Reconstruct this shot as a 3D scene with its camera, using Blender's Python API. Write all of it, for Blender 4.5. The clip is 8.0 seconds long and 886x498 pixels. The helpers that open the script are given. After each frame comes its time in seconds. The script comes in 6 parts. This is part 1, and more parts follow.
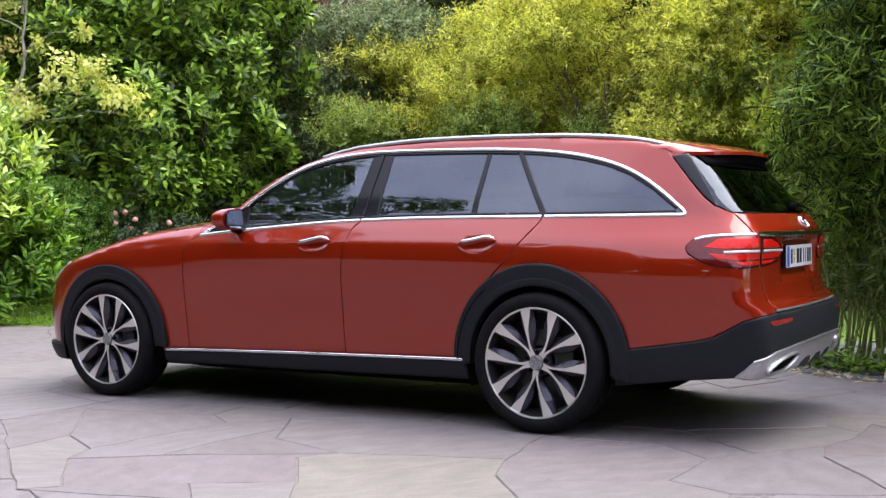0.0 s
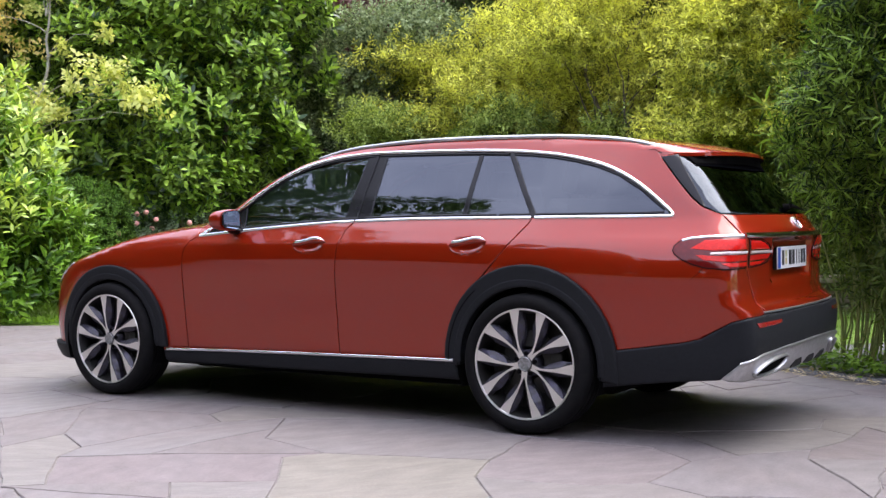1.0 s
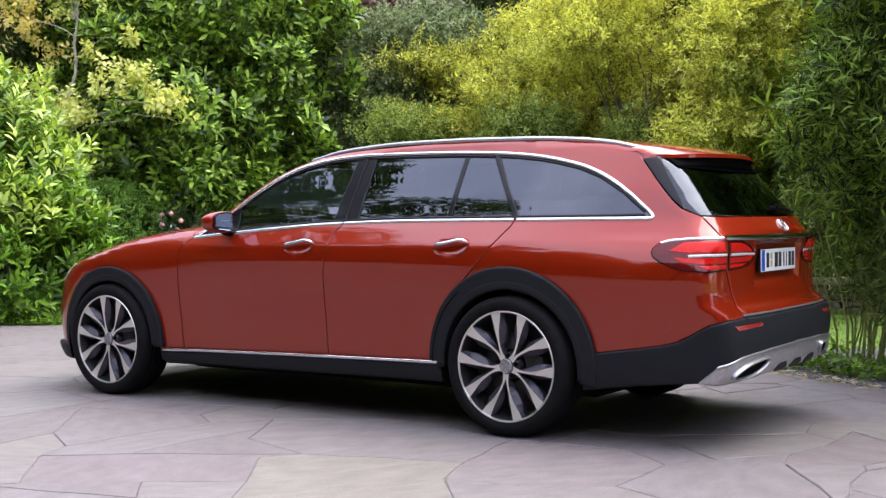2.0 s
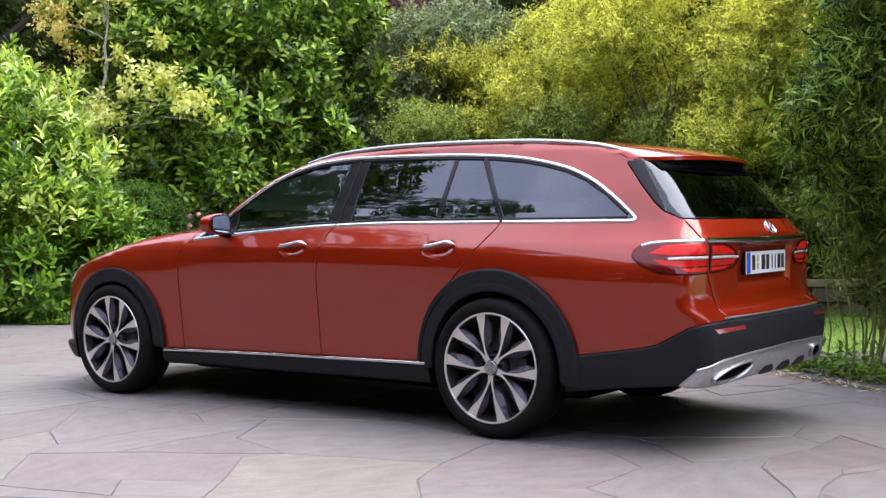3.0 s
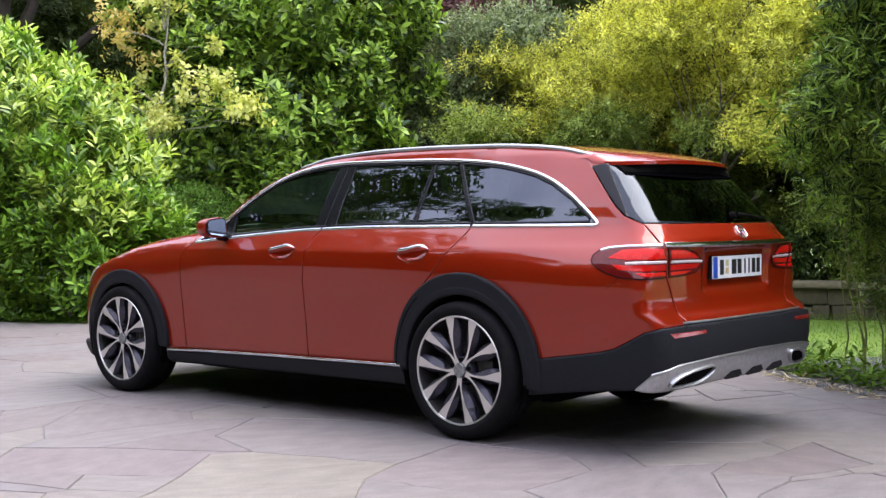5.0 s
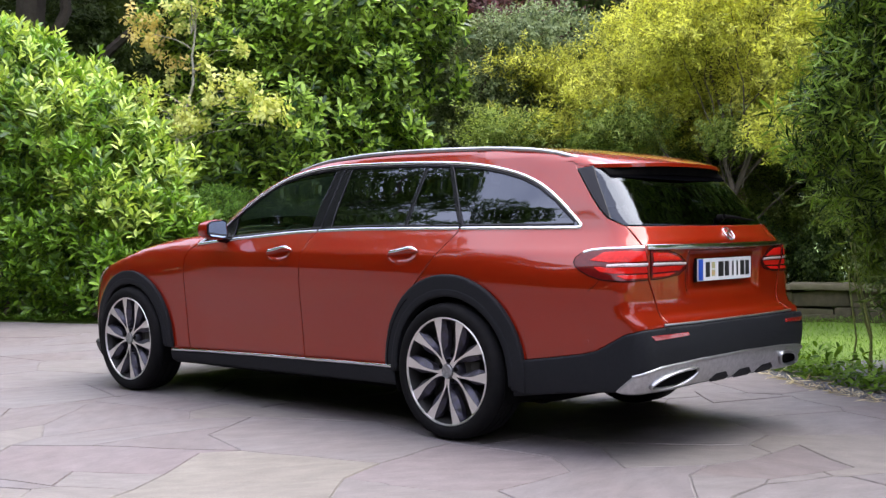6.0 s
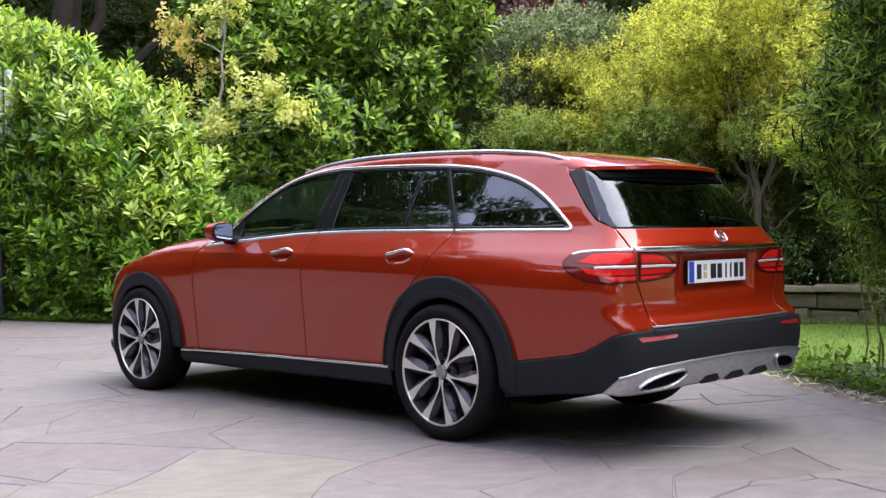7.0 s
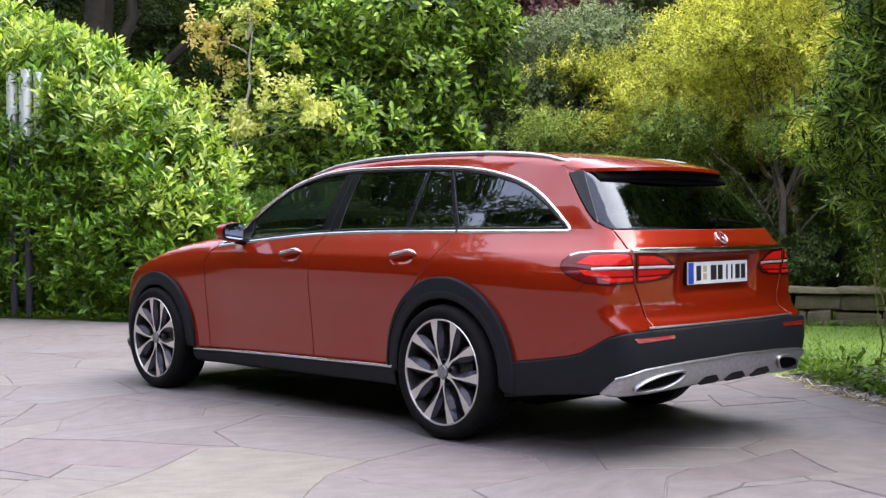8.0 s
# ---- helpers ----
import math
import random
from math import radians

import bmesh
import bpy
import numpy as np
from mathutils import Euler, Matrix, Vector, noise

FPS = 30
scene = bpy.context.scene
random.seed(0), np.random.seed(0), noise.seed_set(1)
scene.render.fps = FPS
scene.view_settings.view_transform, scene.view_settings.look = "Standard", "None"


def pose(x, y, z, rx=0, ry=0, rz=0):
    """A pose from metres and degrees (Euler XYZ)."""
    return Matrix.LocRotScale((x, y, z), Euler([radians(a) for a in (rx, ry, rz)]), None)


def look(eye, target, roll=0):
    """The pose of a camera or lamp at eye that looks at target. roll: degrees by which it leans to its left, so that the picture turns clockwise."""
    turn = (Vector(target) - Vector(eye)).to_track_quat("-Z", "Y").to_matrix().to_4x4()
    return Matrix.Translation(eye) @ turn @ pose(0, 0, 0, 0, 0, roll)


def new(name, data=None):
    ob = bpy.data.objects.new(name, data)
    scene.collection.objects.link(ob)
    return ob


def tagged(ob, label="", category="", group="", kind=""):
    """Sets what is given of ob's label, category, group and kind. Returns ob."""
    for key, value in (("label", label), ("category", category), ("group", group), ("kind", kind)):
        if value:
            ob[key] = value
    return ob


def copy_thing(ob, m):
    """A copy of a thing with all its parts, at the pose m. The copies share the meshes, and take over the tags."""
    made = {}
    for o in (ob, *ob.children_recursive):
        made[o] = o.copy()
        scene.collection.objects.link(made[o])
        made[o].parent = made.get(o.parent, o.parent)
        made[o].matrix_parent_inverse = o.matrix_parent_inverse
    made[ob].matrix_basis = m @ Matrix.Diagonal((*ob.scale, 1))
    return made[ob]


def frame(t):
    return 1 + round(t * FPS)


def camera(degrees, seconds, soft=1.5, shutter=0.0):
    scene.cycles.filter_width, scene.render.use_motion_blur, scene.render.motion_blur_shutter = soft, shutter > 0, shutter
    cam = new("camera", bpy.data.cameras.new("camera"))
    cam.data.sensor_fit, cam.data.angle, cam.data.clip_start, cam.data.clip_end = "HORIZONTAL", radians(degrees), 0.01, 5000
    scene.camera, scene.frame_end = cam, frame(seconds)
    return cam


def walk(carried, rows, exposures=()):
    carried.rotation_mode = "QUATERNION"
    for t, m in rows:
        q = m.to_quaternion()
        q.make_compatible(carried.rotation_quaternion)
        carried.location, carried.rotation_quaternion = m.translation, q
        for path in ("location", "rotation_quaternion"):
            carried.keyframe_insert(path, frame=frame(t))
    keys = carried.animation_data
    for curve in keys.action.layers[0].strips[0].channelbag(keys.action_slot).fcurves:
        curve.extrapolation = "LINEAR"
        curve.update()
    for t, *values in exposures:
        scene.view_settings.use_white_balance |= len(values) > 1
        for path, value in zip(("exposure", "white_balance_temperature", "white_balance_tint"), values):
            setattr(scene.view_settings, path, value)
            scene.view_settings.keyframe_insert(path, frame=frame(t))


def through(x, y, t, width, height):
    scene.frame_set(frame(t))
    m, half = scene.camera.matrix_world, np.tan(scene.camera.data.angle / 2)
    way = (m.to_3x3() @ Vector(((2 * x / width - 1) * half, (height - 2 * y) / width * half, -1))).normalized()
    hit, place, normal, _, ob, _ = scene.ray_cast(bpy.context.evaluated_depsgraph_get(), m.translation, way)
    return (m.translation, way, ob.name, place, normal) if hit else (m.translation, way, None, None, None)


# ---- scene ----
from mathutils.geometry import delaunay_2d_cdt

# ---- the camera and its way ----
cam = camera(40.6, 8.0, soft=1.4)
PATH = [
    (0, (2.582, -6.273, 1.066), (1.58, -4.543, 1.018), -0.6),
    (0.5, (2.679, -6.226, 1.067), (1.653, -4.51, 1.019), -0.6),
    (1, (2.792, -6.165, 1.071), (1.738, -4.466, 1.023), -0.6),
    (1.5, (2.929, -6.079, 1.073), (1.842, -4.401, 1.026), -0.6),
    (3, (3.345, -5.852, 1.083), (2.161, -4.24, 1.038), -0.6),
    (3.5, (3.488, -5.769, 1.088), (2.268, -4.185, 1.043), -0.6),
    (4, (3.619, -5.684, 1.089), (2.369, -4.124, 1.045), -0.6),
    (4.5, (3.766, -5.603, 1.094), (2.485, -4.068, 1.05), -0.6),
    (6, (4.153, -5.375, 1.102), (2.788, -3.913, 1.061), -0.6),
    (6.5, (4.277, -5.303, 1.103), (2.884, -3.869, 1.063), -0.6),
    (7, (4.381, -5.238, 1.104), (2.963, -3.828, 1.066), -0.6),
    (7.5, (4.475, -5.179, 1.106), (3.031, -3.795, 1.068), -0.6),
    (8, (4.545, -5.137, 1.106), (3.083, -3.772, 1.069), -0.5),
]
walk(cam, [(t, look(eye, target, roll)) for t, eye, target, roll in PATH])

# World: a light overcast sky with a broad, soft sun high over the trees.
world = bpy.data.worlds.new("sky")
scene.world = world
world.use_nodes = True
_n, _l = world.node_tree.nodes, world.node_tree.links
_sky = _n.new("ShaderNodeTexSky")
_sky.sky_type, _sky.sun_disc = "NISHITA", False
SUN_UP, SUN_ROUND = radians(64), radians(28)
_sky.sun_elevation, _sky.sun_rotation = SUN_UP, SUN_ROUND
_sky.air_density, _sky.dust_density, _sky.ozone_density = 1.0, 3.0, 1.0
# soft cloud cover: brightness and whiteness drift over the whole sky
_co = _n.new("ShaderNodeTexCoord")
_cl = _n.new("ShaderNodeTexNoise")
_cl.inputs["Scale"].default_value, _cl.inputs["Detail"].default_value, _cl.inputs["Roughness"].default_value = 1.7, 7.0, 0.62
_ra = _n.new("ShaderNodeValToRGB")
_ra.color_ramp.elements[0].position, _ra.color_ramp.elements[0].color = 0.36, (5.5, 5.65, 7.5, 1)
_ra.color_ramp.elements[1].position, _ra.color_ramp.elements[1].color = 0.66, (10.9, 10.9, 13.0, 1)
_mx = _n.new("ShaderNodeMix")
_mx.data_type = "RGBA"
_mx.inputs[0].default_value = 0.78
_l.new(_co.outputs["Generated"], _cl.inputs["Vector"])
_l.new(_cl.outputs["Fac"], _ra.inputs["Fac"])
_l.new(_sky.outputs["Color"], _mx.inputs[6])
_l.new(_ra.outputs["Color"], _mx.inputs[7])
_l.new(_mx.outputs[2], _n["Background"].inputs["Color"])
_n["Background"].inputs["Strength"].default_value = 0.115
sun = new("sun", bpy.data.lights.new("sun", "SUN"))
sun.data.energy, sun.data.angle, sun.data.color = 1.5, radians(58), (1.0, 0.965, 0.905)
sun.matrix_world = look((math.sin(SUN_ROUND) * math.cos(SUN_UP) * 40, math.cos(SUN_ROUND) * math.cos(SUN_UP) * 40, math.sin(SUN_UP) * 40), (0, 0, 0))
scene.view_settings.exposure = 2.03


# ---- materials ----
def material(name, color, rough=0.5, metal=0.0, coat=0.0, grain=None, spec=0.5, bump=0.0, bump_scale=40.0, **extra):
    """A principled material; grain: (scale, second colour, contrast), broken up at two scales and by object."""
    m = bpy.data.materials.new(name)
    m.use_nodes = True
    n, l = m.node_tree.nodes, m.node_tree.links
    b = n["Principled BSDF"]
    b.inputs["Base Color"].default_value = (*color, 1)
    b.inputs["Roughness"].default_value, b.inputs["Metallic"].default_value = rough, metal
    b.inputs["Coat Weight"].default_value, b.inputs["Coat Roughness"].default_value = coat, 0.03
    b.inputs["Specular IOR Level"].default_value = spec
    for key, value in extra.items():
        b.inputs[key.replace("_", " ")].default_value = value
    if grain or bump:
        co = n.new("ShaderNodeTexCoord")
    if grain:
        scale, second, lo, hi = grain
        a, c = n.new("ShaderNodeTexNoise"), n.new("ShaderNodeTexNoise")
        a.inputs["Scale"].default_value, a.inputs["Detail"].default_value = scale, 6
        c.inputs["Scale"].default_value, c.inputs["Detail"].default_value = scale * 9, 4
        add = n.new("ShaderNodeMath")
        add.operation = "MULTIPLY_ADD"
        add.inputs[1].default_value, add.inputs[2].default_value = 0.4, 0.0
        mix = n.new("ShaderNodeMath")
        mix.operation = "MULTIPLY_ADD"
        mix.inputs[1].default_value = 0.6
        ramp = n.new("ShaderNodeMapRange")
        ramp.inputs["From Min"].default_value, ramp.inputs["From Max"].default_value = lo, hi
        rgb = n.new("ShaderNodeMix")
        rgb.data_type = "RGBA"
        rgb.inputs[6].default_value, rgb.inputs[7].default_value = (*color, 1), (*second, 1)
        l.new(co.outputs["Object"], a.inputs["Vector"])
        l.new(co.outputs["Object"], c.inputs["Vector"])
        l.new(c.outputs["Fac"], add.inputs[0])
        l.new(a.outputs["Fac"], mix.inputs[0])
        l.new(add.outputs[0], mix.inputs[2])
        l.new(mix.outputs[0], ramp.inputs["Value"])
        l.new(ramp.outputs[0], rgb.inputs[0])
        l.new(rgb.outputs[2], b.inputs["Base Color"])
    if bump:
        t, u = n.new("ShaderNodeTexNoise"), n.new("ShaderNodeBump")
        t.inputs["Scale"].default_value, t.inputs["Detail"].default_value = bump_scale, 5
        u.inputs["Strength"].default_value, u.inputs["Distance"].default_value = bump, 0.01
        l.new(co.outputs["Object"], t.inputs["Vector"])
        l.new(t.outputs["Fac"], u.inputs["Height"])
        l.new(u.outputs["Normal"], b.inputs["Normal"])
    return m


def glass(name, tint, rough=0.0, ior=2.0):
    """A thin tinted pane: it mirrors by Fresnel and lets tinted light through."""
    m = bpy.data.materials.new(name)
    m.use_nodes = True
    n, l = m.node_tree.nodes, m.node_tree.links
    n.remove(n["Principled BSDF"])
    see, gloss, mix, fres = (n.new("ShaderNodeBsdfTransparent"), n.new("ShaderNodeBsdfGlossy"), n.new("ShaderNodeMixShader"), n.new("ShaderNodeFresnel"))
    see.inputs["Color"].default_value = (*tint, 1)
    gloss.inputs["Roughness"].default_value, gloss.inputs["Color"].default_value = rough, (0.80, 0.87, 1.0, 1)
    fres.inputs["IOR"].default_value = ior
    l.new(fres.outputs[0], mix.inputs[0])
    l.new(see.outputs[0], mix.inputs[1])
    l.new(gloss.outputs[0], mix.inputs[2])
    l.new(mix.outputs[0], n["Material Output"].inputs["Surface"])
    return m


def leaf_material(name, color, second, rough=0.4, through=0.35, spec=0.4, few=0.60):
    """Leaves: two greens by leaf and by patch, with light coming through them. few: the higher, the fewer are of the second colour."""
    m = bpy.data.materials.new(name)
    m.use_nodes = True
    n, l = m.node_tree.nodes, m.node_tree.links
    b, out = n["Principled BSDF"], n["Material Output"]
    geo, co, noise_ = n.new("ShaderNodeNewGeometry"), n.new("ShaderNodeTexCoord"), n.new("ShaderNodeTexNoise")
    noise_.inputs["Scale"].default_value, noise_.inputs["Detail"].default_value = 1.3, 3
    add, ramp, rgb = n.new("ShaderNodeMath"), n.new("ShaderNodeMapRange"), n.new("ShaderNodeMix")
    add.operation = "ADD"
    ramp.inputs["From Min"].default_value, ramp.inputs["From Max"].default_value = few, 1.38
    rgb.data_type = "RGBA"
    rgb.inputs[6].default_value, rgb.inputs[7].default_value = (*color, 1), (*second, 1)
    l.new(co.outputs["Object"], noise_.inputs["Vector"])
    l.new(geo.outputs["Random Per Island"], add.inputs[0])
    l.new(noise_.outputs["Fac"], add.inputs[1])
    l.new(add.outputs[0], ramp.inputs["Value"])
    l.new(ramp.outputs[0], rgb.inputs[0])
    l.new(rgb.outputs[2], b.inputs["Base Color"])
    b.inputs["Roughness"].default_value, b.inputs["Specular IOR Level"].default_value = rough, spec
    tr, mix, warm = n.new("ShaderNodeBsdfTranslucent"), n.new("ShaderNodeMixShader"), n.new("ShaderNodeMix")
    warm.data_type, warm.blend_type = "RGBA", "MULTIPLY"
    warm.inputs[0].default_value, warm.inputs[7].default_value = 1.0, (1.25, 1.25, 0.68, 1)
    l.new(rgb.outputs[2], warm.inputs[6])
    l.new(warm.outputs[2], tr.inputs["Color"])
    mix.inputs[0].default_value = through
    l.new(b.outputs[0], mix.inputs[1])
    l.new(tr.outputs[0], mix.inputs[2])
    l.new(mix.outputs[0], out.inputs["Surface"])
    return m


PAINT = material("hyacinth_red_paint", (0.206, 0.0104, 0.0016), 0.38, 0.28, 1.0, spec=0.05, Coat_IOR=1.56, grain=(900, (0.240, 0.0126, 0.0020), 0.4, 0.6))
CLAD = material("charcoal_plastic", (0.0105, 0.0112, 0.0138), 0.55, spec=0.14, grain=(60, (0.0135, 0.0145, 0.0172), 0.35, 0.65), bump=0.12, bump_scale=900)
UNDER = material("underbody_black", (0.003, 0.003, 0.0035), 0.9, spec=0.02, grain=(12, (0.006, 0.0056, 0.0054), 0.4, 0.6))
SEAL = material("gloss_black_trim", (0.007, 0.007, 0.009), 0.16, spec=0.22)
FRIT = material("matt_black_glass_border", (0.0015, 0.0015, 0.002), 0.6, spec=0.0, grain=(40, (0.0025, 0.0025, 0.003), 0.4, 0.6))
CHROME = material("bright_chrome", (0.72, 0.73, 0.75), 0.10, 1.0)
SATIN = material("satin_aluminium", (0.46, 0.46, 0.475), 0.40, 1.0, grain=(30, (0.40, 0.40, 0.415), 0.4, 0.6))
SKID = material("silver_skid_paint", (0.50, 0.50, 0.51), 0.34, 0.75, grain=(40, (0.38, 0.38, 0.39), 0.4, 0.6))
HUBGREY = material("worn_silver_paint", (0.34, 0.34, 0.35), 0.4, 0.6, grain=(60, (0.15, 0.15, 0.15), 0.4, 0.6))
MACHINED = material("machined_alloy", (0.74, 0.72, 0.70), 0.34, 0.85, bump=0.03, bump_scale=300)
RIMDARK = material("dark_grey_alloy_paint", (0.034, 0.032, 0.032), 0.40, 0.30, grain=(50, (0.043, 0.040, 0.069), 0.4, 0.6))
RUBBER = material("tyre_rubber", (0.006, 0.006, 0.007), 0.75, spec=0.08, grain=(25, (0.010, 0.0095, 0.0095), 0.4, 0.65), bump=0.15, bump_scale=200)
RIMDEEP = material("black_alloy_barrel", (0.012, 0.0115, 0.011), 0.45, 0.2, grain=(50, (0.018, 0.017, 0.017), 0.4, 0.6))
DISC = material("brake_steel", (0.035, 0.034, 0.033), 0.5, 0.6, bump=0.05, bump_scale=120)
LAMP_RED = material("lamp_red_lens", (0.075, 0.0035, 0.004), 0.04, spec=0.35, grain=(45, (0.105, 0.005, 0.005), 0.4, 0.6))
LAMP_LIT = material("lamp_bright_red", (0.56, 0.012, 0.008), 0.10, spec=0.25, grain=(70, (0.42, 0.008, 0.006), 0.4, 0.6))
LAMP_CLEAR = material("lamp_clear_band", (0.62, 0.55, 0.54), 0.15, coat=1.0, grain=(160, (0.42, 0.30, 0.29), 0.42, 0.58))
REFLECTOR = material("reflector_red", (0.24, 0.012, 0.012), 0.15, coat=1.0)
PLATE = material("plate_white", (0.72, 0.73, 0.74), 0.35)
PLATE_BLUE = material("plate_blue", (0.015, 0.07, 0.42), 0.35)
INK = material("plate_ink", (0.012, 0.012, 0.014), 0.45)
STICKER = material("plate_sticker", (0.55, 0.32, 0.12), 0.5, grain=(60, (0.35, 0.45, 0.25), 0.4, 0.6))
HEADLAMP = material("headlamp_lens", (0.55, 0.56, 0.58), 0.08, coat=1.0)
LEATHER = material("black_leather", (0.018, 0.017, 0.017), 0.5, grain=(20, (0.026, 0.025, 0.024), 0.4, 0.6), bump=0.1, bump_scale=250)
LINING = material("dark_cabin_lining", (0.03, 0.03, 0.031), 0.8, grain=(30, (0.04, 0.04, 0.04), 0.4, 0.6))
PRIVACY = glass("privacy_glass", (0.035, 0.037, 0.04), ior=1.78)
REAR_GLASS = glass("rear_privacy_glass", (0.035, 0.037, 0.04), ior=1.54)
CLEARISH = glass("green_tint_glass", (0.34, 0.46, 0.38), ior=1.86)
MIRROR = material("mirror_silver", (0.42, 0.46, 0.52), 0.02, 1.0)


# ---- building helpers ----
def mesh_of(name, verts, faces, mat, normals=None, smooth=True):
    me = bpy.data.meshes.new(name)
    me.from_pydata([tuple(v) for v in verts], [], [tuple(f) for f in faces])
    me.materials.append(mat)
    if smooth:
        me.shade_smooth()
    if normals is not None:
        me.normals_split_custom_set_from_vertices([tuple(v) for v in normals])
    return me


def link(name, me, parent=None, label=""):
    ob = new(name, me)
    ob.parent = parent
    return tagged(ob, label)


def part(name, bm, mat, parent, label="", smooth=True):
    me = bpy.data.meshes.new(name)
    bm.to_mesh(me)
    bm.free()
    me.materials.append(mat)
    if smooth:
        me.shade_smooth()
        me.set_sharp_from_angle(angle=radians(38))
    return link(name, me, parent, label)


def empty(name, at=(0, 0, 0)):
    ob = new(name)
    ob.location = at
    return ob


def box(bm, lo, hi, bevel=0.0, m=None):
    """A box, bevelled on all edges, added to bm."""
    r = bmesh.ops.create_cube(bm, size=1)
    vs = r["verts"]
    for v in vs:
        v.co = Vector([(lo[k] + hi[k]) / 2 + v.co[k] * (hi[k] - lo[k]) for k in range(3)])
    if bevel:
        es = list({e for v in vs for e in v.link_edges})
        vs = list({v for f in bmesh.ops.bevel(bm, geom=es, offset=bevel, segments=2, affect="EDGES", profile=0.6)["faces"] for v in f.verts} | {v for v in vs if v.is_valid})
    if m is not None:
        bmesh.ops.transform(bm, matrix=m, verts=[v for v in vs if v.is_valid])
    return vs


def tube(bm, points, radii, sides=8, cap=True):
    """A round tube along points, of varying radius."""
    pts = [Vector(p) for p in points]
    rings, side = [], None
    for i, p in enumerate(pts):
        d = (pts[min(i + 1, len(pts) - 1)] - pts[max(i - 1, 0)]).normalized()
        if side is None:
            side = d.orthogonal().normalized()
        side = (side - d * side.dot(d)).normalized()
        other = d.cross(side)
        r = radii[i] if hasattr(radii, "__len__") else radii
        rings.append([bm.verts.new(p + (side * math.cos(a) + other * math.sin(a)) * r) for a in [2 * math.pi * k / sides for k in range(sides)]])
    for a, b in zip(rings, rings[1:]):
        for k in range(sides):
            bm.faces.new((a[k], a[(k + 1) % sides], b[(k + 1) % sides], b[k]))
    if cap:
        bm.faces.new(rings[0][::-1])
        bm.faces.new(rings[-1])


def lathe(bm, profile, steps=72, close=False):
    """Turns (radius, y) points about the y axis."""
    rings = [[bm.verts.new((r * math.cos(a), y, r * math.sin(a))) for a in [2 * math.pi * k / steps for k in range(steps)]] for r, y in profile]
    if close:
        rings.append(rings[0])
    for a, b in zip(rings, rings[1:]):
        for k in range(steps):
            bm.faces.new((a[k], a[(k + 1) % steps], b[(k + 1) % steps], b[k]))



# ---- the shape of the car's skin: an implicit surface, car pointing along -x, rear axle at x = 0 ----
def spline(xs, ys):
    """A smooth curve through a few key values (Catmull-Rom with monotone slopes)."""
    xs, ys = np.array(xs, float), np.array(ys, float)
    h = np.diff(xs)
    d = np.diff(ys) / h
    m = np.zeros(len(xs))
    m[0], m[-1] = d[0], d[-1]
    for i in range(1, len(xs) - 1):
        if d[i - 1] * d[i] > 0:
            m[i] = 3 * (h[i - 1] + h[i]) / ((2 * h[i] + h[i - 1]) / d[i - 1] + (h[i] + 2 * h[i - 1]) / d[i])

    def at(x):
        x = np.clip(x, xs[0], xs[-1])
        i = np.clip(np.searchsorted(xs, x) - 1, 0, len(xs) - 2)
        t = (x - xs[i]) / h[i]
        return ((1 + 2 * t) * (1 - t) ** 2 * ys[i] + t * (1 - t) ** 2 * h[i] * m[i]
                + t * t * (3 - 2 * t) * ys[i + 1] + t * t * (t - 1) * h[i] * m[i + 1])
    return at


SIDE = spline([0.15, 0.25, 0.32, 0.40, 0.50, 0.60, 0.70, 0.80, 0.85, 0.89, 0.925, 0.948, 0.958, 0.968, 0.99, 1.04, 1.085, 1.20, 1.32, 1.44, 1.50, 1.56],
              [0.812, 0.853, 0.869, 0.8775, 0.8805, 0.883, 0.8865, 0.8895, 0.8900, 0.8865, 0.8795, 0.8725, 0.8672, 0.8600, 0.8450, 0.8120, 0.782, 0.728, 0.668, 0.612, 0.583, 0.54])
TUCK = spline([0.15, 0.25, 0.32, 0.37, 0.42, 0.50, 0.60, 0.70, 0.80, 0.86], [0.012, 0.018, 0.021, 0.0235, 0.0250, 0.0240, 0.0165, 0.0075, 0.001, 0.0])     # the doors draw in towards the sill
TAPER_LOW = spline([-3.85, -3.5, -2.94, -2.2, -1.2, 0.0, 0.5, 0.8, 1.0, 1.2], [0.82, 0.95, 0.995, 0.985, 0.988, 0.998, 0.980, 0.945, 0.91, 0.86])
TAPER_HIGH = spline([-3.85, -3.5, -2.94, -2.2, -1.2, 0.0, 0.35, 0.7, 0.9, 1.2], [0.70, 0.86, 0.945, 0.985, 1.01, 0.995, 0.965, 0.905, 0.87, 0.79])
TAIL = spline([0.15, 0.25, 0.34, 0.42, 0.52, 0.60, 0.635, 0.66, 0.74, 0.85, 0.94, 0.975, 1.02, 1.09, 1.13, 1.25, 1.36, 1.46, 1.55],
              [1.00, 1.06, 1.12, 1.155, 1.168, 1.160, 1.150, 1.105, 1.085, 1.085, 1.098, 1.095, 1.055, 1.00, 0.965, 0.86, 0.765, 0.68, 0.58])
NOSE = spline([0.15, 0.3, 0.5, 0.7, 0.82, 0.95, 1.1], [-3.70, -3.78, -3.80, -3.76, -3.66, -3.3, -2.9])
TOP = spline([-3.85, -3.6, -3.45, -3.24, -2.86, -2.6, -2.35, -2.2, -2.05, -1.9, -1.7, -1.5, -1.25, -0.9, -0.5, -0.1, 0.3, 0.6, 0.8, 1.2],
             [0.77, 0.872, 0.923, 0.975, 1.048, 1.083, 1.108, 1.14, 1.228, 1.332, 1.436, 1.490, 1.519, 1.532, 1.536, 1.527, 1.500, 1.460, 1.427, 1.36])
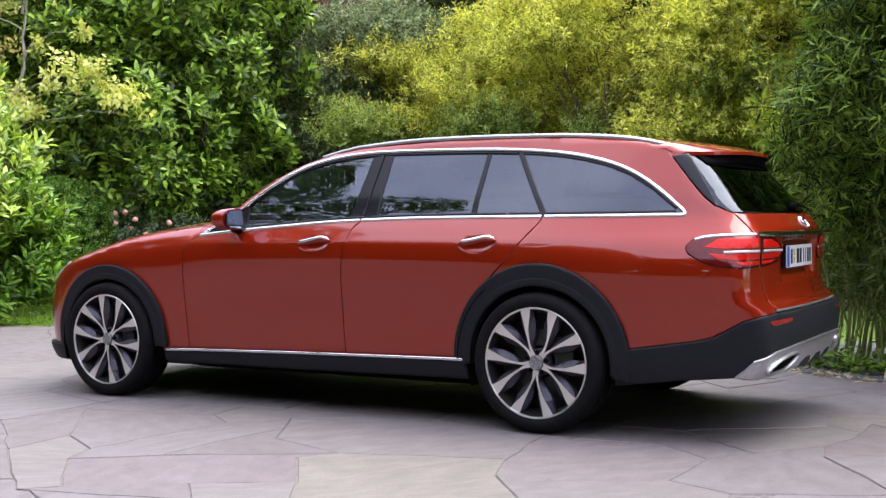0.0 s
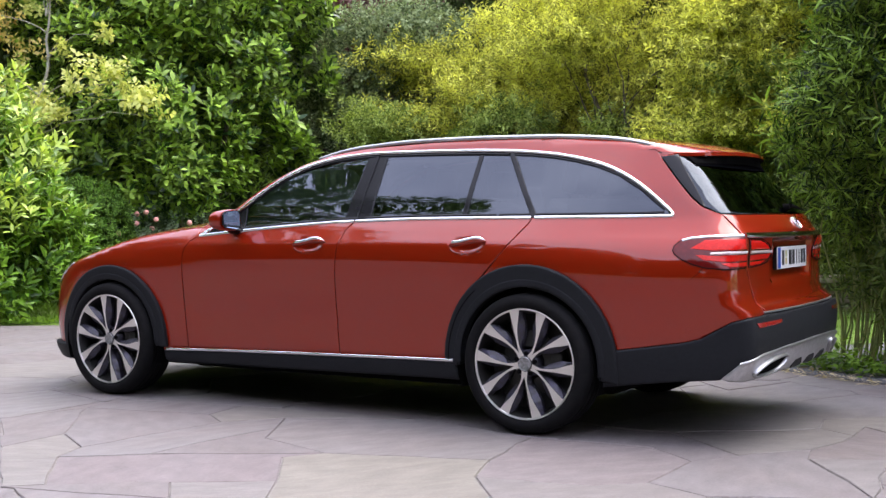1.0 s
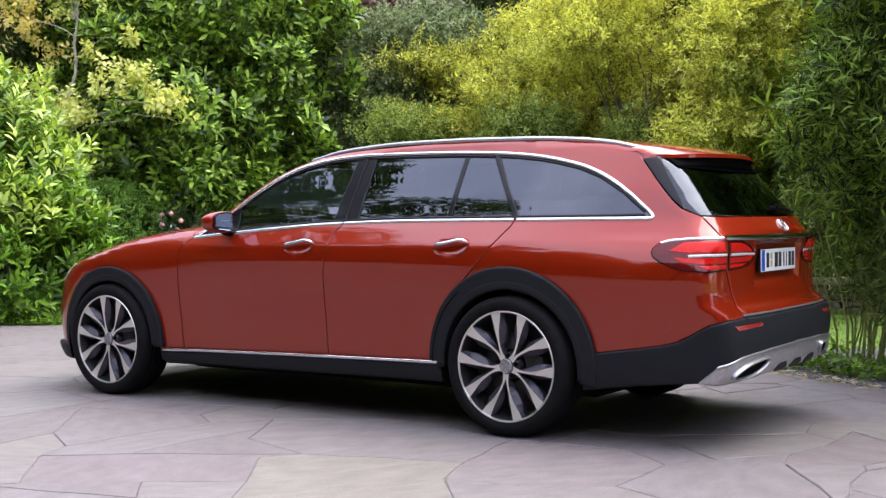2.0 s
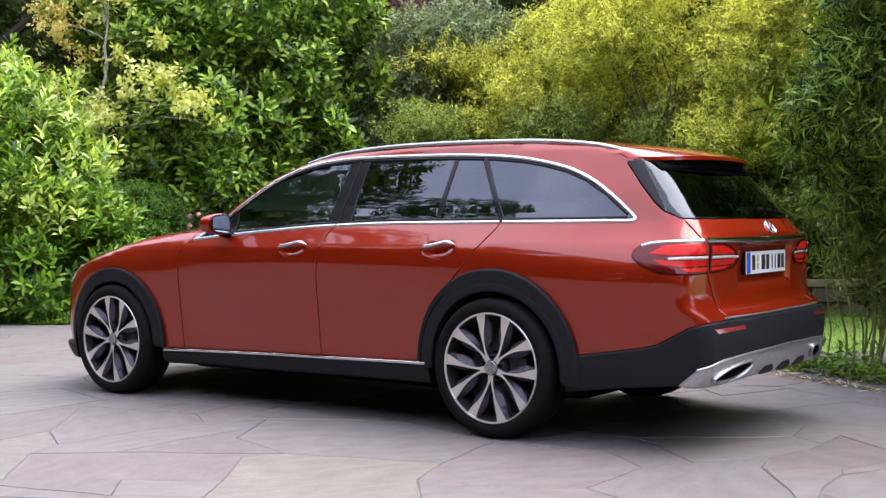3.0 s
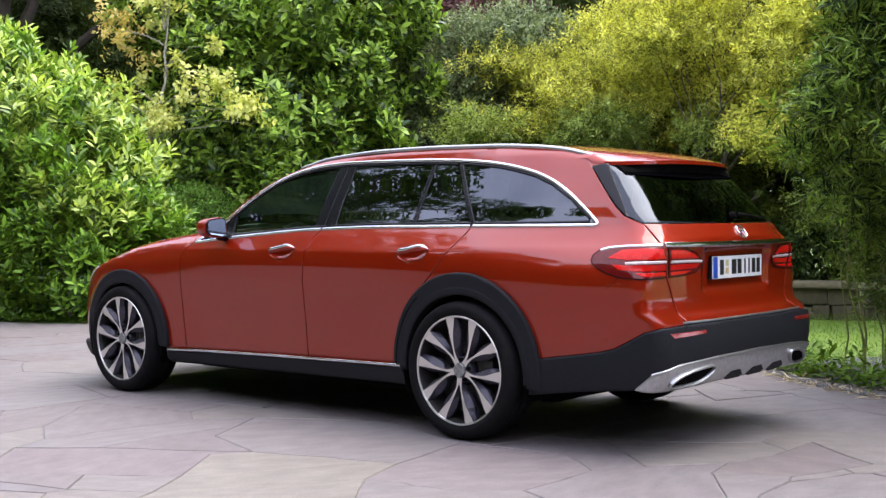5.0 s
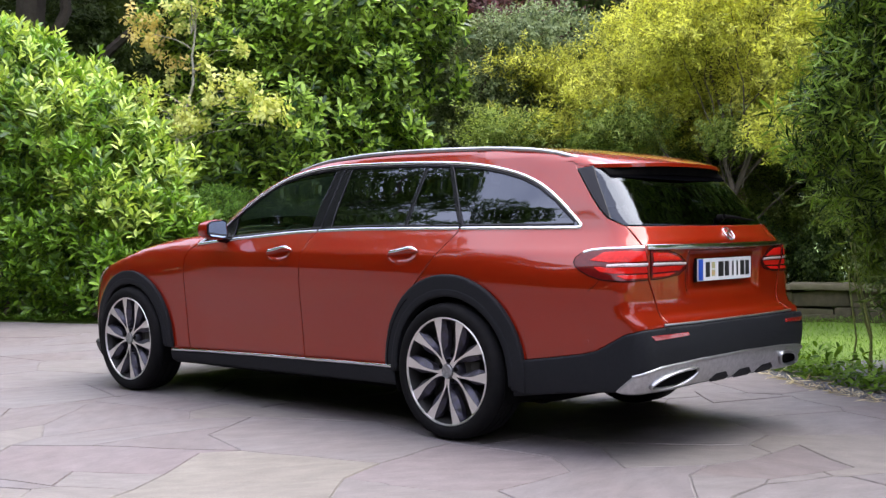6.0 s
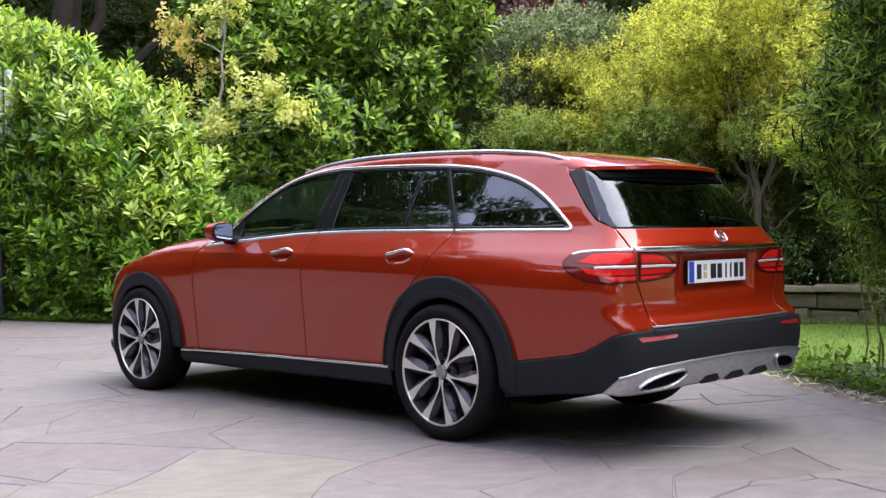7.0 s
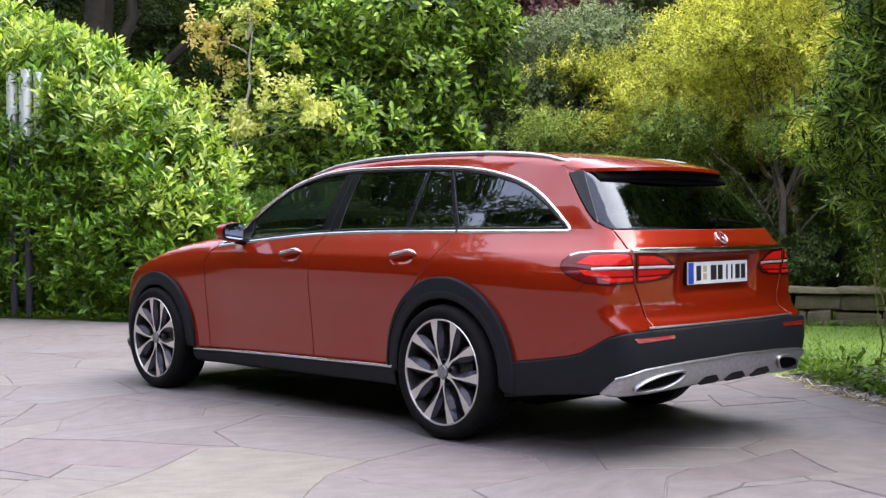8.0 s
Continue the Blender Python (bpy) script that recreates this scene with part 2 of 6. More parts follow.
CROWN = spline([-3.8, -2.9, -2.4, -2.2, -1.8, -1.2, -0.8, 1.0], [0.08, 0.06, 0.055, 0.07, 0.085, 0.055, 0.036, 0.040])
X0, X1, RW = 0.30, -3.0, 0.85     # where the skin's unrolled coordinate starts to turn round the tail and the nose


def smax(a, b, k):
    h = np.clip(0.5 + 0.5 * (a - b) / k, 0, 1)
    return b + (a - b) * h + k * h * (1 - h)


def step01(t):
    t = np.clip(t, 0, 1)
    return t * t * (3 - 2 * t)


DISH = {"deep": 0.017}


def skin(p):
    """Below zero inside the car's skin."""
    x, y, z = p[..., 0], np.abs(p[..., 1]), p[..., 2]
    up = step01((z - 0.80) / 0.27)
    taper = TAPER_LOW(x) * (1 - up) + TAPER_HIGH(x) * up
    bow = 0.0065 * np.clip(1 - ((z - 1.262) / 0.18) ** 2, 0, 1)     # the side windows bow outwards
    dish = sum(step01((1 - ((x - cx) / 0.112) ** 2 - ((z - 0.943 - (x - cx) * 0.06) / 0.046) ** 2) * 1.3) for cx in (-1.3775, -0.345)) * DISH["deep"]    # hollows behind the handles
    side = y - (SIDE(z) - dish + bow - TUCK(z) * step01((x + 2.60) / 0.5) * step01((-0.15 - x) / 0.5)) * taper
    top = z - (TOP(x) - CROWN(x) * (y / 0.7) ** 2)
    recess = step01((0.37 - y) / 0.06) * step01((z - 0.735) / 0.045) * step01((0.968 - z) / 0.012)   # the plate's hollow
    full = 0.056 * step01((z - 0.955) / 0.07) * step01((1.45 - z) / 0.12)      # the gate bellies out above the chrome strip
    tail = x - (TAIL(z) + full * (1 - 1.58 * (y / 0.8) ** 2.2) - 0.075 * (y / 0.8) ** 2.2 - 0.03 * recess)
    nose = NOSE(z) + 0.30 * (y / 0.85) ** 3.5 - x
    f = smax(side, top, 0.036)
    f = smax(f, tail, 0.05 + 0.05 * step01((z - 0.80) / 0.08) + 0.03 * step01((z - 1.10) / 0.10))
    f = smax(f, nose, 0.16)
    return smax(f, 0.2 - z, 0.05)


def reach(start, way, far=1.9):
    """The last crossing of the skin on rays from inside the car."""
    lo, hi = np.zeros(len(start)), np.full(len(start), far)
    for _ in range(34):
        mid = (lo + hi) / 2
        inside = skin(start + way * mid[:, None]) < 0
        lo, hi = np.where(inside, mid, lo), np.where(inside, hi, mid)
    return start + way * lo[:, None]


def normals_at(p):
    e, g = 0.002, np.zeros_like(p)
    for k in range(3):
        d = np.zeros(3)
        d[k] = e
        g[:, k] = skin(p + d) - skin(p - d)
    return g / np.maximum(np.linalg.norm(g, axis=1, keepdims=True), 1e-9)


def girdle(uz):
    """Points on the skin from unrolled coordinates: u along the left side, round the tail (u = TAIL_U at its middle), z up."""
    uz = np.asarray(uz, float)
    u, z = uz[:, 0], uz[:, 1]
    turn = np.where(u > 0, u / RW, np.where(u < X1 - X0, (u - X1 + X0) / RW, 0))
    start = np.stack([X0 + np.clip(u, X1 - X0, 0), np.zeros(len(u)), z], 1)
    way = np.stack([np.sin(turn), -np.cos(turn), np.zeros(len(u))], 1)
    return reach(start, way)


TAIL_U = RW * math.pi / 2


def from_side(points):
    """(x, z) as seen square from the side, to unrolled coordinates."""
    p = np.asarray(points, float)
    q = reach(np.stack([p[:, 0], np.zeros(len(p)), p[:, 1]], 1), np.tile((0.0, -1.0, 0.0), (len(p), 1)))
    return unroll(q)


def from_tail(points):
    """(y, z) as seen square from behind, to unrolled coordinates."""
    p = np.asarray(points, float)
    q = reach(np.stack([np.full(len(p), X0), p[:, 0], p[:, 1]], 1), np.tile((1.0, 0.0, 0.0), (len(p), 1)))
    return unroll(q)


def plan(xy):
    """Points on the skin straight above (x, y)."""
    p = np.asarray(xy, float)
    return reach(np.stack([p[:, 0], p[:, 1], np.full(len(p), 0.6)], 1), np.tile((0.0, 0.0, 1.0), (len(p), 1)))


def from_plan(points):
    return unroll(plan(points))


def unroll(q):
    u = np.where(q[:, 0] > X0, RW * np.arctan2(q[:, 0] - X0, -q[:, 1]),
                 np.where(q[:, 0] < X1, X1 - X0 + RW * np.arctan2(q[:, 0] - X1, -q[:, 1]), q[:, 0] - X0))
    return np.stack([u, q[:, 2]], 1)

def dense(points, step, closed=True):
    p = np.asarray(points, float)
    q = np.vstack([p, p[:1]]) if closed else p
    out = []
    for a, b in zip(q, q[1:]):
        k = max(1, int(math.ceil(np.linalg.norm(b - a) / step)))
        out += [a + (b - a) * i / k for i in range(k)]
    if not closed:
        out.append(q[-1])
    return np.array(out)


def rounded(points, closed=False, times=2):
    """Corner-cutting: turns a few key points into a flowing line."""
    p = np.asarray(points, float)
    for _ in range(times):
        q = np.vstack([p, p[:1]]) if closed else p
        a, b = q[:-1], q[1:]
        r = np.stack([a * 0.75 + b * 0.25, a * 0.25 + b * 0.75], 1).reshape(-1, 2)
        p = r if closed else np.vstack([p[:1], r[1:-1], p[-1:]])
    return p


def inside(poly, pts):
    x, y = pts[:, 0], pts[:, 1]
    c = np.zeros(len(pts), bool)
    j = len(poly) - 1
    for i in range(len(poly)):
        (xi, yi), (xj, yj) = poly[i], poly[j]
        if yi != yj:
            c ^= ((yi > y) != (yj > y)) & (x < (xj - xi) * (y - yi) / (yj - yi) + xi)
        j = i
    return c


def sheet(name, outline, mat, parent, label="", place=girdle, offset=0.0, depth=0.012, step=0.035, edge=0.004, both=True, holes=(), gap=0.0):
    """A panel of the car's skin inside an outline given in unrolled (or plan) coordinates: curved with the skin, edges turned in.
    both: with its twin on the other side."""
    loops = [dense(o, step) for o in (outline, *holes)]
    pts, cons, ring = [], [], []
    for k, loop in enumerate(loops):
        area = np.sum(loop[:, 0] * np.roll(loop[:, 1], -1) - np.roll(loop[:, 0], -1) * loop[:, 1])
        if (area < 0) == (k == 0):
            loop = loop[::-1]
        t = np.roll(loop, -1, 0) - np.roll(loop, 1, 0)
        t /= np.maximum(np.linalg.norm(t, axis=1, keepdims=True), 1e-9)
        if gap:
            loop = loop + np.stack([-t[:, 1], t[:, 0]], 1) * gap
        base = len(pts)
        pts += list(loop)
        cons += [(base + i, base + (i + 1) % len(loop)) for i in range(len(loop))]
        ring.append((base, len(loop), np.stack([t[:, 1], -t[:, 0]], 1)))
        pts += list(loop + np.stack([-t[:, 1], t[:, 0]], 1) * edge)
    loops = [np.array(pts[b:b + n]) for b, n, _ in ring]
    lo, hi = loops[0].min(0), loops[0].max(0)
    gx, gy = np.meshgrid(np.arange(lo[0] + step / 2, hi[0], step), np.arange(lo[1] + step / 2, hi[1], step))
    grid = np.stack([gx.ravel(), gy.ravel()], 1)
    keep = inside(loops[0], grid)
    for h in loops[1:]:
        keep &= ~inside(h, grid)
    grid = grid[keep]
    rim = np.vstack(loops)
    if len(grid):
        far = np.min(np.linalg.norm(grid[:, None] - rim[None], axis=2), 1) > step * 0.55
        grid = grid[far]
    pts += list(grid)
    v2, _, faces, origin, _, _ = delaunay_2d_cdt([Vector(p) for p in pts], cons, [], 0, 1e-6)
    v2 = np.array([tuple(v) for v in v2])
    centre = np.array([np.mean(v2[list(f)], 0) for f in faces])
    ok = inside(loops[0], centre)
    for h in loops[1:]:
        ok &= ~inside(h, centre)
    faces = [list(f) for f, k in zip(faces, ok) if k]
    p = place(v2)
    n = normals_at(p)
    back = {}
    for i, o in enumerate(origin):
        for k in o:
            back[k] = i
    verts, norm = p + n * offset, n.copy()
    # outward direction along the skin at every rim point
    skirt_v, skirt_n, skirt_f = [], [], []
    for base, count, out2 in ring:
        idx = [back.get(base + i) for i in range(count)]
        if None in idx:
            continue
        q = place(v2[idx] - out2 * 0.003)
        out3 = p[idx] - q
        out3 -= n[idx] * np.sum(out3 * n[idx], 1, keepdims=True)
        out3 /= np.maximum(np.linalg.norm(out3, axis=1, keepdims=True), 1e-9)
        verts[idx] -= n[idx] * edge * 0.35
        norm[idx] = n[idx] + out3 * 0.9
        s0 = len(verts) + len(skirt_v)
        for i in range(count):
            a = verts[idx[i]]
            skirt_v += [a, a - n[idx[i]] * depth]
            skirt_n += [out3[i], out3[i]]
        for i in range(count):
            a, b = s0 + 2 * i, s0 + 2 * ((i + 1) % count)
            skirt_f.append((a, a + 1, b + 1, b))
    if skirt_v:
        verts, norm = np.vstack([verts, skirt_v]), np.vstack([norm, skirt_n])
    norm /= np.linalg.norm(norm, axis=1, keepdims=True)
    # faces look outwards
    for f in faces:
        a, b, c = verts[f[0]], verts[f[1]], verts[f[2]]
        if np.dot(np.cross(b - a, c - a), n[f[0]]) < 0:
            f.reverse()
    for k, f in enumerate(skirt_f):
        a, b, c = (verts[i] for i in f[:3])
        if np.dot(np.cross(b - a, c - a), norm[f[0]]) < 0:
            skirt_f[k] = f[::-1]
    made = []
    for side in ((1, -1) if both else (1,)):
        flip = np.array((1, side, 1))
        ff = faces + skirt_f if side == 1 else [f[::-1] for f in faces + skirt_f]
        made.append(link(name, mesh_of(name, verts * flip, ff, mat, norm * flip), parent, label))
    return made


def mould(name, line, mat, parent, label="", place=girdle, width=0.016, height=0.006, offset=0.0, both=True, step=0.03, closed=False, taper=0.0):
    """A raised moulding with a half-round section along a line on the skin."""
    q = dense(line, step, closed)
    p = place(q)
    n = normals_at(p)
    if closed:
        t = np.roll(p, -1, 0) - np.roll(p, 1, 0)
    else:
        t = np.gradient(p, axis=0)
    t /= np.maximum(np.linalg.norm(t, axis=1, keepdims=True), 1e-9)
    b = np.cross(t, n)
    b /= np.maximum(np.linalg.norm(b, axis=1, keepdims=True), 1e-9)
    prof = [(-1, -0.3), (-1, 0.35), (-0.72, 0.85), (-0.3, 1.0), (0.3, 1.0), (0.72, 0.85), (1, 0.35), (1, -0.3)]
    k, m = len(prof), len(q)
    s = np.linspace(0, 1, m)
    thin = np.ones(m) if not taper else np.clip(np.minimum(s, 1 - s) / taper, 0.02, 1) ** 0.6
    thin = thin[:, None]
    verts = np.stack([p + n * ((offset + h * height) * (thin if taper else 1)) + b * (w * width / 2 * thin) for w, h in prof], 1).reshape(-1, 3)
    faces = []
    for i in range(m if closed else m - 1):
        for j in range(k - 1):
            faces.append((i * k + j, ((i + 1) % m) * k + j, ((i + 1) % m) * k + j + 1, i * k + j + 1))
    if not closed:
        faces += [tuple(range(k)), tuple((m - 1) * k + j for j in reversed(range(k)))]
    made = []
    for side in ((1, -1) if both else (1,)):
        ff = [f[::-1] for f in faces] if side == 1 else faces
        me = mesh_of(name, verts * np.array((1, side, 1)), ff, mat)
        me.set_sharp_from_angle(angle=radians(50))
        made.append(link(name, me, parent, label))
    return made


def across(points):
    """Closes a half outline over the middle of the tail."""
    p = np.asarray(points, float)
    q = p[::-1].copy()
    q[:, 0] = 2 * TAIL_U - q[:, 0]
    return np.vstack([p, q])


def arc(cx, cz, r, a0, a1, n=16, rz=None):
    return [(cx + r * math.cos(radians(a0 + (a1 - a0) * i / n)), cz + (rz or r) * math.sin(radians(a0 + (a1 - a0) * i / n))) for i in range(n + 1)]



# ---- the car ----
car = tagged(empty("estate_car"), "parked dark orange-red estate car with charcoal cladding and roof rails", "car")
WB, WZ, WR = 2.939, 0.352, 0.352
FRONT_U = X1 - X0 - RW * math.pi / 2


def at3(*points):
    return unroll(np.array(points, float))


BELT = [(-2.24, 0.992), (-2.07, 1.008), (-1.65, 1.040), (-1.18, 1.068), (-0.59, 1.080), (0.06, 1.080), (0.60, 1.080), (0.685, 1.083)]
BELT_Z = spline([p[0] for p in BELT], [p[1] for p in BELT])
ROOFLINE = [(0.695, 1.10), (0.66, 1.13), (0.59, 1.188), (0.48, 1.265), (0.36, 1.325), (0.21, 1.372), (-0.01, 1.412), (-0.23, 1.432), (-0.5, 1.444),
            (-1.06, 1.452), (-1.26, 1.443), (-1.48, 1.410), (-1.63, 1.362), (-1.75, 1.302), (-1.86, 1.232), (-1.95, 1.165), (-2.06, 1.085)]
ROOF_Z = spline([p[0] for p in reversed(ROOFLINE)], [p[1] for p in reversed(ROOFLINE)])
GAP_FENDER = [(-2.245, 0.99), (-2.30, 0.96), (-2.335, 0.90), (-2.342, 0.80), (-2.34, 0.66), (-2.335, 0.50), (-2.32, 0.30)]
GAP_DOORS = [(-1.105, 1.072), (-1.15, 1.02), (-1.178, 0.93), (-1.195, 0.80), (-1.20, 0.62), (-1.20, 0.48), (-1.19, 0.315)]
GAP_REAR = [(-0.012, 1.08), (-0.03, 1.045), (-0.10, 0.955), (-0.18, 0.86), (-0.30, 0.735)]
SEAM = [(-1.42, -0.585), (-1.2, -0.572), (-0.5, -0.566), (0.2, -0.556), (0.45, -0.545), (0.54, -0.535)]
SCREEN = [(-2.27, -0.765), (-2.05, -0.705), (-1.8, -0.648), (-1.6, -0.608), (-1.42, -0.585)]
HOOD_EDGE = [(-2.27, -0.765), (-2.6, -0.755), (-2.9, -0.735), (-3.15, -0.71), (-3.33, -0.675)]
D_EDGE = [(0.60, -0.592, 1.372), (0.66, -0.615, 1.30), (0.72, -0.638, 1.23), (0.78, -0.655, 1.165), (0.83, -0.665, 1.125), (0.92, -0.648, 1.087)]
GATE_EDGE = [(0.92, -0.648, 1.087), (0.975, -0.655, 1.04), (1.02, -0.655, 0.99), (1.04, -0.635, 0.83), (1.045, -0.60, 0.75), (1.09, -0.60, 0.67), (1.12, -0.59, 0.618)]
BUMPER_TOP = [(0.485, -0.89, 0.438), (0.66, -0.88, 0.462), (0.82, -0.865, 0.485), (0.90, -0.85, 0.505), (0.97, -0.83, 0.548), (1.03, -0.81, 0.585), (1.08, -0.76, 0.604), (1.12, -0.59, 0.612)]


def belt(a, b):
    """The belt line from x = a to x = b."""
    return [(x, float(BELT_Z(x))) for x in np.linspace(a, b, max(3, int(abs(b - a) / 0.12)))]


def roofline(a, b):
    return [(x, float(ROOF_Z(x))) for x in np.linspace(a, b, max(3, int(abs(b - a) / 0.1)))]


def stack(*parts):
    return np.vstack([np.asarray(p, float) for p in parts])


# painted panels
sheet("front_door", stack(from_side(belt(-2.245, -1.105)), from_side(GAP_DOORS), from_side([(-2.32, 0.30)]), from_side(GAP_FENDER[::-1])), PAINT, car, gap=0.0025, step=0.018)
sheet("rear_door", stack(from_side(belt(-1.105, -0.012)), from_side(GAP_REAR), from_side(arc(0, WZ, 0.45, 122, 185, 8)), from_side([(-1.19, 0.315)]), from_side(GAP_DOORS[::-1])),
      PAINT, car, gap=0.0025, step=0.018)
sheet("front_fender", stack(from_plan(HOOD_EDGE), at3((-3.42, -0.80, 0.80), (-3.40, -0.83, 0.62)), from_side(arc(-WB, WZ, 0.42, 140, -8, 14)), from_side(GAP_FENDER[::-1])), PAINT, car, gap=0.0025)
sheet("side_frame", stack(from_side(roofline(-2.06, 0.69)), from_side(belt(0.685, -0.012)), from_side(GAP_REAR), from_side(arc(0, WZ, 0.45, 122, 12, 14)),
                          at3(*BUMPER_TOP), at3(*GATE_EDGE[::-1]), at3(*D_EDGE[::-1]), from_plan(SEAM[::-1]), from_plan(SCREEN[::-1]), from_side([(-2.245, 0.995)])), PAINT, car, gap=0.002)
sheet("front_bumper", stack(at3((-3.42, -0.80, 0.80), (-3.62, -0.62, 0.76)), [(FRONT_U, 0.78), (FRONT_U, 0.30)], at3((-3.42, -0.83, 0.30)), from_side(arc(-WB, WZ, 0.42, 187, 140, 8))), PAINT, car, gap=0.0025)
hood = np.array(HOOD_EDGE)
sheet("hood", stack(hood, [(-3.55, -0.45), (-3.62, 0), (-3.55, 0.45)], (hood * (1, -1))[::-1], [(-2.42, 0.4), (-2.46, 0), (-2.42, -0.4)]), PAINT, car, place=plan, both=False, gap=0.0025)
seam = np.array(SEAM)
sheet("roof", stack(seam, [(0.56, -0.3), (0.565, 0), (0.56, 0.3)], (seam * (1, -1))[::-1], [(-1.52, 0.4), (-1.56, 0), (-1.52, -0.4)]), PAINT, car, place=plan, both=False, gap=0.002)
screen = np.array(SCREEN)
sheet("windscreen", stack(screen, [(-1.52, -0.4), (-1.56, 0), (-1.52, 0.4)], (screen * (1, -1))[::-1], [(-2.42, 0.4), (-2.46, 0), (-2.42, -0.4)]), CLEARISH, car, place=plan, both=False, offset=-0.004)
sheet("headlining", stack(seam * (1, 0.96), [(0.55, 0)], (seam * (1, -0.96))[::-1], [(-1.5, 0)]), LINING, car, place=plan, both=False, offset=-0.03, step=0.08)
sheet("tailgate", across(stack([(TAIL_U, 1.087)], at3(*GATE_EDGE), [(TAIL_U, 0.622)])), PAINT, car, "glossy red tailgate", both=False, step=0.022, gap=0.003)
sheet("rear_window", across(stack([(TAIL_U, 1.40)], at3((0.70, -0.35, 1.40), (0.67, -0.52, 1.385)), at3(*D_EDGE), [(TAIL_U, 1.087)])), REAR_GLASS, car, "dark tinted rear window", both=False, gap=0.004, offset=-0.004, step=0.02)
for ob in sheet("pillar_panel", stack(at3((0.662, -0.535, 1.386)), at3(*D_EDGE), at3((0.852, -0.660, 1.122), (0.782, -0.622, 1.230), (0.712, -0.574, 1.315))), SEAL, car, "gloss black pillar panel", offset=0.004, gap=0.003):
    ob["label"] = "gloss black pillar panel"

sheet("glass_border", across(stack([(TAIL_U, 1.398)], at3((0.70, -0.35, 1.397), (0.672, -0.50, 1.383), (0.735, -0.505, 1.325)), [(TAIL_U, 1.312)])), FRIT, car, "matt black border of the rear window", both=False, offset=0.0005, depth=0.002, edge=0.002)

# the dark shell behind the panels, open at the wheels and above the belt
us = np.concatenate([np.linspace(FRONT_U, X1 - X0, 14)[:-1], np.linspace(X1 - X0, 0, 70)[:-1], np.linspace(0, TAIL_U, 26)])
rows = 20
shell_top = np.minimum(1.06, np.array([plan([(max(-3.5, min(x, 0.9)), -0.70)])[0, 2] for x in us + X0]) - 0.03)
shell_top = np.where(us > 0.02, 1.06, shell_top)
shell_low = 0.235 + 0.17 * step01((us - 0.05) / 0.6)
grid = np.array([(u, a + (t - a) * k / rows) for u, t, a in zip(us, shell_top, shell_low) for k in range(rows + 1)])
shell_p = girdle(grid)
shell_p -= normals_at(shell_p) * 0.018
quads = []
for i in range(len(us) - 1):
    for k in range(rows):
        q = (i * (rows + 1) + k, (i + 1) * (rows + 1) + k, (i + 1) * (rows + 1) + k + 1, i * (rows + 1) + k + 1)
        c = shell_p[list(q)].mean(0)
        if min(math.hypot(c[0], c[2] - WZ), math.hypot(c[0] + WB, c[2] - WZ)) > 0.42 or abs(c[1]) < 0.5:
            quads.append(q)
shell_all = np.vstack([shell_p, shell_p * (1, -1, 1)])
link("inner_shell", mesh_of("inner_shell", shell_all, quads + [tuple(len(shell_p) + i for i in reversed(q)) for q in quads], UNDER), car)
bm = bmesh.new()
box(bm, (-3.45, -0.50, 0.165), (0.30, 0.50, 0.20), 0.01)
box(bm, (0.45, -0.52, 0.34), (0.93, 0.52, 0.40), 0.01)
box(bm, (-2.48, -0.60, 0.175), (-0.46, 0.60, 0.23), 0.01)
# extra box, added to keep light out from under the tail
box(bm, (0.42, -0.72, 0.315), (0.98, 0.72, 0.36), 0.01)
part("floor_pan", bm, UNDER, car)
for wx in (0, -WB):
    for side in (-1, 1):
        bm = bmesh.new()
        arcs = [[bm.verts.new((wx + 0.405 * math.cos(a), side * y, WZ + 0.405 * math.sin(a))) for a in np.linspace(-0.35, math.pi + 0.35, 26)] for y in (0.885, 0.7, 0.54)]
        for a, b in zip(arcs, arcs[1:]):
            for k in range(25):
                bm.faces.new((a[k], a[k + 1], b[k + 1], b[k]))
        bm.faces.new(arcs[-1])
        part("wheel_housing", bm, UNDER, car)

# charcoal cladding
for wx, r0, r1, a0, a1 in ((0, 0.392, 0.484, -9, 184), (-WB, 0.380, 0.460, -4, 190)):
    outer, inner = arc(wx, WZ, r1, a0, a1, 30, r1 + (0.012 if wx == 0 else 0.0)), arc(wx, WZ, r0, a1, a0, 26)
    sheet("wheel_arch", from_side(outer + inner), CLAD, car, "charcoal plastic wheel arch trim", offset=0.026, depth=0.05, edge=0.012, step=0.03)
    # the inner lip, a step behind the outer face
    sheet("arch_lip", from_side(arc(wx, WZ, r0 + 0.036, a0 + 2, a1 - 2, 30) + arc(wx, WZ, r0 - 0.008, a1 - 2, a0 + 2, 26)), CLAD, car, "rolled inner lip of the wheel arch", offset=0.029, depth=0.05, edge=0.014, step=0.03)
mould("arch_seam", from_side(arc(0, WZ, 0.458, 128, 181, 14)), UNDER, car, "dark seam where the rear door's arch trim ends", width=0.006, height=0.0015, offset=0.027)
sheet("sill", from_side([(-2.50, 0.302), (-1.5, 0.322), (-0.44, 0.338), (-0.41, 0.30), (-0.41, 0.248), (-2.46, 0.232), (-2.50, 0.25)]), CLAD, car, "charcoal plastic sill", offset=0.024, depth=0.05, edge=0.012)
mould("sill_strip", from_side([(-2.475, 0.310), (-1.5, 0.330), (-0.43, 0.346)]), CHROME, car, "bright chrome sill strip", width=0.017, height=0.008, offset=0.022)
